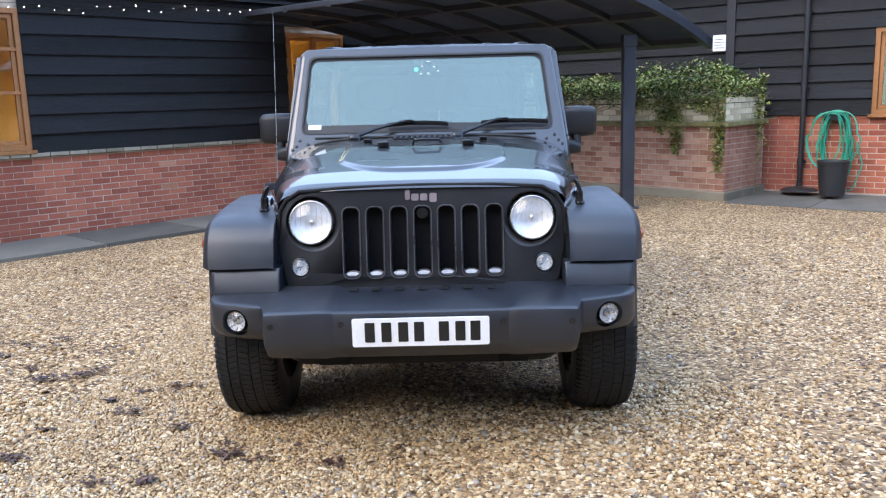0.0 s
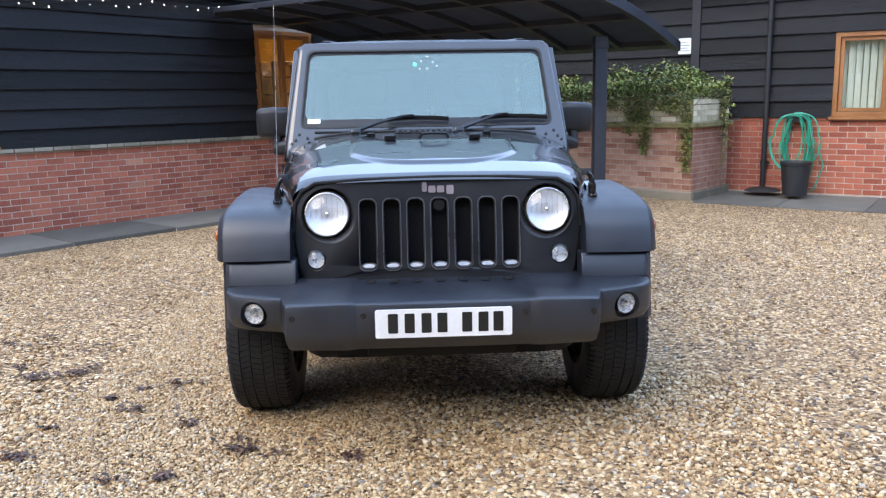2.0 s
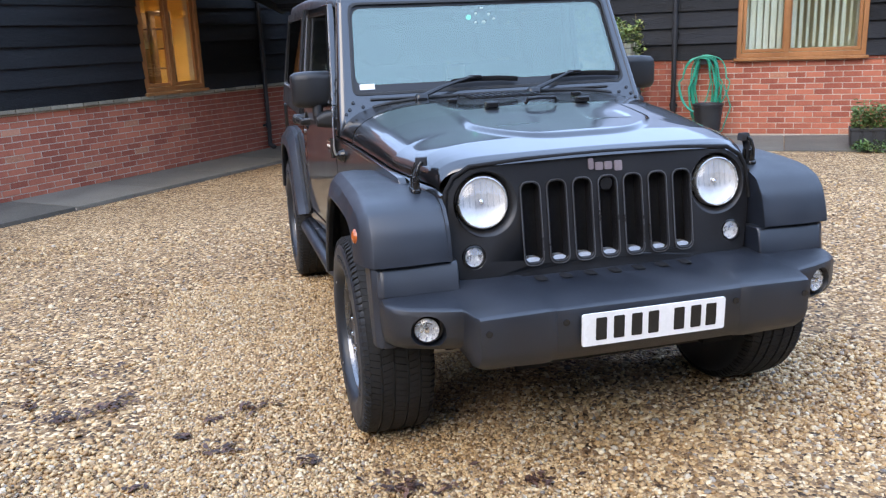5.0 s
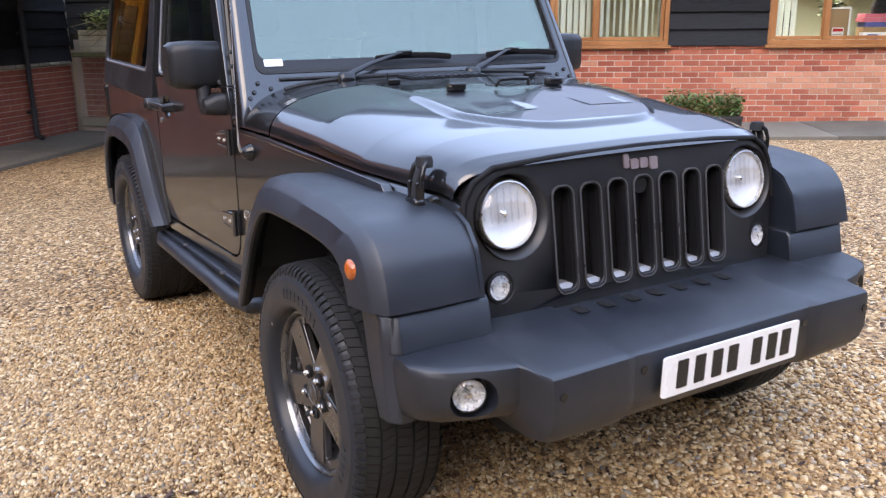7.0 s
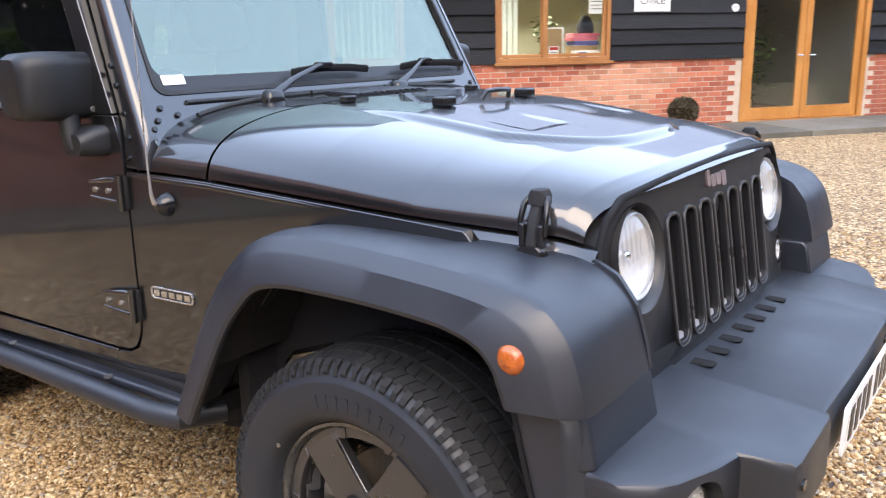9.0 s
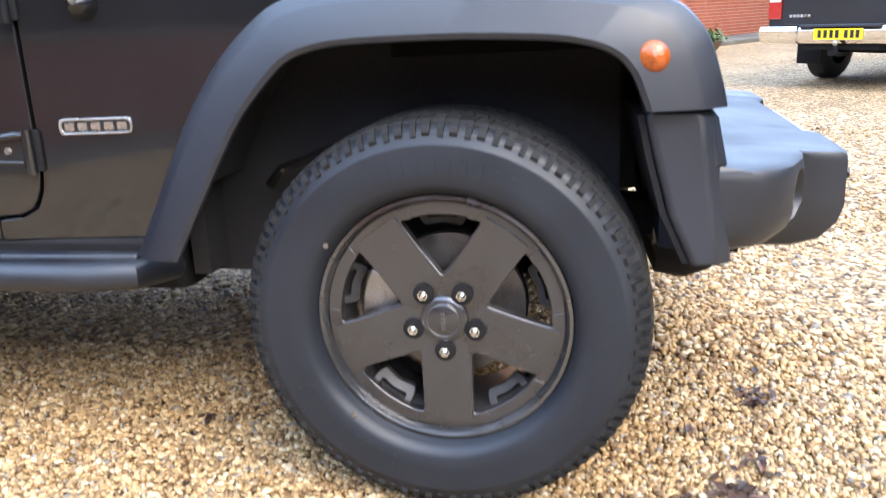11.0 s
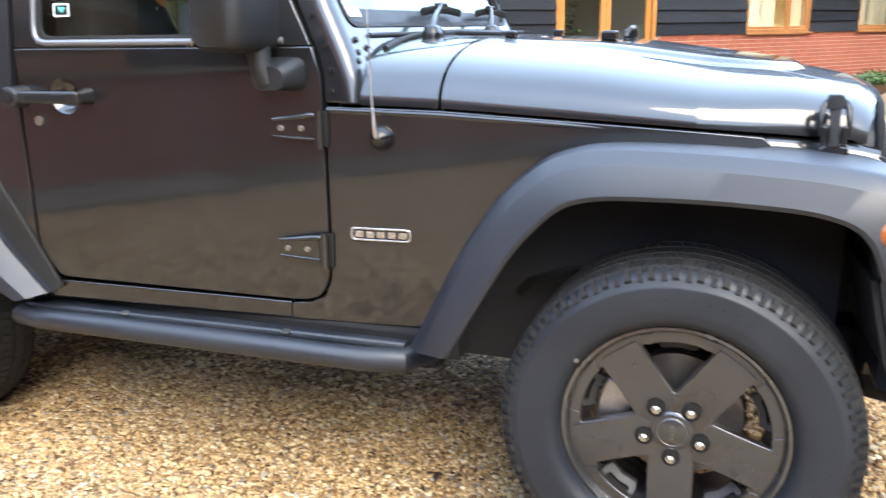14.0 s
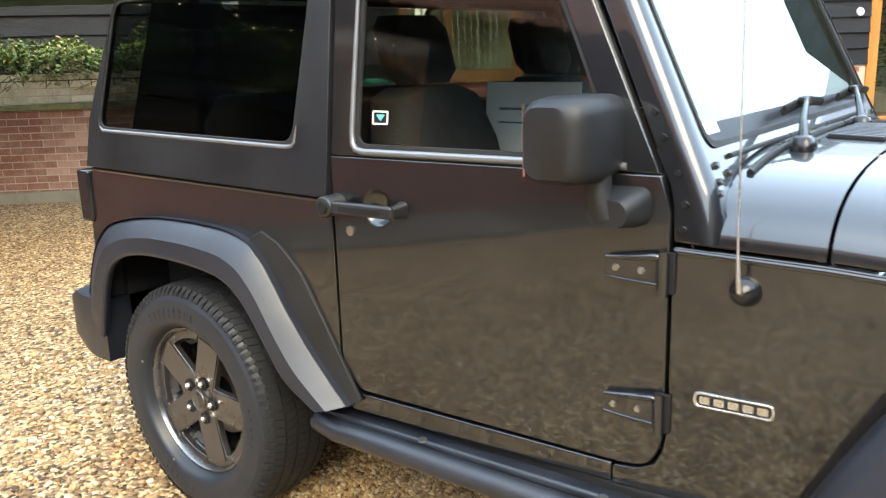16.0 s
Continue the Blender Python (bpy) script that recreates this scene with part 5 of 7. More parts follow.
def wiper(x0, x1, tip):
    w = part("wiper", tube([(x0, 0.735, 1.246), (x0 + 0.03, 0.745, 1.262), (x0 + 0.12, 0.772, 1.292), (x1 - 0.04, 0.803, 1.326), (x1 - 0.015, 0.812, 1.328)], [0.013, 0.012, 0.009, 0.0065, 0.006], 8), GLOSS_BLACK, car, smooth=40)
    part("wiper_blade", loft([[Vector((x, 0.832 + dy, 1.312 + dz + h)) for dy, dz in ((0.0, -0.012), (-0.006, 0.0), (-0.004, 0.010), (0.004, 0.012), (0.010, 0.0), (0.006, -0.012))] for x, h in ((x1 - 0.12, -0.004), (x1 - 0.05, 0.002), (x1, 0.006), (x1 + tip * 0.6, 0.003), (x1 + tip, -0.004))]), BLACK, w, smooth=40)
    part("blade_clip", boxes((x1 - 0.035, x1 + 0.03, 0.806, 0.828, 1.318, 1.336)), GLOSS_BLACK, w, bevel=0.004)
    part("wiper_cap", loft([[Vector((x0 + a, 0.735 + b, z)) for a, b in round_rect(-r - 0.006, r + 0.012, -r, r, r * 0.8, 4)] for r, z in ((0.026, 1.222), (0.025, 1.245), (0.020, 1.262), (0.012, 1.268))]), GLOSS_BLACK, w, smooth=50)


wiper(-0.395, -0.10, 0.22)
wiper(0.165, 0.42, 0.25)
for x in (-0.20, 0.215):
    part("bonnet_stop", boxes((x - 0.028, x + 0.028, 0.255, 0.30, 1.222, 1.248)), GLOSS_BLACK, car, bevel=0.006)
part("bonnet_loop", tube([(-0.055, 0.255, 1.23), (-0.045, 0.245, 1.252), (0.0, 0.24, 1.255), (0.075, 0.245, 1.252), (0.085, 0.255, 1.23)], 0.007, 8), GLOSS_BLACK, car, smooth=40)
for sg in (-1, 1):
    part("washer_jet", boxes((sg * 0.30 - 0.02, sg * 0.30 + 0.02, 0.52, 0.55, 1.232, 1.250)), GLOSS_BLACK, car, bevel=0.004)
    part("vent_slot", plate(rounded([(0.105, -0.02), (0.285, 0.005), (0.275, 0.03), (0.11, 0.01)], 0.008), [], 0.004, lambda x, y, d: Vector((sg * x, y + 0.02, hood_point(0.2, y, False).z + 0.001 - d))), BLACK, car)

# grille with seven slots
GY = lambda x, z: -0.437 + 0.15 * (z - 0.77) + 0.55 * max(0.0, abs(x) - 0.37) ** 2  # noqa: E731
SLOT_X = [0.0055 + 0.0988 * k for k in range(-3, 4)]
outline = rounded([(-0.60, 0.86), (-0.585, 1.02), (-0.50, 1.078), (-0.30, 1.090), (0.0, 1.094), (0.30, 1.090), (0.50, 1.078), (0.585, 1.02), (0.60, 0.86), (0.565, 0.672), (-0.565, 0.672)], 0.05, 5)
slots = [round_rect(x - 0.033, x + 0.033, 0.728, 1.012, 0.024, 5) for x in SLOT_X]
lamps = [circle(sg * 0.453, 0.950, 0.1115, 40) for sg in (-1, 1)] + [circle(sg * 0.508, 0.770, 0.041, 24) for sg in (-1, 1)]
grille = part("grille", plate(outline, slots + lamps, 0.05, lambda x, z, d: Vector((x, GY(x, z) + d, z))), SATIN, car, bevel=0.006)
for x in SLOT_X:
    part("slot_surround", plate(round_rect(x - 0.039, x + 0.039, 0.720, 1.018, 0.028, 5), [round_rect(x - 0.0315, x + 0.0315, 0.732, 1.010, 0.023, 5)], 0.02, lambda u, z, d: Vector((u, GY(u, z) - 0.006 + d, z))), SATIN, grille, bevel=0.003)
    part("slot_edge", plate(round_rect(x - 0.0385, x + 0.0385, 0.7205, 1.0175, 0.028, 5), [round_rect(x - 0.0355, x + 0.0355, 0.7235, 1.0145, 0.026, 5)], 0.006, lambda u, z, d: Vector((u, GY(u, z) - 0.0075 + d, z))), SLOT_TRIM, grille, "thin paler edge round the slot")
    # slot floor faces up; its sky light is painted as a paler colour
    part("slot_lip", plate(rounded([(x - 0.029, 0.733), (x + 0.029, 0.733), (x + 0.028, 0.741), (x + 0.012, 0.747), (x - 0.012, 0.747), (x - 0.028, 0.741)], 0.004, 3), [], 0.03, lambda u, z, d: Vector((u, GY(u, z) + 0.004 + 0.6 * (z - 0.733) + d, z))), SLOT_FLOOR, grille, "slot floor, painted pale for the sky it reflects", bevel=0.004)
edge_line = [(-0.603, 0.88), (-0.590, 1.0), (-0.562, 1.045), (-0.505, 1.079), (-0.30, 1.0925), (0.0, 1.097), (0.30, 1.0925), (0.505, 1.079), (0.562, 1.045), (0.590, 1.0), (0.603, 0.88)]
part("bonnet_seal", tube([Vector((x, GY(x, z) - 0.002, z + 0.002)) for x, z in edge_line], 0.0085, 8), BLACK, grille, smooth=50)
radiator = part("radiator", boxes((-0.36, 0.36, -0.33, -0.31, 0.69, 1.04)), BLACK, car)
for k in range(26):
    z = 0.725 + 0.0115 * k
    part("fin", boxes((-0.35, 0.35, -0.343, -0.331, z, z + 0.005)), SLOT_TRIM, radiator)
part("camera_unit", disc((0.005, -0.40, 0.985), (0, 1, 0), 0.024, 0.05), BLACK, car, smooth=40)
# maker's badge as a row of plain rounded shapes
for x, w, h, dz in ((-0.060, 0.020, 0.040, 0.0), (-0.029, 0.030, 0.028, -0.004), (0.007, 0.030, 0.028, -0.004), (0.046, 0.030, 0.036, -0.011)):
    part("badge_shape", plate(round_rect(x - w / 2 + 0.006, x + w / 2 + 0.006, 1.042 + dz - 0.002, 1.042 + dz + h - 0.002, 0.006), [], 0.006, lambda u, z, d: Vector((u, GY(u, z) - 0.006 + d, z))), DULL_BADGE, grille, bevel=0.0015)
for sg in (-1, 1):
    cx, cy = sg * 0.461, GY(0.461, 0.955)
    at = lambda h, u, v: Vector((cx + u, cy + h + 0.012 + 0.15 * v, 0.955 + v))  # noqa: E731
    bowl_rings = []
    for k in range(6):
        q = k / 5
        bowl_rings.append([Vector((sg * (0.453 + 0.008 * q) + (0.1125 - 0.016 * q) * math.cos(a), GY(0.453, 0.95 + 0.11 * math.sin(a)) - 0.002 + 0.045 * q**1.4, 0.950 + 0.005 * q + (0.1125 - 0.016 * q) * math.sin(a))) for a in np.linspace(0, 2 * math.pi, 48, endpoint=False)])
    part("lamp_bowl", loft(bowl_rings, caps=False), BOWL, grille, smooth=50)
    lamp = part("headlight", revolve([(0.088, 0.004), (0.072, 0.014), (0.045, 0.022), (0.02, 0.025), (0.0, 0.025)], at, 40), REFLECTOR, car, "clear round headlight with bright reflector", smooth=60)
    part("bezel", revolve([(0.086, 0.0), (0.087, -0.008), (0.090, -0.007), (0.095, 0.006), (0.096, 0.03), (0.086, 0.03)], at, 40, close=True), BADGE, lamp, smooth=40)
    part("lens", revolve([(0.0, -0.030), (0.03, -0.028), (0.06, -0.020), (0.08, -0.008), (0.087, 0.0)], at, 40), LENS, lamp, "clear glass lens", smooth=60, shadow=False)
    part("bulb_shield", revolve([(0.0, 0.008), (0.007, 0.010), (0.010, 0.016), (0.010, 0.026)], at, 16), CHROME, lamp, smooth=50)
    for k in range(7):
        u = -0.066 + 0.022 * k
        hgt = math.sqrt(max(0.0, 0.082**2 - u * u))
        part("flute", boxes((u - 0.002, u + 0.002, 0.0, 1.0, -hgt * 0.3, hgt * 0.85), f=lambda a, d, v: at(0.012 + 0.003 * d, a, v)), LENS, lamp, shadow=False)
    px, py = sg * 0.508, GY(0.508, 0.77)
    pat = lambda h, u, v: Vector((px + u, py + h + 0.15 * v, 0.770 + v))  # noqa: E731
    turn = part("indicator", revolve([(0.034, 0.004), (0.03, 0.02), (0.012, 0.03), (0.0, 0.03)], pat, 24), FOG_REFLECTOR, car, "round clear front indicator", smooth=60)
    part("lens", revolve([(0.0, -0.014), (0.02, -0.011), (0.034, 0.0)], pat, 24), LENS, turn, smooth=60, shadow=False)
    part("ring", revolve([(0.034, -0.004), (0.041, -0.002), (0.041, 0.02), (0.034, 0.02)], pat, 24, close=True), GLOSS_BLACK, turn, smooth=40)

# front bumper
SECTIONS = [(0.0, -0.764, 0.658, 0.684, 0.455), (0.335, -0.760, 0.658, 0.684, 0.455), (0.350, -0.771, 0.663, 0.692, 0.455), (0.375, -0.776, 0.665, 0.694, 0.455), (0.578, -0.776, 0.662, 0.692, 0.462), (0.597, -0.771, 0.659, 0.690, 0.470), (0.606, -0.752, 0.660, 0.689, 0.486), (0.617, -0.703, 0.664, 0.688, 0.505), (0.628, -0.682, 0.668, 0.688, 0.512), (0.70, -0.668, 0.671, 0.688, 0.514), (0.79, -0.634, 0.673, 0.688, 0.516), (0.832, -0.604, 0.673, 0.688, 0.520), (0.858, -0.560, 0.669, 0.685, 0.526), (0.868, -0.490, 0.664, 0.680, 0.530)]


def bumper_ring(x, yf, zc, zr, zb):
    """A sloping top that ends in a soft crease above an upright face."""
    yb, yr = -0.40 if abs(x) < 0.8 else -0.456, max(-0.47, yf + 0.06)
    h = zc - zb
    on_top = lambda y: zr + (zc - zr) * (y - yr) / (yf - yr)  # noqa: E731
    pts = [(yb, zb), (yb, zr), (yr, zr), (yf + 0.030, on_top(yf + 0.030)), (yf + 0.012, on_top(yf + 0.012) - 0.001), (yf + 0.004, zc - 0.005), (yf, zc - 0.020), (yf, zb + 0.42 * h), (yf + 0.012, zb + 0.24 * h), (yf + 0.045, zb + 0.07 * h), (yf + 0.10, zb)]
    return [Vector((x, min(y, yb), z)) for y, z in pts]


def bore(ob, cutter_mesh, smooth):
    """Cuts a solid out of a part."""
    tool = new("tool", cutter_mesh)
    mod = ob.modifiers.new("bore", "BOOLEAN")
    mod.operation, mod.object, mod.solver = "DIFFERENCE", tool, "EXACT"
    me = bpy.data.meshes.new_from_object(ob.evaluated_get(bpy.context.evaluated_depsgraph_get()))
    ob.modifiers.clear()
    ob.data = me
    bpy.data.objects.remove(tool)
    me.shade_smooth()
    me.set_sharp_from_angle(angle=radians(smooth))


bumper = part("front_bumper", loft([bumper_ring(-x, *q) for x, *q in reversed(SECTIONS[1:])] + [bumper_ring(x, *q) for x, *q in SECTIONS]), BUMPER, car, smooth=29)
for sg in (-1, 1):
    slab = [[Vector((sg * x, y, z)) for x, y in ((0.82, yr), (0.82, yf), (0.862, yf), (0.884, yf + 0.025), (0.888, yr - 0.01), (0.880, yr))] for z, yf, yr in ((0.508, -0.522, -0.448), (0.60, -0.508, -0.408), (0.70, -0.494, -0.382), (0.768, -0.486, -0.366), (0.780, -0.474, -0.372))]
    part("bumper_end", loft(slab), PLASTIC, bumper, bevel=0.006)
    shelf_ = [[Vector((sg * x, y, z)) for x, y in ((0.585, -0.40), (0.585, yf), (0.850, yf), (0.872, yf + 0.02), (0.872, -0.375))] for z, yf in ((0.68, -0.510), (0.765, -0.492), (0.782, -0.478))]
    part("bumper_shelf", loft(shelf_), PLASTIC, bumper, bevel=0.006)
    ax, tg = Vector((sg * 0.30, -1, 0)).normalized(), Vector((1, sg * 0.30, 0)).normalized()
    fat = lambda h, u, v: Vector((sg * 0.744, -0.652, 0.600)) + ax * h + tg * u + Vector((0, 0, v))  # noqa: E731
    well = [(0.0, -0.052), (0.046, -0.052), (0.050, -0.030), (0.063, 0.012), (0.072, 0.05), (0.0, 0.05)]
    bore(bumper, mesh_of("well", revolve([(max(r, 0.0005), h) for r, h in well], lambda h, u, v: fat(h, u - sg * 0.006, v - 0.006), 28, close=True), BUMPER), 29)
    fog = part("fog_light", revolve([(0.0, -0.044), (0.02, -0.042), (0.036, -0.030), (0.042, -0.020), (0.045, -0.051)], fat, 28), FOG_REFLECTOR, bumper, "round clear fog light", smooth=50)
    part("lens", revolve([(0.0, -0.006), (0.018, -0.007), (0.032, -0.012), (0.042, -0.020)], fat, 28), LENS, fog, smooth=60, shadow=False)
    part("fog_ring", revolve([(0.040, -0.021), (0.042, -0.017), (0.045, -0.020), (0.0455, -0.051)], fat, 28), GLOSS_BLACK, fog, smooth=40)
    part("fog_bulb", revolve([(0.0, -0.018), (0.008, -0.020), (0.010, -0.042)], fat, 14), CHROME, fog, smooth=50)
for x in (-0.572, -0.305, 0.315, 0.575):
    part("parking_sensor", disc((x, -0.758 if abs(x) < 0.34 else -0.774, 0.612), (0, -1, 0), 0.011, 0.006, 16), GLOSS_BLACK, bumper)
for sg in (-1, 1):
    part("arch_baffle", loft([[Vector((sg * x, y, z)) for x, y in ((0.575, yr - 0.02), (0.8795, yr + 0.001), (0.8795, yr + 0.012), (0.575, yr + 0.03))] for z, yr in ((0.512, -0.448), (0.60, -0.408), (0.70, -0.382), (0.775, -0.366))]), BLACK, car)
part("valance", loft([[Vector((x, -0.56, 0.48)), Vector((x, -0.555, z + 0.06)), Vector((x, -0.53, z + 0.02)), Vector((x, -0.475, z)), Vector((x, -0.41, z + 0.01)), Vector((x, -0.39, z + 0.06)), Vector((x, -0.39, 0.48))] for x, z in ((-0.56, 0.42), (-0.54, 0.385), (-0.50, 0.365), (-0.3, 0.36), (0.3, 0.36), (0.50, 0.365), (0.54, 0.385), (0.56, 0.42))]), BLACK, car, smooth=40)
for k in range(11):
    x = -0.47 + 0.094 * k
    part("bumper_louvre", loft([[Vector((x + dx * w, y, 0.6845 + h)) for dx, h in ((-0.020, 0.0), (-0.013, 0.005 * q), (0.013, 0.005 * q), (0.020, 0.0))] for y, w, q in ((-0.515, 0.75, 0.2), (-0.500, 1.0, 0.5), (-0.465, 1.0, 0.6))]), BLACK, bumper, "small dark air scoop")
plate_ob = part("number_plate", plate(round_rect(-0.26, 0.26, 0.528, 0.639, 0.008), [], 0.006, lambda x, z, d: Vector((x, -0.783 + 0.03 * (0.58 - z) + d, z))), WHITE_PLATE, car, "white number plate with dark bars")
for x in (-0.193, -0.130, -0.066, -0.006, 0.088, 0.150, 0.207):
    part("plate_bar", plate(round_rect(x - 0.019, x + 0.019, 0.546, 0.623, 0.004), [], 0.002, lambda u, z, d: Vector((u, -0.7845 + 0.03 * (0.58 - z) + d, z))), PLATE_BLACK, plate_ob)

# wheel arch flares
F_TOP = [(-0.505, 0.785), (-0.495, 0.83), (-0.472, 0.905), (-0.430, 0.955), (-0.37, 0.982), (-0.27, 0.998), (-0.06, 1.012), (0.14, 1.016), (0.225, 1.010), (0.305, 0.985), (0.405, 0.90), (0.488, 0.785), (0.627, 0.515)]
F_LIP = [(-0.366, 0.785), (-0.356, 0.812), (-0.343, 0.846), (-0.322, 0.872), (-0.290, 0.890), (-0.225, 0.905), (-0.06, 0.913), (0.12, 0.912), (0.19, 0.907), (0.258, 0.888), (0.352, 0.790), (0.422, 0.672), (0.512, 0.515)]
R_TOPS = [(3.02, 0.66), (2.985, 0.76), (2.93, 0.86), (2.84, 0.935), (2.70, 0.968), (2.54, 0.988), (2.37, 0.992), (2.20, 0.986), (2.10, 0.96), (2.03, 0.895), (1.945, 0.765), (1.86, 0.66), (1.735, 0.545)]
R_LIP = [(2.89, 0.53), (2.865, 0.62), (2.835, 0.72), (2.79, 0.80), (2.70, 0.850), (2.56, 0.870), (2.36, 0.868), (2.22, 0.855), (2.14, 0.825), (2.07, 0.755), (2.01, 0.665), (1.945, 0.58), (1.83, 0.522)]


def spline(table, n):
    t = np.arange(len(table))
    u = np.linspace(0, len(table) - 1, n)
    p = np.array(table, float)
    out = np.stack([np.interp(u, t, p[:, 0]), np.interp(u, t, p[:, 1])], 1)
    for _ in range(3):
        out[1:-1] = (out[:-2] + 2 * out[1:-1] + out[2:]) / 4
    return out


def flare(name, tops, lips, inner_x, edge_x, sg, fold=0.26):
    a, b = spline(tops, 60), spline(lips, 60)
    rings = []
    for (ty, tz), (ly, lz) in zip(a, b):
        n = Vector((0, ty - ly, tz - lz)).normalized()
        T, L = Vector((0, ty, tz)), Vector((0, ly, lz))
        xi = inner_x(ty)
        row = [(xi, T - n * 0.006), (xi + (edge_x - xi) * 0.45, T + n * 0.002), (edge_x - 0.072, T), (edge_x - 0.050, T - n * 0.004), (edge_x - 0.040, T - n * 0.012), (edge_x - 0.046 + 0.07 * fold, T - (T - L) * (fold - 0.05)), (edge_x - 0.041 + 0.07 * fold, T - (T - L) * fold), (edge_x, L + n * 0.012), (edge_x - 0.004, L + n * 0.002), (edge_x - 0.012, L), (edge_x - 0.030, L + n * 0.008), (edge_x - 0.07, T - n * 0.045), (xi, T - n * 0.03)]
        rings.append([Vector((sg * x, p.y, p.z)) for x, p in row])
    return part(name, loft(rings), PLASTIC, car, "grained dark plastic wheel flare", smooth=27)


for sg in (-1, 1):
    fl = flare("front_flare", F_TOP, F_LIP, lambda y: max(0.605, body_x(y) - 0.012) if y > -0.15 else 0.605, 0.924, sg, 0.33)
    part("flare_inner_panel", plate(rounded([(-0.500, 0.782), (-0.500, 0.785), (-0.492, 0.83), (-0.470, 0.905), (-0.43, 0.957), (-0.375, 0.983), (-0.375, 0.782)], 0.008, 2), [], 0.012, lambda y, z, d: Vector((sg * (0.606 + d), y, z))), PLASTIC, fl)
    for tops, lips, xe in ((F_TOP, F_LIP, 0.845), (R_TOPS, R_LIP, 0.855)):
        liner = []
        for (ty, tz), (ly, lz) in list(zip(spline(tops, 40), spline(lips, 40)))[2:-2]:
            n = Vector((0, ty - ly, tz - lz)).normalized()
            liner.append([Vector((sg * x, ty, tz)) - n * h for x, h in ((0.61, 0.050), (xe, 0.050), (xe, 0.056), (0.61, 0.056))])
        part("arch_liner", loft(liner), LINER, car, smooth=40)
    mk = part("side_marker", revolve([(0.0, 0.013), (0.016, 0.010), (0.0265, 0.002), (0.0265, -0.02)], lambda h, u, v: Vector((sg * (0.915 + h), -0.377 + u, 0.873 + v)), 24), AMBER, fl, "round amber side marker lamp", smooth=60)
    rf = flare("rear_flare", R_TOPS, R_LIP, lambda y: 0.85, 0.928, sg, 0.5)
    part("flare_flange", plate(rounded([(1.700, 0.56), (1.812, 0.745), (1.905, 0.892), (1.99, 0.965), (2.06, 0.995), (2.13, 0.955), (2.02, 0.86), (1.93, 0.73), (1.75, 0.54)], 0.01, 2), [], 0.012, lambda y, z, d: Vector((sg * (0.866 - d), y, z))), SEAL, rf, "dull black rubber strip", bevel=0.003)

# bonnet latches, hinges, handles, mirrors, step bars
for sg in (-1, 1):
    bx = lambda x, y, z: Vector((sg * (0.628 + x), y, z))  # noqa: E731
    latch = part("bonnet_latch", loft([[bx(x, -0.278 + u, z) for x, u in round_rect(0.030, 0.066, -w, w, 0.012, 3)] for w, z in ((0.024, 0.972), (0.031, 0.982), (0.031, 1.000), (0.022, 1.008))]), GLOSS_BLACK, car, "black rubber bonnet latch", smooth=45)
    part("latch_strap", loft([[bx(x + dx, -0.278 + u, z) for dx, u in round_rect(-0.006, 0.008, -w, w, 0.005, 2)] for x, w, z in ((0.050, 0.013, 1.000), (0.047, 0.010, 1.035), (0.038, 0.011, 1.070), (0.022, 0.012, 1.094))]), LINER, latch, "dull grey rubber strap", smooth=45)
    part("latch_head", loft([[bx(x, -0.278 + u, z) for x, u in round_rect(0.0, 0.040, -w, w, 0.010, 3)] for w, z in ((0.019, 1.084), (0.019, 1.102), (0.013, 1.112))]), LINER, latch, smooth=45)
    for q in (-1, 1):
        part("latch_arm", tube([bx(0.024, -0.278 + q * 0.018, 1.098), bx(0.036, -0.278 + q * 0.025, 1.085), bx(0.046, -0.278 + q * 0.028, 1.055), bx(0.050, -0.278 + q * 0.027, 1.028)], [0.007, 0.007, 0.006, 0.005], 8), GLOSS_BLACK, latch, smooth=50)
        part("latch_cheek", boxes((0.034, 0.058, -0.278 + q * 0.020 - 0.006, -0.278 + q * 0.020 + 0.006, 0.995, 1.050), f=bx), GLOSS_BLACK, latch, bevel=0.004)
    for z in (1.029, 0.722):
        dside = side_of(sg, DOOR)
        hinge = part("door_hinge", plate(rounded([(0.886, z - 0.030), (1.002, z - 0.024), (1.002, z + 0.020), (0.886, z + 0.034)], 0.006, 2), [], 0.014, lambda y, zz, d: dside(y, zz, -0.014 + d)), PAINT, car, bevel=0.004)
        part("hinge_rib", tube([dside(1.003, z + 0.018, -0.013), dside(0.96, z + 0.023, -0.016), dside(0.90, z + 0.031, -0.018), dside(0.888, z + 0.030, -0.016)], [0.004, 0.0065, 0.008, 0.006], 10), PAINT, hinge, smooth=60)
        part("hinge_lip", tube([dside(1.003, z - 0.022, -0.013), dside(0.94, z - 0.026, -0.0155), dside(0.892, z - 0.028, -0.0155)], [0.003, 0.0042, 0.0042], 8), PAINT, hinge, smooth=60)
        part("hinge_knuckle", cyl(dside(0.878, z - 0.052, -0.014), dside(0.878, z + 0.042, -0.014), 0.0105, n=16), PAINT, hinge, smooth=40)
        # solid black strip drawn for the shadow in the gap by the knuckle
        part("hinge_gap", boxes((0.888, 0.894, 0, 1, z - 0.040, z + 0.036), f=lambda y, d, zz: dside(y, zz, -0.0155 * d)), BLACK, hinge)
        part("hinge_bracket", boxes((0.858, 0.880, 0, 1, z - 0.048, z + 0.040), f=lambda y, d, zz: side_of(sg, FENDER)(y, zz, -0.010 * d)), BLACK, hinge, bevel=0.003)
        for y in (0.925, 0.980):
            part("hinge_bolt", disc(dside(y, z - 0.002, -0.013), (sg, 0, 0), 0.0085, 0.007, 6, 0.007), STEEL, hinge)
    d0 = side_of(sg, DOOR)
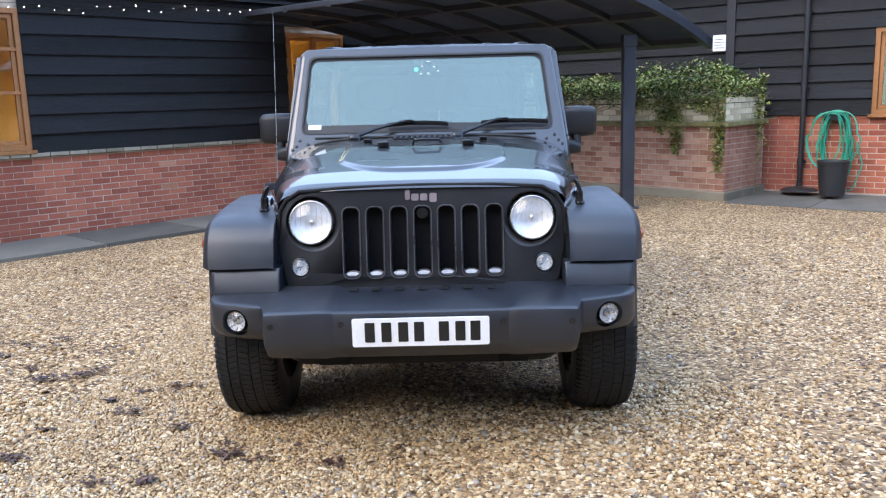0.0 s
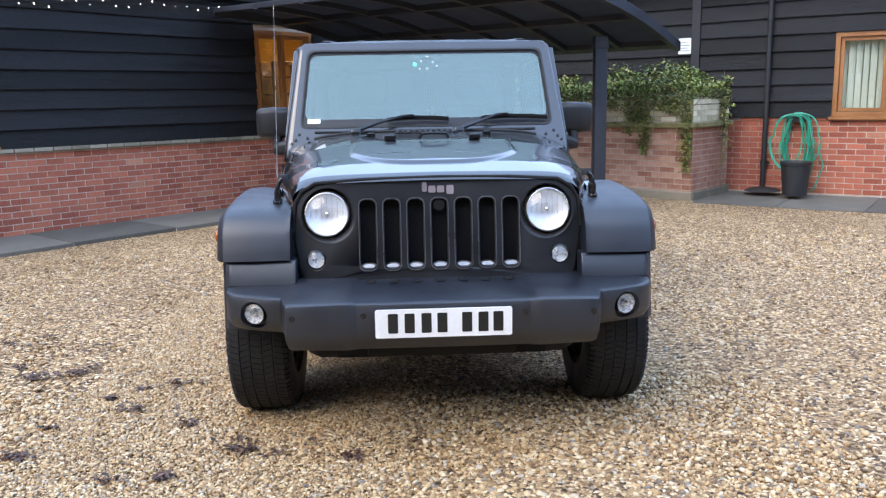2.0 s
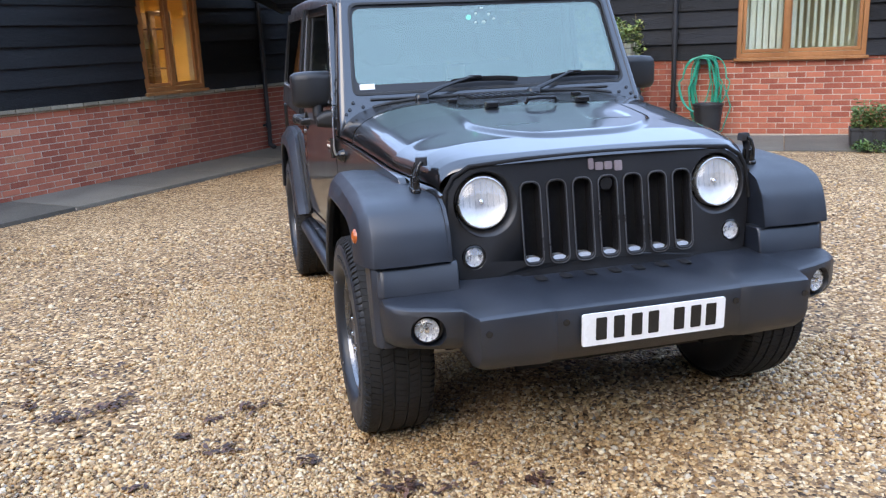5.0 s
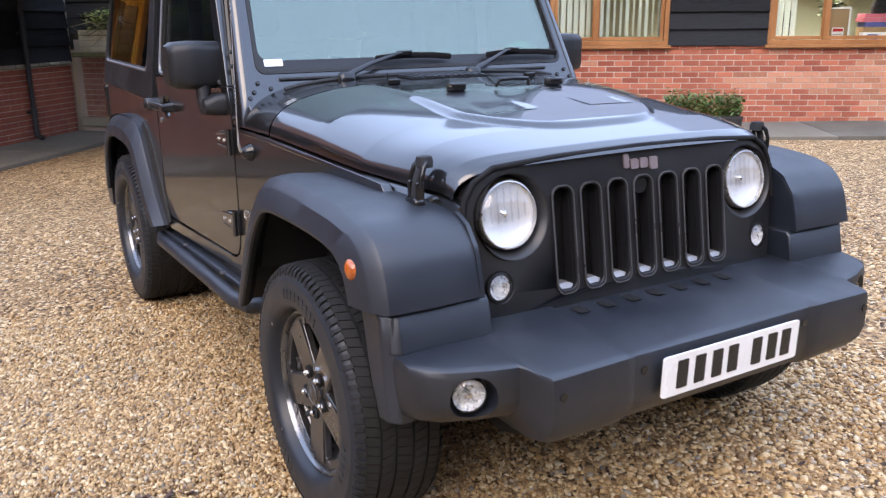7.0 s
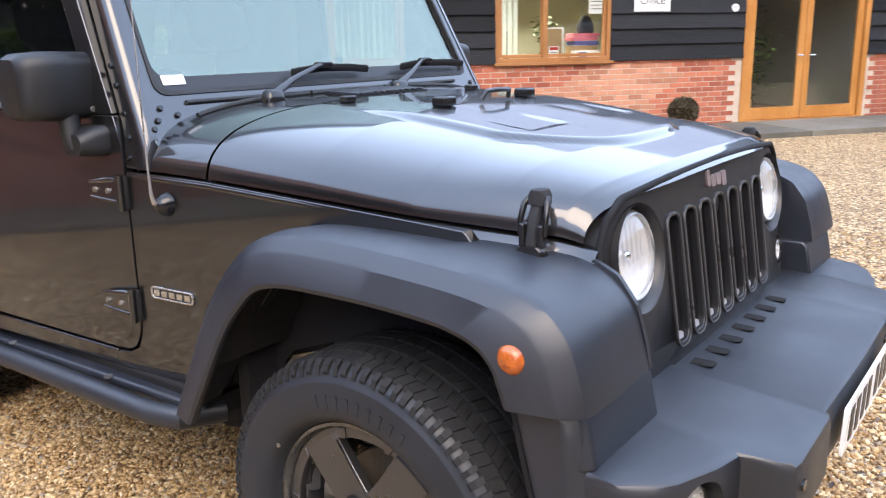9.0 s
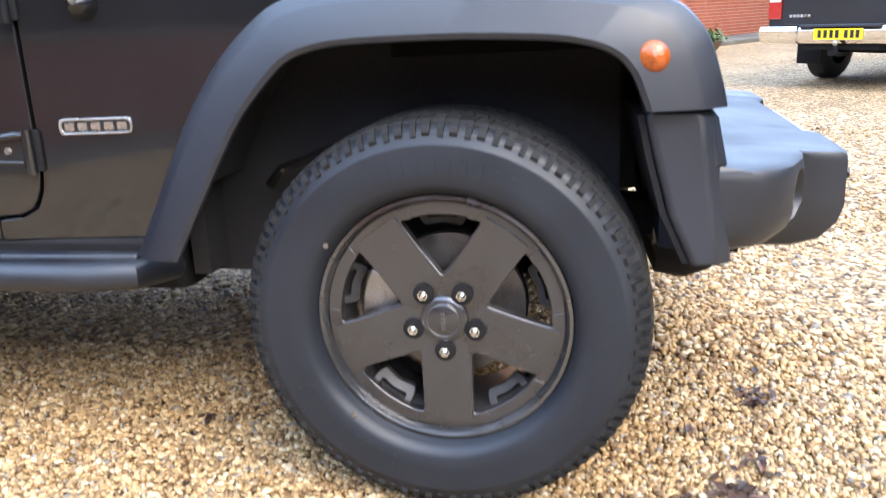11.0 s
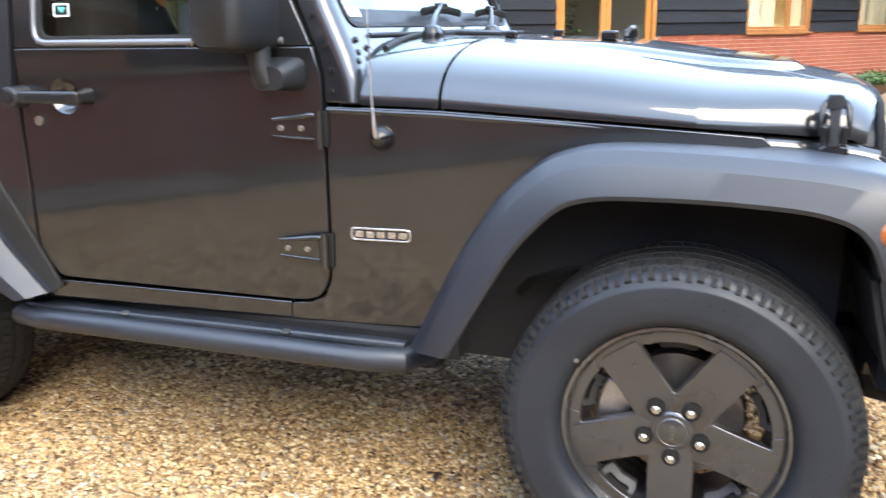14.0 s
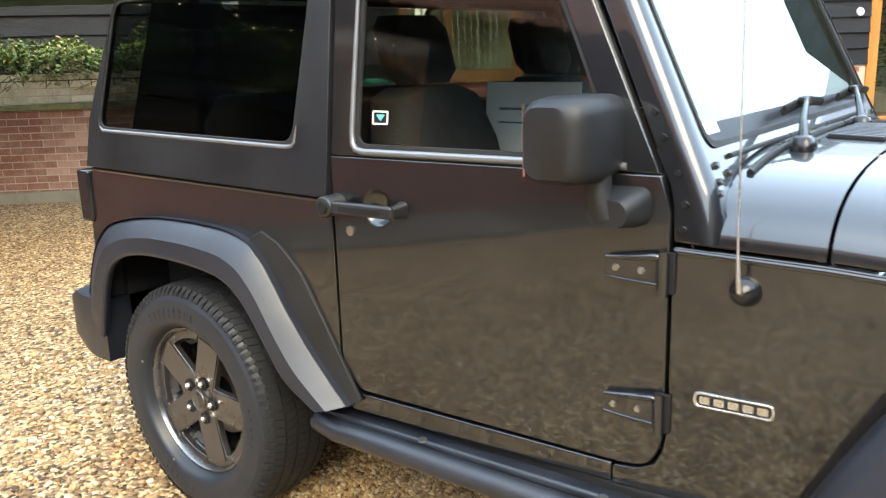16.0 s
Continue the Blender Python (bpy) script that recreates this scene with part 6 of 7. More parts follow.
    hb = part("door_handle", boxes((1.538, 1.742, 0.030, 0.050, 1.081, 1.114), f=lambda y, d, z: d0(y, z, -d)), SATIN_BLACK, car, "black grab handle with a round push button", bevel=0.008)
    part("handle_foot", loft([[d0(y, z, -d) for y, z in round_rect(1.530 - e, 1.556 + e, 1.079 - e, 1.117 + e, 0.012, 3)] for d, e in ((-0.004, 0.004), (0.02, 0.0), (0.045, -0.002))]), SATIN_BLACK, hb, smooth=50)
    part("handle_groove", boxes((1.572, 1.706, 0.048, 0.0508, 1.089, 1.104), f=lambda y, d, z: d0(y, z, -d)), BLACK, hb, bevel=0.001)
    part("button_barrel", loft([[d0(1.752 + r * math.cos(a), 1.098 + r * math.sin(a), -d) for a in np.linspace(0, 2 * math.pi, 20, endpoint=False)] for d, r in ((-0.005, 0.030), (0.03, 0.0275), (0.052, 0.027), (0.055, 0.024))]), SATIN_BLACK, hb, smooth=45)
    part("push_button", disc(d0(1.752, 1.098, -0.052), (sg, 0, 0), 0.017, 0.008, 16, 0.015), BLACK, hb, smooth=40)
    part("handle_cup", revolve([(0.0495, 0.0015), (0.046, 0.0), (0.041, -0.012), (0.028, -0.021), (0.0, -0.025)], lambda h, u, v: d0(1.622 + u, 1.098 + v, -h), 32), PAINT, hb, smooth=70)
    part("door_lock", disc(d0(1.712, 1.031, 0.0), (sg, 0, 0), 0.013, 0.006, 18), STEEL, car, "small metal key lock", smooth=40)
    mirror = part("door_mirror", loft([[Vector((sg * x, y + 0.035, z)) for y, z in round_rect(y0, y1, z0, z1, r, 4)] for x, y0, y1, z0, z1, r in ((0.772, 0.965, 1.055, 1.222, 1.372, 0.03), (0.785, 0.945, 1.075, 1.212, 1.382, 0.035), (0.88, 0.935, 1.085, 1.210, 1.385, 0.035), (0.945, 0.95, 1.085, 1.214, 1.380, 0.035), (0.968, 0.975, 1.075, 1.226, 1.366, 0.03))]), HARDTOP, car, "black plastic door mirror", smooth=50)
    part("mirror_glass", boxes((0.79, 0.95, 1.118, 1.123, 1.225, 1.37), f=lambda x, y, z: Vector((sg * x, y, z))), CHROME, mirror)
    part("mirror_stalk", tube([(sg * 0.85, 1.01, 1.23), (sg * 0.855, 1.00, 1.175), (sg * 0.845, 0.99, 1.14)], [0.030, 0.026, 0.03], 12), HARDTOP, mirror, smooth=40)
    part("mirror_foot", loft([[Vector((sg * x, y + 0.05, z - 0.012)) for y, z in round_rect(y0, y1, z0, z1, 0.025, 5)] for x, y0, y1, z0, z1 in ((0.785, 0.862, 0.985, 1.128, 1.212), (0.83, 0.865, 0.982, 1.130, 1.205), (0.868, 0.885, 0.972, 1.134, 1.188))]), HARDTOP, mirror, smooth=50)
    step = part("side_step", tube([(sg * 0.74, 0.62, 0.455), (sg * 0.845, 0.66, 0.462), (sg * 0.868, 0.75, 0.464), (sg * 0.885, 1.78, 0.464), (sg * 0.868, 1.86, 0.462), (sg * 0.78, 1.90, 0.455)], 0.031, 14), PLASTIC, car, "black tubular side step", smooth=40)
    part("step_tread", loft([[Vector((sg * x, y, z)) for x, z in ((w - 0.055, 0.45), (w + 0.0, 0.45), (w + 0.012, 0.485), (w + 0.008, 0.500), (w - 0.05, 0.500))] for y, w in ((0.66, 0.815), (1.85, 0.855))]), PLASTIC, step, bevel=0.006)
    for y in (0.99, 1.50):
        part("step_bracket", boxes((sg * 0.60, sg * 0.85, y - 0.03, y + 0.03, 0.43, 0.455)), BLACK, step)
        part("step_bolt", disc((sg * (0.84 + 0.02 * (y - 1)), y, 0.497), (0, 0, 1), 0.012, 0.006, 12), STEEL, step)
    # lower body skirt and tail lamp
    part("rear_lamp", boxes((sg * 0.74, sg * 0.868, 2.96, 3.035, 0.925, 1.108)), GLOSS_BLACK, car, "black framed red tail lamp", bevel=0.01)
    part("edition_badge", plate(rounded([(0.652, 0.748), (0.812, 0.748), (0.812, 0.782), (0.652, 0.782)], 0.012, 2), [rounded([(0.658, 0.753), (0.806, 0.753), (0.806, 0.777), (0.658, 0.777)], 0.009, 2)], 0.006, lambda y, z, d: side_of(sg, FENDER)(y, z, -0.006 + d)), BADGE, car, "silver rectangular badge with plain bars", bevel=0.0015)
    part("badge_back", plate(rounded([(0.657, 0.752), (0.807, 0.752), (0.807, 0.778), (0.657, 0.778)], 0.009, 2), [], 0.002, lambda y, z, d: side_of(sg, FENDER)(y, z, -0.003 + d)), SATIN, car)
    for k in range(5):
        y = 0.674 + 0.0285 * k
        part("badge_bar", plate(round_rect(y - 0.010, y + 0.011, 0.757, 0.773, 0.003), [], 0.003, lambda u, z, d: side_of(sg, FENDER)(u, z, -0.0055 + d)), BADGE, car)
rear_bumper = part("rear_bumper", loft([[Vector((x, y, z)) for y, z in ((2.90, 0.43), (2.90, 0.655), (yb - 0.03, 0.655), (yb, 0.635), (yb, 0.49), (yb - 0.07, 0.43))] for x, yb in ((-0.905, 3.06), (-0.885, 3.15), (-0.83, 3.18), (-0.5, 3.20), (0.5, 3.20), (0.83, 3.18), (0.885, 3.15), (0.905, 3.06))]), PLASTIC, car, smooth=32)
part("antenna_base", revolve([(0.0, 0.034), (0.015, 0.03), (0.026, 0.016), (0.032, 0.0)], lambda h, u, v: side_of(-1, FENDER)(0.722 + u, 1.006 + v, -h), 18), GLOSS_BLACK, car, smooth=50)
part("antenna", tube([(-0.806, 0.722, 1.006), (-0.817, 0.722, 1.014), (-0.822, 0.723, 1.035), (-0.821, 0.728, 1.10), (-0.808, 0.745, 1.60), (-0.80, 0.756, 1.92)], [0.006, 0.006, 0.005, 0.0024, 0.0014, 0.001], 8), BADGE, car)

# cabin
for sg in (-1, 1):
    seat = part("front_seat", loft([[Vector((sg * 0.36 + x, y, z)) for x, y in round_rect(-w, w, y0, y1, 0.07, 3)] for w, y0, y1, z in ((0.22, 1.25, 1.72, 0.62), (0.25, 1.22, 1.74, 0.70), (0.25, 1.22, 1.76, 0.80), (0.22, 1.26, 1.74, 0.83))]), SEAT, car, smooth=50)
    part("seat_back", loft([[Vector((sg * 0.36 + x, y + (z - 0.8) * 0.28, z)) for x, y in round_rect(-w, w, 1.62, 1.78, 0.06, 3)] for w, z in ((0.22, 0.74), (0.25, 0.85), (0.25, 1.20), (0.20, 1.34), (0.12, 1.37))]), SEAT, seat, smooth=50)
    part("headrest", loft([[Vector((sg * 0.36 + x, y + (z - 0.8) * 0.28, z)) for x, y in round_rect(-w, w, 1.64, 1.75, 0.045, 3)] for w, z in ((0.09, 1.38), (0.14, 1.42), (0.14, 1.54), (0.10, 1.58))]), SEAT, seat, smooth=50)
part("rear_seat", loft([[Vector((x, y + (z - 0.8) * 0.2, z)) for x, y in round_rect(-w, w, 2.45, 2.62, 0.06, 3)] for w, z in ((0.55, 0.6), (0.58, 0.8), (0.58, 1.25), (0.5, 1.34))]), SEAT, car, smooth=50)
dash = part("dashboard", loft([[Vector((x, y, z)) for y, z in ((0.88, 0.95), (0.90, 1.20), (1.00, 1.235), (1.12, 1.21), (1.17, 1.12), (1.14, 0.95))] for x in (-0.70, 0.70)]), SEAT, car, smooth=40)
part("steering_wheel", tube([(-0.36 + 0.185 * math.cos(a), 1.25 + 0.07 * math.sin(a), 1.14 + 0.17 * math.sin(a)) for a in np.linspace(0, 2 * math.pi, 33)], 0.015, 8), GLOSS_BLACK, dash, smooth=50)
part("steering_hub", revolve([(0.0, 0.03), (0.06, 0.02), (0.075, 0.0)], lambda h, u, v: Vector((-0.36 + u, 1.25 + h + 0.4 * v, 1.14 + v)), 20), GLOSS_BLACK, dash, smooth=50)
part("roll_bar", tube([(-0.60, 1.95, 0.6), (-0.60, 1.95, 1.55), (-0.52, 1.95, 1.64), (0.52, 1.95, 1.64), (0.60, 1.95, 1.55), (0.60, 1.95, 0.6)], 0.035, 10), SEAT, car, smooth=40)
part("rear_view_mirror", loft([[Vector((x, 1.16 + 0.2 * y, z)) for y, z in round_rect(-0.05, 0.05, 1.565, 1.63, 0.02, 3)] for x in (-0.105, 0.125)]), GLOSS_BLACK, car, smooth=50)
part("screen_sensor", disc(screen(0.01, 1.615, 0.03), (0, 1, 0), 0.038, 0.04, 20), GLOSS_BLACK, car, smooth=40)
part("sensor_mount", boxes((-0.08, 0.10, 0, 1, 1.645, 1.672), f=lambda x, a, z: screen(x, z, 0.022 + 0.02 * a)), SLOT_TRIM, car, bevel=0.006)
# teal and white reflections around the sensor, drawn as small discs
part("sensor_glint", disc(screen(-0.058, 1.612, 0.03), (0, 1, 0), 0.013, 0.01, 14), TEAL_GLINT, car, "small teal reflection spot, drawn as a faintly glowing disc")
for x, z, r in ((0.012, 1.648, 0.011), (0.012, 1.585, 0.009), (-0.022, 1.628, 0.007), (0.046, 1.622, 0.008), (0.068, 1.600, 0.007), (-0.03, 1.585, 0.006)):
    part("glint_dot", disc(screen(x, z, 0.018), (0, 1, 0), r, 0.006, 12), STICKER, car)
part("cubby_box", boxes((-0.02, 0.10, 1.50, 1.96, 0.56, 1.066)), SEAT, car, bevel=0.02)
sheet = tagged(part("paper_sheet", boxes((0.0, 1.0, 0.0, 0.003, 0.0, 1.0), f=lambda u, d, v: Vector((0.03 + 0.03 * v + d, 1.545 + 0.37 * u, 1.066 + 0.297 * v))), WHITE), "white printed sheet propped inside the car", "paper")
for y, z, w, h in ((1.60, 1.20, 0.10, 0.035), (1.72, 1.27, 0.14, 0.008), (1.74, 1.225, 0.12, 0.006)):
    part("print_bar", boxes((y, y + w, 0.0, 0.001, z, z + h), f=lambda yy, d, zz: Vector((0.028 + 0.03 * (zz - 1.066) / 0.297 + d, yy, zz))), TEAL_GREY, sheet)


# ---- wheels: built once, axis along +x outwards ----
def build_wheel():
    R, at = 0.392, (lambda h, u, v: Vector((h, u, v)))
    holes = []
    for k in range(5):
        a = radians(-90 + 72 * k + 36)
        hw = 0.047
        apex = (hw + 0.004) / math.sin(radians(36))
        # edges of the two spokes that bound this window
        e1 = radians(36)
        def edge(r, s):
            off = math.asin(min(1.0, (hw + 0.003) / r))
            th = s * (e1 - off)
            return (r * math.cos(th), r * math.sin(th))
        arc = [edge(0.206, 1)]
        t1 = math.atan2(arc[0][1], arc[0][0])
        pts = [(apex, 0.0), edge(0.14, 1)] + [(0.206 * math.cos(t), 0.206 * math.sin(t)) for t in np.linspace(t1, -t1, 9)] + [edge(0.14, -1)]
        ca, sa = math.cos(a), math.sin(a)
        holes.append([(p * ca - q * sa, p * sa + q * ca) for p, q in rounded(pts, 0.006, 2)])
    wheel = part("wheel", plate(circle(0, 0, 0.233, 80), holes, 0.022, lambda u, v, d: Vector((0.0865 - d, u, v))), RIM, None, "dark gunmetal five-spoke alloy wheel", bevel=0.003)
    part("rim_flange", revolve([(0.232, 0.080), (0.233, 0.094), (0.2395, 0.1045), (0.2465, 0.1035), (0.249, 0.094), (0.244, 0.075), (0.235, 0.065)], at, 80, close=True), RIM_EDGE, wheel, smooth=50)
    part("rim_barrel", revolve([(0.222, 0.072), (0.205, 0.055), (0.198, -0.02), (0.205, -0.10), (0.222, -0.115), (0.226, -0.115), (0.226, 0.075)], at, 64, close=True), RIM, wheel, smooth=40)
    for k in range(5):
        a = radians(-90 + 72 * k)
        rot = lambda u, v: (u * math.cos(a) - v * math.sin(a), u * math.sin(a) + v * math.cos(a))  # noqa: E731
        out = rounded([(0.030, -0.045), (0.215, -0.0485), (0.2175, 0.0), (0.215, 0.0485), (0.030, 0.045)], 0.004, 2)
        part("spoke", plate(out, [], 0.012, lambda u, v, d: Vector((0.0935 - d - 0.25 * max(0.0, 0.06 - u), *rot(u, v)))), RIM, wheel, bevel=0.003)
        c = rot(0.0635, 0.0)
        # black disc painted for the shade in each nut hole
        part("nut_recess", cyl((0.0905, *c), (0.0942, *c), 0.0205, n=20), BLACK, wheel)
        nut = part("wheel_nut", cyl((0.090, *c), (0.1035, *c), 0.0115, 0.0105, 6), CHROME, wheel, "bright hexagonal wheel nut")
        part("nut_tip", cyl((0.103, *c), (0.108, *c), 0.008, 0.004, 12), CHROME, nut, smooth=40)
        w = radians(36)
        arc = lambda r, t: rot(r * math.cos(w + t), r * math.sin(w + t))  # noqa: E731
        pk = [arc(0.180, -0.20), arc(0.183, 0.0), arc(0.180, 0.20), arc(0.194, 0.225), arc(0.2265, 0.21), arc(0.2285, 0.0), arc(0.2265, -0.21), arc(0.194, -0.225)]
        slot = [arc(0.196, -0.150), arc(0.198, 0.0), arc(0.196, 0.150), arc(0.212, 0.150), arc(0.2135, 0.0), arc(0.212, -0.150)]
        # pocket and its black floor carry the recess shade as colour
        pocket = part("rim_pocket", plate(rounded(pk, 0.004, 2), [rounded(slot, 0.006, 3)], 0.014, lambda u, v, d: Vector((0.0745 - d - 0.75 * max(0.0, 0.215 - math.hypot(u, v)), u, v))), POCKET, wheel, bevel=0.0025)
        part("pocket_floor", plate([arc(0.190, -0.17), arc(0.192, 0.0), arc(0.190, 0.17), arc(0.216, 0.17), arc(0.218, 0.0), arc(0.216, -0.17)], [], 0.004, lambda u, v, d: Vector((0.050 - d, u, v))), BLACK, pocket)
        for sd in (-1, 1):
            part("pocket_shoulder", plate(rounded([arc(0.206, sd * 0.255), arc(0.206, sd * 0.33), arc(0.2295, sd * 0.36), arc(0.2295, sd * 0.235)], 0.003, 2), [], 0.010, lambda u, v, d: Vector((0.0895 - d, u, v))), RIM, wheel, bevel=0.002)
    part("hub_boss", revolve([(0.046, 0.082), (0.046, 0.091), (0.040, 0.096), (0.034, 0.096)], at, 32), RIM, wheel, smooth=40)
    cap = part("centre_cap", revolve([(0.034, 0.088), (0.034, 0.0975), (0.031, 0.0995), (0.0, 0.1005)], at, 32), RIM, wheel, smooth=40)
    part("cap_ring", revolve([(0.030, 0.099), (0.0315, 0.1008), (0.033, 0.099)], at, 32), SLOT_TRIM, cap, smooth=40)
    for k in range(4):
        v = 0.014 - 0.0095 * k
        part("cap_mark", boxes((0.1004, 0.1014, -0.004, 0.004, v - 0.003, v + 0.003)), SLOT_TRIM, cap)
    tyre = part("tyre", revolve([(0.226, -0.118), (0.232, -0.130), (0.26, -0.136), (0.30, -0.139), (0.335, -0.136), (0.362, -0.128), (0.379, -0.112), (0.384, -0.09), (0.3845, 0.0), (0.384, 0.09), (0.379, 0.112), (0.366, 0.126), (0.362, 0.1285), (0.350, 0.1300), (0.3465, 0.1342), (0.340, 0.1350), (0.334, 0.1345), (0.30, 0.1385), (0.275, 0.136), (0.268, 0.1325), (0.260, 0.126), (0.253, 0.114), (0.249, 0.100), (0.240, 0.09)], at, 96), RUBBER, wheel, "black all-terrain tyre", smooth=50)
    tread = bmesh.new()
    m = 92
    for i in range(m):
        a0 = 2 * math.pi * i / m
        for row, (h0, h1, ph) in enumerate(((-0.112, -0.073, 0.0), (-0.068, -0.029, 0.5), (-0.024, 0.022, 0.2), (0.027, 0.067, 0.6), (0.072, 0.112, 0.1))):
            b0, b1 = a0 + (ph) * 2 * math.pi / m, a0 + (ph + 0.90) * 2 * math.pi / m
            sk = 0.012 * (1 if row % 2 else -1)
            vs = []
            for r in (0.380, R):
                hh = 0.0 if r < 0.385 else 0.002
                edge = 0.006 if row in (0, 4) and r > 0.385 else 0
                for aa, h in ((b0 + sk, h0 + hh), (b0 - sk, h1 - hh), (b1 - sk, h1 - hh), (b1 + sk, h0 + hh)):
                    rr = r - (edge if (row == 0 and h < -0.1) or (row == 4 and h > 0.1) else 0)
                    vs.append(tread.verts.new((h, rr * math.cos(aa), rr * math.sin(aa))))
            for q in ((4, 5, 6, 7), (0, 1, 5, 4), (1, 2, 6, 5), (2, 3, 7, 6), (3, 0, 4, 7)):
                tread.faces.new([vs[j] for j in q])
        # shoulder lugs
        for sgn in (-1, 1):
            vs = []
            for h, r in ((0.111, 0.3880), (0.1265, 0.3775), (0.1315, 0.366 if i % 2 else 0.359), (0.128, 0.356), (0.112, 0.372)):
                for aa in (a0 + (0.1 if sgn > 0 else 0.0) * 2 * math.pi / m, a0 + (0.66 if i % 2 else 0.54) * 2 * math.pi / m):
                    vs.append(tread.verts.new((sgn * h, r * math.cos(aa), r * math.sin(aa))))
            for j in range(0, 8, 2):
                tread.faces.new((vs[j], vs[j + 1], vs[j + 3], vs[j + 2]))
            tread.faces.new(vs[0::2])
            tread.faces.new(vs[1::2])
    part("tread", tread, TREAD, tyre)["kind"] = "stuff"
    # raised sidewall lettering as plain bars on two arcs
    for a0, count, r0, r1 in ((62, 9, 0.290, 0.318), (-28, 5, 0.292, 0.314), (205, 9, 0.290, 0.318)):
        bars = bmesh.new()
        for k in range(count):
            aa = [radians(a0 + 5.4 * k), radians(a0 + 5.4 * k + 1.5)]
            vs = [bars.verts.new((h, r * math.cos(t), r * math.sin(t))) for h in (0.1365, 0.1393) for r, t in ((r0, aa[0]), (r1, aa[0]), (r1, aa[1]), (r0, aa[1]))]
            for q in ((4, 5, 6, 7), (0, 1, 5, 4), (1, 2, 6, 5), (2, 3, 7, 6), (3, 0, 4, 7)):
                bars.faces.new([vs[j] for j in q])
        part("sidewall_relief", bars, RUBBER, tyre)["kind"] = "stuff"
    for t in (143, 226):
        c = (0.262 * math.cos(radians(t)), 0.262 * math.sin(radians(t)))
        part("valve_dot", cyl((0.134, *c), (0.1365, *c), 0.005, n=10), STEEL, tyre)
    brake = part("brake_disc", revolve([(0.05, 0.0), (0.148, 0.0), (0.148, -0.022), (0.05, -0.022)], at, 40, close=True), BRAKE, wheel, "worn steel brake disc", smooth=40)
    part("caliper", loft([[Vector((h, r * math.cos(t), r * math.sin(t))) for h, r in ((-0.04, 0.10), (0.045, 0.10), (0.045, 0.175), (-0.04, 0.175))] for t in np.linspace(radians(150), radians(212), 7)]), STEEL, brake, bevel=0.005)
    part("dust_shield", cyl((-0.03, 0, 0), (-0.024, 0, 0), 0.152, n=32), BLACK, brake)
    return wheel


wheel = build_wheel()
wheel.parent = car
wheel.matrix_basis = pose(-0.783, 0.0, 0.392, 0, 0, 180)
for x, y, rz, spin in ((-0.783, 2.424, 180, 16), (0.783, 0.0, 0, 30), (0.783, 2.424, 0, 50)):
    w2 = copy_thing(wheel, pose(x, y, 0.392, 0, 0, rz) @ Matrix.Rotation(radians(spin), 4, "X"))
    w2.parent = car


# ---- carport: arched sheet roof on slim posts ----
FR, FL, ER, EL = Vector((1.25, 4.6, 0)), Vector((-2.62, 7.75, 0)), Vector((3.45, 6.95, 0)), Vector((-0.25, 10.25, 0))


def port(u, v, h=0.0):
    """u: along the carport from its right end, v: 0 at the high front edge to 1 at the low back edge."""
    p = FR.lerp(FL, u).lerp(ER.lerp(EL, u), v)
    return Vector((p.x, p.y, 2.64 - 0.58 * v**1.9 + h))


carport = thing("carport", "dark metal cantilever carport with arched sheet roof", "carport")
VS = [i / 14 for i in range(15)]


def port_rib(u0, u1, h0, h1):
    return loft([[port(u0, v, h0), port(u1, v, h0), port(u1, v, h1), port(u0, v, h1)] for v in VS])


RIBS = [0.0, 0.165, 0.33, 0.5, 0.665, 0.83, 1.0]
for k, u in enumerate(RIBS):
    w = 0.008
    part("rib", port_rib(max(u - w, 0), min(u + w, 1) if k else 2 * w, -0.10 if k in (0, 6) else -0.07, 0.02 if k in (0, 6) else -0.004), ALU, carport, bevel=0.004)
for a, b in zip(RIBS, RIBS[1:]):
    for v0, v1 in ((0.0, 0.34), (0.34, 0.67), (0.67, 1.0)):
        bm = bmesh.new()
        n = 36
        rings = []
        for j in range(7):
            v = v0 + (v1 - v0) * j / 6
            top = [port(a + (b - a) * i / n, v, 0.006 * math.cos(i * math.pi)) for i in range(n + 1)]
            rings.append(top)
        rows = [[bm.verts.new(p) for p in r] for r in rings]
        for r0, r1 in zip(rows, rows[1:]):
            for i in range(n):
                bm.faces.new((r0[i], r0[i + 1], r1[i + 1], r1[i]))
        bmesh.ops.solidify(bm, geom=bm.faces[:], thickness=0.004)
        part("roof_panel", bm, SHEET, carport, "ribbed dark roof sheet", smooth=60)
for v, h, w in ((0.0, 0.05, 0.018), (0.34, 0.07, 0.014), (0.67, 0.07, 0.014), (1.0, 0.06, 0.02)):
    v0, v1 = (max(v - w, 0), v + w) if v < 1 else (v - 2 * w, v)
    part("purlin", loft([[port(u, v0, -h - 0.005), port(u, v1, -h - 0.005), port(u, v1, 0.012 if v in (0.0, 1.0) else -0.006), port(u, v0, 0.012 if v in (0.0, 1.0) else -0.006)] for u in (0.0, 0.25, 0.5, 0.75, 1.0)]), ALU, carport, bevel=0.004)
for px, py in ((2.31, 6.52),):
    part("post", boxes((px - 0.075, px + 0.075, py - 0.075, py + 0.075, -0.05, 2.12)), ALU, carport, bevel=0.01)
    part("post_foot", boxes((px - 0.13, px + 0.13, py - 0.13, py + 0.13, 0.02, 0.045)), ALU, carport, bevel=0.004)
    part("post_head", boxes((px - 0.085, px + 0.085, py - 0.085, py + 0.085, 1.98, 2.13)), ALU, carport, bevel=0.01)

# ---- hose and pot by the wall ----
hose = thing("garden_hose", "coiled green garden hose hung on the brick wall", "hose")
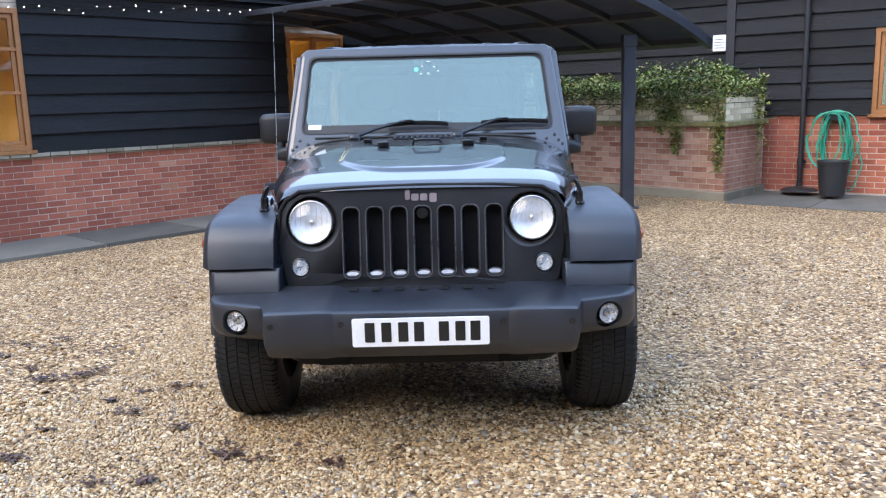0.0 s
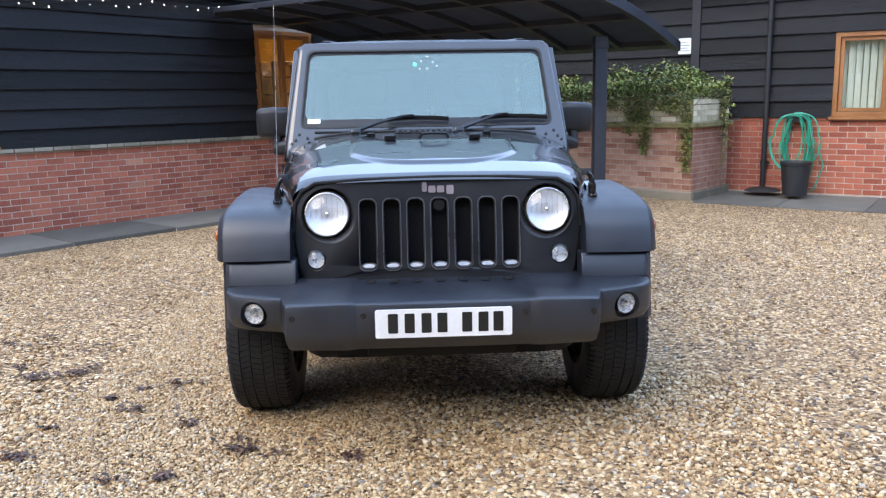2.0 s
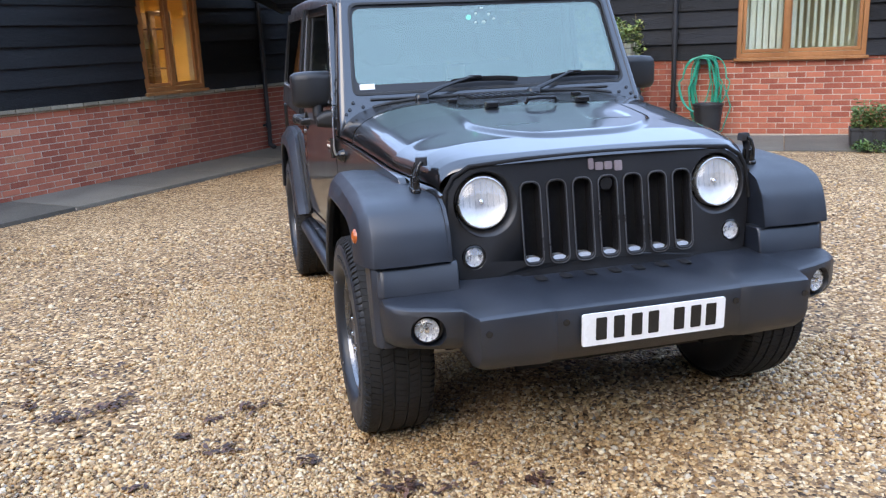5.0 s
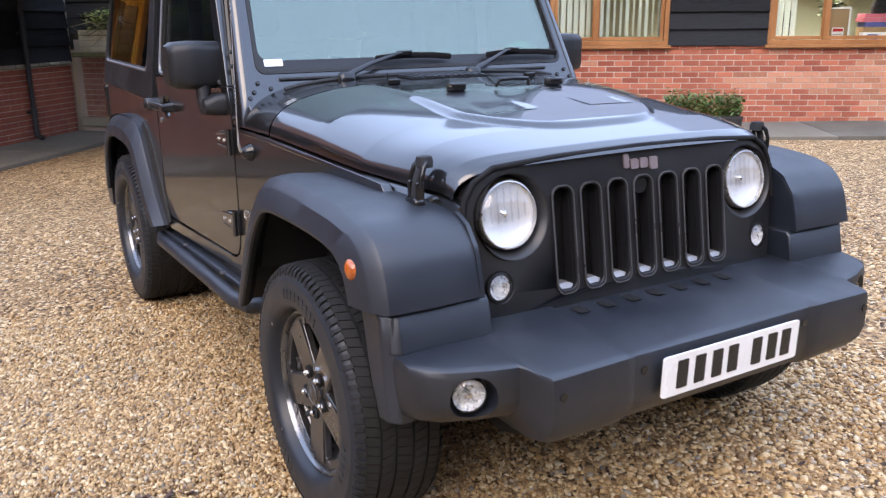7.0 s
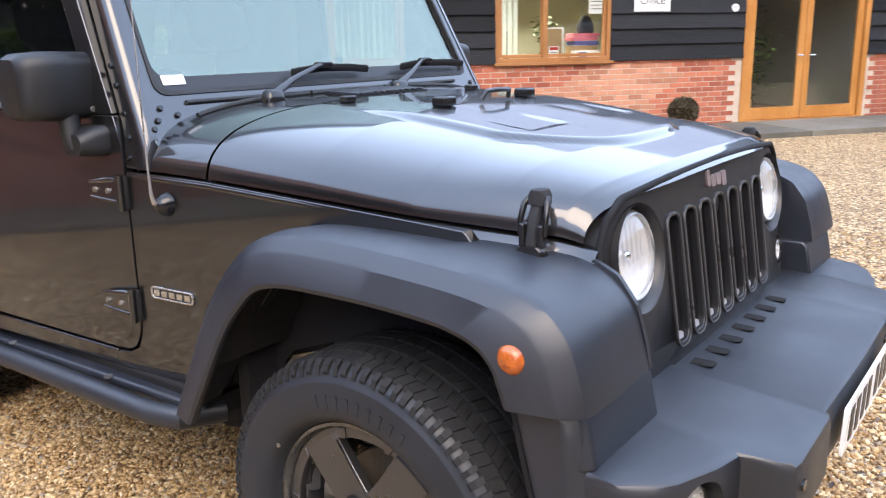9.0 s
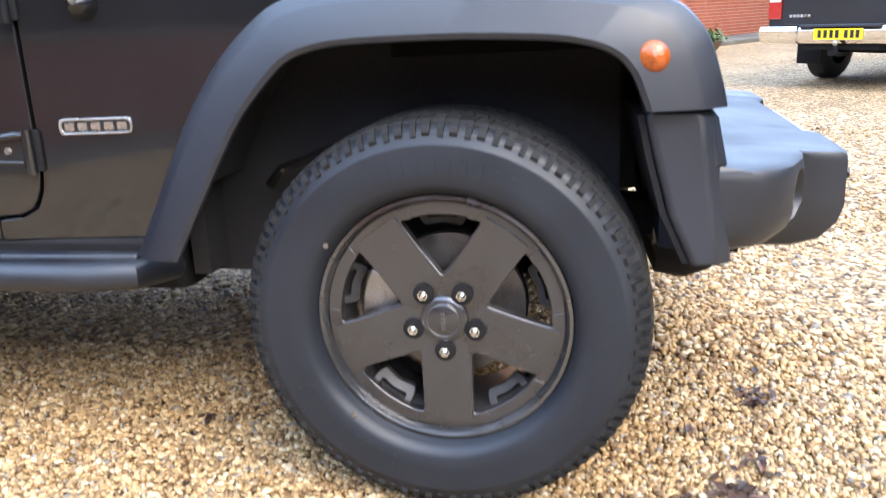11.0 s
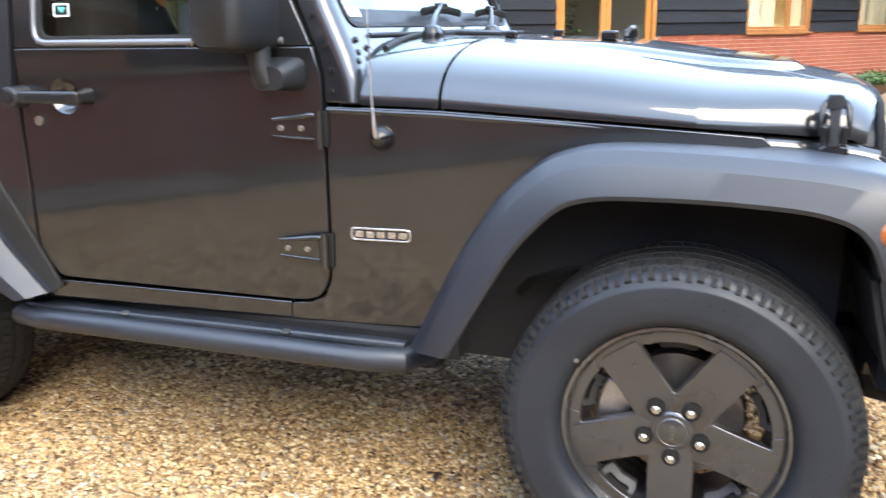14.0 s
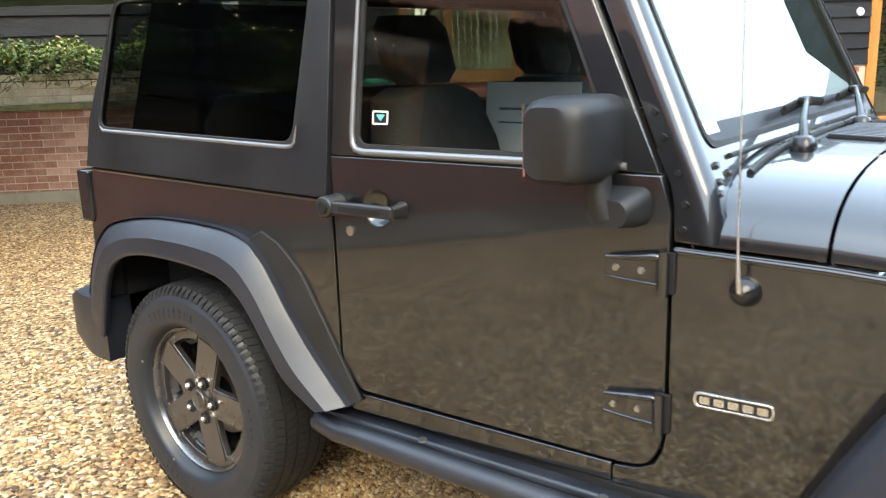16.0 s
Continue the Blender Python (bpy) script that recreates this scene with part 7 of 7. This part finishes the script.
part("hose_bracket", boxes((-0.28, -0.02, 0.01, 0.12, 1.02, 1.06), (-0.28, -0.02, 0.11, 0.125, 1.02, 1.11), f=RIGHT), TRIM_BLACK, hose, bevel=0.005)
rg = np.random.default_rng(21)
for k in range(11):
    w, low = rg.uniform(0.09, 0.23), rg.uniform(0.16, 0.50)
    if k > 8:
        w = rg.uniform(0.32, 0.40)
    cs, lean = -0.15 + rg.uniform(-0.06, 0.06), rg.uniform(-0.06, 0.06)
    d0 = 0.05 + 0.014 * k
    pts = []
    for t in np.linspace(0, 2 * math.pi, 40):
        up = 0.5 + 0.5 * math.cos(t)
        side = math.copysign(abs(math.sin(t)) ** 0.7, math.pi - t) * w * (0.85 if up < 0.5 else 0.72)
        z = low + (1.11 + rg.uniform(-0.002, 0.002) - low + 0.012 * (k % 4)) * up**0.8
        pts.append(RIGHT(cs + side + lean * (1 - up), d0 + 0.02 * math.sin(3 * t + k), z))
    part("hose_loop", tube(pts, 0.0095, 7), HOSE, hose, smooth=50)
part("hose_end", tube([RIGHT(0.12, 0.10, 0.75), RIGHT(0.22, 0.12, 0.45), RIGHT(0.12, 0.16, 0.12), RIGHT(-0.05, 0.22, 0.095)], 0.0095, 7), HOSE, hose, smooth=50)
part("hose_nozzle", tube([RIGHT(-0.46, 0.08, 0.62), RIGHT(-0.47, 0.08, 0.55)], [0.012, 0.016], 8), AMBER, hose, smooth=40)
pot_at = Vector((4.98, 6.80, 0.085))
pot = tagged(part("tall_pot", revolve([(0.0, 0.0), (0.135, 0.0), (0.150, 0.01), (0.185, 0.40), (0.195, 0.405), (0.198, 0.44), (0.186, 0.445), (0.172, 0.40), (0.0, 0.38)], lambda h, u, v: pot_at + Vector((u, v, h)), 36), POT, smooth=35), "tall black plastic pot standing on the paving", "pot")

# ---- plants ----
rng = np.random.default_rng(33)


def along_planter(n, u0, u1, spread, z0, z1):
    u = rng.uniform(u0, u1, n)
    d = rng.uniform(-spread, 0.05, n)
    z = rng.uniform(z0, z1, n)
    base = np.array([list(FRONT(a, b, 0)) for a, b in zip(u, d)])
    base[:, 2] = z
    return u, base


ivy = thing("ivy_planting", "trailing ivy and weeds overgrowing the raised planter", "ivy")
u, p = along_planter(15000, 0.2, FRONT.length + 0.05, 0.9, 1.31, 1.36)
hgt = np.array([0.10 + 0.20 * (0.5 + 0.5 * noise.noise((a * 1.3, q[0] * 1.1, 2.0))) + 0.34 * max(0.0, noise.noise((a * 2.3, q[1] * 1.9, 7.0))) + 0.16 * math.exp(-((a - 4.95) / 0.22) ** 2) for a, q in zip(u, p)])
p[:, 2] += hgt * rng.uniform(0, 1, len(u)) ** 0.7 * 1.25
leaves(p, 0.026, LEAF, "leaf_cover", ivy, rng, 0.8)["kind"] = "stuff"
drape = []
for s0, length, k in ((3.2, 0.14, 60), (3.9, 0.26, 170), (4.35, 0.50, 420), (4.60, 0.78, 560), (4.95, 0.24, 120), (5.22, 1.0, 460), (5.30, 0.8, 260), (2.6, 0.14, 60), (1.8, 0.16, 70), (1.1, 0.14, 60), (4.1, 0.20, 110), (4.5, 0.34, 240), (4.8, 0.20, 110), (5.05, 0.22, 120), (3.55, 0.14, 60), (2.9, 0.16, 70), (2.2, 0.14, 60), (1.45, 0.14, 60)):
    t = rng.uniform(0, 1, k)
    for q in t:
        v = FRONT(min(s0 + rng.normal(0, 0.09) * (1 - 0.6 * q), FRONT.length), 0.03 + abs(rng.normal(0, 0.035)), 1.40 - q * length)
        drape.append(list(v))
for k in range(500):
    q = rng.uniform(0, 1)
    v = END(0.85 + rng.normal(0, 0.06), 0.05 + abs(rng.normal(0, 0.05)), 1.65 - 1.35 * q * rng.uniform(0.4, 1))
    drape.append(list(v))
leaves(np.array(drape), 0.024, LEAF, "hanging_leaves", ivy, rng, 0.9)["kind"] = "stuff"
for s0, length in ((4.35, 0.55), (4.62, 0.75), (5.22, 1.0), (5.28, 0.85), (3.9, 0.3)):
    pts = [FRONT(min(s0 + 0.03 * math.sin(5 * i + s0), FRONT.length - 0.01), 0.045, 1.40 - length * i / 8) for i in range(9)]
    part("vine_stem", tube(pts, 0.004, 5), STEM, ivy)
pts = [END(0.86 + 0.03 * math.sin(4 * i), 0.05, 0.12 + 1.6 * i / 9) for i in range(10)]
part("vine_stem", tube(pts, 0.005, 5), STEM, ivy)
blades = []
for k in range(70):
    b = FRONT(rng.uniform(0.6, 2.6), -rng.uniform(0.05, 0.5), 1.32)
    for j in range(9):
        blades.append([b.x + 0.02 * j * rng.normal(0, 1) * 0.5, b.y + rng.normal(0, 0.02), b.z + 0.028 * j])
leaves(np.array(blades), 0.05, SHRUB, "tall_weeds", ivy, rng, 1.2)["kind"] = "stuff"

twigs = bmesh.new()
for k in range(150):
    b = FRONT(rng.uniform(0.3, FRONT.length), 0.02 + rng.uniform(-0.10, 0.06), 1.33 + rng.uniform(0, 0.12))
    q = [b + Vector((rng.normal(0, 0.05) * i, rng.normal(0, 0.05) * i, (0.05 - 0.035 * i) * i + rng.normal(0, 0.02))) for i in range(4)]
    for a, c in zip(q, q[1:]):
        side = Vector((0.004, 0.004, 0.0))
        vs = [twigs.verts.new(p) for p in (a - side, a + side, c + side, c - side, a + Vector((0, 0, 0.007)), c + Vector((0, 0, 0.007)))]
        for f in ((0, 1, 2, 3), (0, 4, 5, 3), (1, 4, 5, 2)):
            twigs.faces.new([vs[i] for i in f])
part("dry_twigs", twigs, STEM, ivy)["kind"] = "stuff"

# trough of shrubs on the paving
trough = thing("planter_trough", "low black trough planted with small green shrubs", "planter")
part("trough", plate([(1.64, 0.060), (2.52, 0.060), (2.54, 0.30), (1.62, 0.30)], [], 0.30, lambda s, z, d: RIGHT(s, 1.42 - d, z)), POT, trough, bevel=0.015)
for k in range(7):
    part("trough_slat", boxes((1.64 + 0.125 * k, 1.73 + 0.125 * k, 1.418, 1.432, 0.075, 0.295), f=RIGHT), POT, trough, bevel=0.004)
part("trough_band", boxes((1.62, 2.54, 1.416, 1.436, 0.27, 0.305), f=RIGHT), POT, trough, bevel=0.004)
pts = np.array([list(RIGHT(rng.uniform(1.64, 2.54), rng.uniform(1.13, 1.44), 0.30 + 0.42 * rng.uniform(0, 1) * (0.55 + 0.45 * noise.noise((k * 0.7, 1, 1))))) for k in range(2600)])
leaves(pts, 0.024, SHRUB, "shrub_foliage", trough, rng, 0.9)["kind"] = "stuff"
for k in range(14):
    b = RIGHT(1.67 + 0.062 * k, 1.27, 0.29)
    part("shrub_stem", tube([b, b + Vector((0.02, 0.0, 0.12)), b + Vector((rng.normal(0, 0.03), 0.02, 0.24))], 0.004, 5), STEM, trough)

low = np.array([list(RIGHT(rng.choice((1.78, 2.05, 2.38)) + rng.normal(0, 0.07), 1.53 + rng.normal(0, 0.05), 0.05 + 0.13 * rng.uniform(0, 1))) for k in range(700)])
leaves(low, 0.022, SHRUB, "low_weeds", trough, rng, 0.9)["kind"] = "stuff"

# clipped ball in a low pot
ball = thing("clipped_ball_plant", "round clipped brown-green bush in a low pot", "plant", at=tuple(RIGHT(5.62, 0.78, 0.105)))
part("pot", revolve([(0.0, 0.0), (0.17, 0.0), (0.24, 0.12), (0.225, 0.12), (0.15, 0.08), (0.0, 0.08)], lambda h, u, v: Vector((u, v, h)), 28), CARD, ball, smooth=40)
d = rng.normal(0, 1, (3200, 3))
d = d / np.linalg.norm(d, axis=1)[:, None] * (0.235 * rng.uniform(0.86, 1.06, (3200, 1))) * (0.88, 0.88, 0.82) + (0, 0, 0.28)
leaves(d, 0.018, BALL, "ball_foliage", ball, rng, 1.2)["kind"] = "stuff"
part("ball_core", revolve([(0.0, 0.10), (0.12, 0.14), (0.17, 0.2), (0.175, 0.3), (0.12, 0.40), (0.0, 0.44)], lambda h, u, v: Vector((u, v, h)), 20), SOIL, ball, smooth=60)

# half log hollowed out as a planter by the far windows
bowl = thing("log_planter", "halved log planter with low green plants", "planter", at=(13.0, -1.95, 0.035))
bowl.rotation_euler = Euler((0, 0, radians(-33)))
hull = [(-0.42, 0.20, 0.0), (-0.40, 0.215, 0.0), (-0.1, 0.21, 0.0), (0.2, 0.19, 0.03), (0.36, 0.14, 0.09), (0.48, 0.06, 0.20)]
part("log", loft([[Vector((x, r * math.cos(a), 0.235 + 0.0 + (0.235 - lift) * math.sin(a))) for a in np.linspace(math.pi, 2 * math.pi, 13)] for x, r, lift in hull]), DARKWOOD, bowl, "rough dark bark hull", smooth=50)
part("cut_end", loft([[Vector((x, 0.19 * math.cos(a), 0.235 + 0.215 * math.sin(a) * (1.0 if math.sin(a) < 0 else 0.35))) for a in np.linspace(0, 2 * math.pi, 24, endpoint=False)] for x in (-0.435, -0.415)]), STEM, bowl, "pale weathered sawn end")
part("earth", boxes((-0.40, 0.36, -0.15, 0.15, 0.20, 0.236)), SOIL, bowl)
q = rng.normal(0, 1, (1700, 3)) * (0.20, 0.09, 0.055) + (-0.02, 0, 0.30)
leaves(q, 0.035, SHRUB, "log_foliage", bowl, rng, 0.9)["kind"] = "stuff"


# ---- parked pickup seen from behind ----
def pickup(at, yaw):
    t = thing("pickup_truck", "dark grey pickup truck with chrome rear bumper", "pickup")
    t.matrix_basis = Matrix.Translation(at) @ Matrix.Rotation(radians(yaw), 4, "Z")
    # local: rear at y = 0, nose towards +y
    def ring(y, w, z0, z1, r=0.05, taper=0.0):
        return [Vector((x, y, z)) for x, z in rounded([(-w, z0), (w, z0), (w - taper, z1), (-w + taper, z1)], r, 3)]
    part("bed", loft([ring(0.02, 0.88, 0.62, 1.20), ring(0.06, 0.905, 0.58, 1.22), ring(1.7, 0.92, 0.55, 1.24), ring(1.75, 0.92, 0.55, 1.24)]), TRUCK, t, smooth=35)
    part("cab", loft([ring(1.76, 0.92, 0.5, 1.76, 0.12, 0.14), ring(1.9, 0.92, 0.45, 1.80, 0.12, 0.14), ring(3.2, 0.92, 0.45, 1.80, 0.12, 0.14), ring(3.9, 0.92, 0.45, 1.22, 0.1, 0.06), ring(5.0, 0.88, 0.5, 1.08, 0.1, 0.06)]), TRUCK, t, smooth=35)
    cano = part("canopy", loft([ring(0.14, 0.84, 1.215, 1.74, 0.1, 0.12), ring(0.05, 0.88, 1.21, 1.25, 0.02, 0.0)][::-1] + [ring(1.74, 0.90, 1.23, 1.80, 0.1, 0.14)]), TRUCK, t, smooth=35)
    part("canopy_window", plate(rounded([(-0.68, 1.30), (0.68, 1.30), (0.62, 1.66), (-0.62, 1.66)], 0.06), [], 0.01, lambda x, z, d: Vector((x, 0.03 + 0.2 * (z - 1.25) + d, z))), GLOSS_BLACK, cano, "dark rear glass")
    gate = part("tailgate", plate(rounded([(-0.70, 0.66), (0.70, 0.66), (0.70, 1.19), (-0.70, 1.19)], 0.03), [], 0.03, lambda x, z, d: Vector((x, -0.012 + d, z))), TRUCK, t, bevel=0.008)
    part("tailgate_handle", plate(round_rect(-0.13, 0.13, 0.98, 1.06, 0.015), [], 0.01, lambda x, z, d: Vector((x, -0.022 + d, z))), GLOSS_BLACK, gate, bevel=0.003)
    for k in range(6):
        x = -0.62 + 0.042 * k
        part("badge_bar", plate(round_rect(x, x + 0.03, 0.735, 0.765, 0.004), [], 0.004, lambda u, z, d: Vector((u, -0.016 + d, z))), BADGE, gate)
    for sg in (-1, 1):
        lamp = part("tail_lamp", boxes((sg * 0.73, sg * 0.885, -0.005, 0.06, 0.72, 1.18)), RED_LENS, t, "red and clear tail lamp", bevel=0.012)
        part("reverse_lens", boxes((sg * 0.74, sg * 0.87, -0.009, 0.0, 0.90, 1.0)), STICKER, lamp, bevel=0.003)
    bump = part("rear_bumper", loft([[Vector((x, y, z)) for y, z in ((0.02, 0.47), (yo, 0.47), (yo - 0.03, 0.52), (yo - 0.03, 0.60), (yo, 0.645), (0.02, 0.645))] for x, yo in ((-0.93, 0.05), (-0.90, -0.10), (-0.45, -0.14), (-0.44, -0.11), (0.44, -0.11), (0.45, -0.14), (0.90, -0.10), (0.93, 0.05))]), CHROME, t, smooth=32)
    part("bumper_step", boxes((-0.43, 0.43, -0.15, 0.02, 0.635, 0.66)), PLASTIC, bump, bevel=0.006)
    part("lower_bar", boxes((-0.40, 0.40, -0.06, 0.05, 0.40, 0.47)), BLACK, bump, bevel=0.01)
    np_ = part("number_plate", boxes((-0.26, 0.26, -0.150, -0.145, 0.51, 0.621)), YELLOW_PLATE, t, "yellow number plate with dark bars")
    for x in (-0.193, -0.130, -0.066, -0.006, 0.088, 0.150, 0.207):
        part("plate_bar", plate(round_rect(x - 0.018, x + 0.018, 0.528, 0.605, 0.004), [], 0.002, lambda u, z, d: Vector((u, -0.1525 + d, z))), PLATE_BLACK, np_)
    part("tow_bar", tube([(0.0, 0.1, 0.36), (0.0, -0.10, 0.36), (0.0, -0.17, 0.38), (0.0, -0.18, 0.45)], 0.022, 10), BLACK, t, smooth=40)
    part("tow_ball", revolve([(0.0, 0.03), (0.02, 0.022), (0.027, 0.0), (0.015, -0.025)], lambda h, u, v: Vector((u, -0.18 + v, 0.475 + h)), 14), STEEL, t, smooth=60)
    part("tow_socket", boxes((-0.12, -0.03, -0.10, -0.04, 0.34, 0.40)), BLACK, t, bevel=0.01)
    part("chassis", boxes((-0.5, 0.5, 0.3, 4.6, 0.40, 0.55)), BLACK, t)
    part("axle", cyl((-0.7, 1.12, 0.37), (0.7, 1.12, 0.37), 0.06, n=12), BLACK, t, smooth=40)
    part("spare_wheel", revolve([(0.12, 0.0), (0.35, 0.02), (0.37, 0.10), (0.35, 0.18), (0.12, 0.2)], lambda h, u, v: Vector((0.1 + u, 0.68 + v, 0.33 + h)), 28), BLACK, t, smooth=40)
    for sg in (-1, 1):
        for y in (1.12, 4.3):
            w = part("wheel", revolve([(0.0, 0.04), (0.20, 0.06), (0.235, 0.10), (0.26, 0.12), (0.33, 0.12), (0.365, 0.09), (0.37, 0.0), (0.365, -0.09), (0.33, -0.12), (0.2, -0.12)], lambda h, u, v: Vector((sg * (0.76 + h), y + u, 0.37 + v)), 32), RUBBER, t, smooth=45)
            part("rim", cyl((sg * 0.82, y, 0.37), (sg * 0.87, y, 0.37), 0.21, 0.19, 24), RIM, w, smooth=30)
        part("mud_flap", boxes((sg * 0.60, sg * 0.90, 0.66, 0.675, 0.20, 0.62)), BLACK, t)


pickup((7.10, -2.70, 0.0), -132)


# ---- loose pebbles and dead leaves on the gravel bed ----
def pebbles(name, n, region, size, rise, seed, label):
    rg = np.random.default_rng(seed)
    p = region(rg, n)
    phi = (1 + 5**0.5) / 2
    ico = np.array([(-1, phi, 0), (1, phi, 0), (-1, -phi, 0), (1, -phi, 0), (0, -1, phi), (0, 1, phi), (0, -1, -phi), (0, 1, -phi), (phi, 0, -1), (phi, 0, 1), (-phi, 0, -1), (-phi, 0, 1)])
    ico /= np.linalg.norm(ico[0])
    tri = np.array([(0, 11, 5), (0, 5, 1), (0, 1, 7), (0, 7, 10), (0, 10, 11), (1, 5, 9), (5, 11, 4), (11, 10, 2), (10, 7, 6), (7, 1, 8), (3, 9, 4), (3, 4, 2), (3, 2, 6), (3, 6, 8), (3, 8, 9), (4, 9, 5), (2, 4, 11), (6, 2, 10), (8, 6, 7), (9, 8, 1)])
    n = len(p)
    s = size * rg.lognormal(0, 0.32, (n, 1)).clip(0.5, 1.9)
    shape = np.stack([rg.uniform(0.8, 1.3, n), rg.uniform(0.65, 1.0, n), rg.uniform(0.42, 0.75, n)], 1) * s
    a, b, c = rg.uniform(0, 2 * math.pi, n), rg.normal(0, 0.35, n), rg.normal(0, 0.35, n)
    v = ico[None] * shape[:, None] * rg.uniform(0.82, 1.15, (n, 12, 1))
    x, y, z = v[..., 0], v[..., 1], v[..., 2]
    y, z = y * np.cos(b)[:, None] - z * np.sin(b)[:, None], y * np.sin(b)[:, None] + z * np.cos(b)[:, None]
    x, z = x * np.cos(c)[:, None] - z * np.sin(c)[:, None], x * np.sin(c)[:, None] + z * np.cos(c)[:, None]
    x, y = x * np.cos(a)[:, None] - y * np.sin(a)[:, None], x * np.sin(a)[:, None] + y * np.cos(a)[:, None]
    h = ground_height(p[:, 0], p[:, 1]) + rise + rg.uniform(-0.4, 0.35, n) * size
    co = np.stack([x + p[:, :1], y + p[:, 1:2], z + h[:, None]], -1).reshape(-1, 3)
    faces = (tri[None] + 12 * np.arange(n)[:, None, None]).reshape(-1, 3)
    me = bpy.data.meshes.new(name)
    me.vertices.add(len(co))
    me.vertices.foreach_set("co", co.astype(np.float32).ravel())
    me.loops.add(faces.size)
    me.loops.foreach_set("vertex_index", faces.astype(np.int32).ravel())
    me.polygons.add(len(faces))
    me.polygons.foreach_set("loop_start", np.arange(0, faces.size, 3, dtype=np.int32))
    me.update(calc_edges=True)
    me.validate()
    me.shade_smooth()
    me.materials.append(PEBBLE)
    return tagged(new(name, me), label, "gravel", kind="stuff")


def ring_area(x0, x1, y0, y1, keep):
    def region(rg, n):
        p = np.stack([rg.uniform(x0, x1, n), rg.uniform(y0, y1, n)], 1)
        return p[keep(p[:, 0], p[:, 1])]
    return region


pebbles("pebbles_near", 76000, ring_area(-1.75, -0.15, -1.1, 2.3, lambda x, y: np.ones_like(x, bool)), 0.0068, 0.003, 41, "loose golden and grey pebbles beside the car")
pebbles("pebbles_front", 44000, ring_area(-2.3, 1.6, -2.6, 0.2, lambda x, y: (x < -1.75) | (x > -0.15) | (y < -1.1)), 0.0095, 0.002, 42, "loose golden pebbles spread before the car")
pebbles("pebbles_far", 25000, ring_area(-4.2, 4.5, -2.4, 4.5, lambda x, y: ((x < -2.3) | (x > 1.6) | (y > 0.2)) & ~((x > -1.75) & (x < -0.15) & (y < 2.3))), 0.011, 0.002, 43, "loose golden pebbles over the yard")


def dead_leaves():
    rg = np.random.default_rng(51)
    pts = []
    for x, y, r, k in ((-1.95, 0.95, 0.12, 40), (-0.85, -0.535, 0.09, 22), (-0.84, -0.44, 0.07, 8), (1.5, 1.2, 0.07, 14), (2.3, 0.4, 0.08, 20), (-0.62, 0.66, 0.03, 8), (-0.35, -0.63, 0.05, 12), (-2.6, 1.17, 0.12, 56), (-2.36, 1.24, 0.05, 32), (-2.59, 0.92, 0.05, 40), (-2.26, 0.64, 0.04, 32), (-2.1, 0.46, 0.1, 96), (-1.92, 0.51, 0.07, 80), (-1.86, 0.59, 0.06, 32), (-1.46, 0.23, 0.06, 24), (-1.3, 0.29, 0.07, 56), (-1.59, 0.09, 0.03, 40), (-1.43, -0.06, 0.07, 64), (-1.13, -0.26, 0.05, 32), (-1.74, -0.26, 0.03, 24), (-1.72, -0.56, 0.05, 40), (-0.82, -0.57, 0.06, 64), (-1.08, -0.79, 0.03, 48), (-0.69, -0.63, 0.05, 20), (-1.09, -0.8, 0.04, 56), (-1.3, -0.8, 0.07, 40), (-0.38, -0.67, 0.05, 40), (-1.76, -0.56, 0.07, 48)):
        q = rg.normal(0, 0.6, (int(k * 0.7), 2)) * (r * 0.95, r * 0.65) + (x, y)
        pts.append(q)
    n = 160
    pts.append(np.stack([rg.uniform(3.6, 6.0, n), np.zeros(n)], 1))
    s = pts[-1][:, 0] - 4.4
    edge = np.array([list(RIGHT(a, 1.53 + abs(rg.normal(0, 0.3)), 0))[:2] for a in s])
    pts[-1] = edge
    wall_edge = np.array([list(LEFT(rg.uniform(-1, 7.5), 1.08 + abs(rg.normal(0, 0.12)), 0))[:2] for _ in range(220)])
    pts.append(wall_edge)
    sprinkle = np.stack([rg.uniform(-4, 4, 260), rg.uniform(-2.2, 5, 260)], 1)
    pts.append(sprinkle)
    p = np.concatenate(pts)
    z = ground_height(p[:, 0], p[:, 1]) + rg.uniform(0.010, 0.024, len(p))
    ob = leaves(np.concatenate([p, z[:, None]], 1), 0.017, DEAD_LEAF, "fallen_leaves", None, rg, 0.35)
    return tagged(ob, "wet brown fallen leaves in small clumps on gravel", "leaves", kind="stuff")


dead_leaves()


# ---- bricks, stones ----
brick_course(LEFT, -12, 8.0, L_BASE, L_TOP, L_HOLES, wall_west, (0.9, 5.6), BRICK, 1)
coping(LEFT, -3.0, 8.0, L_TOP + 0.004, [], wall_west, CAP, -0.015)
brick_course(RIGHT, -1.1, 22, R_BASE, R_TOP, R_HOLES, wall_north, (-0.6, 6.9), BRICK, 2)
coping(RIGHT, -0.9, 18, R_TOP - 0.012, [(7.0, 9.5, 0, 3)], wall_north, BRICK, -0.060)
brick_course(FRONT, 0.1, FRONT.length, 0.10, 0.985, [], planter, (2.6, 5.4), OLD_BRICK, 3)
brick_course(END, 0.0, END.length, 0.10, 0.985, [], planter, (-1, -1), OLD_BRICK, 4)
brick_course(FRONT, 0.1, FRONT.length, 1.06, 1.36, [], planter, (3.0, 5.4), OLD_STONE, 5)
brick_course(END, 0.0, END.length, 1.06, 1.36, [], planter, (0, 1.2), OLD_STONE, 6)
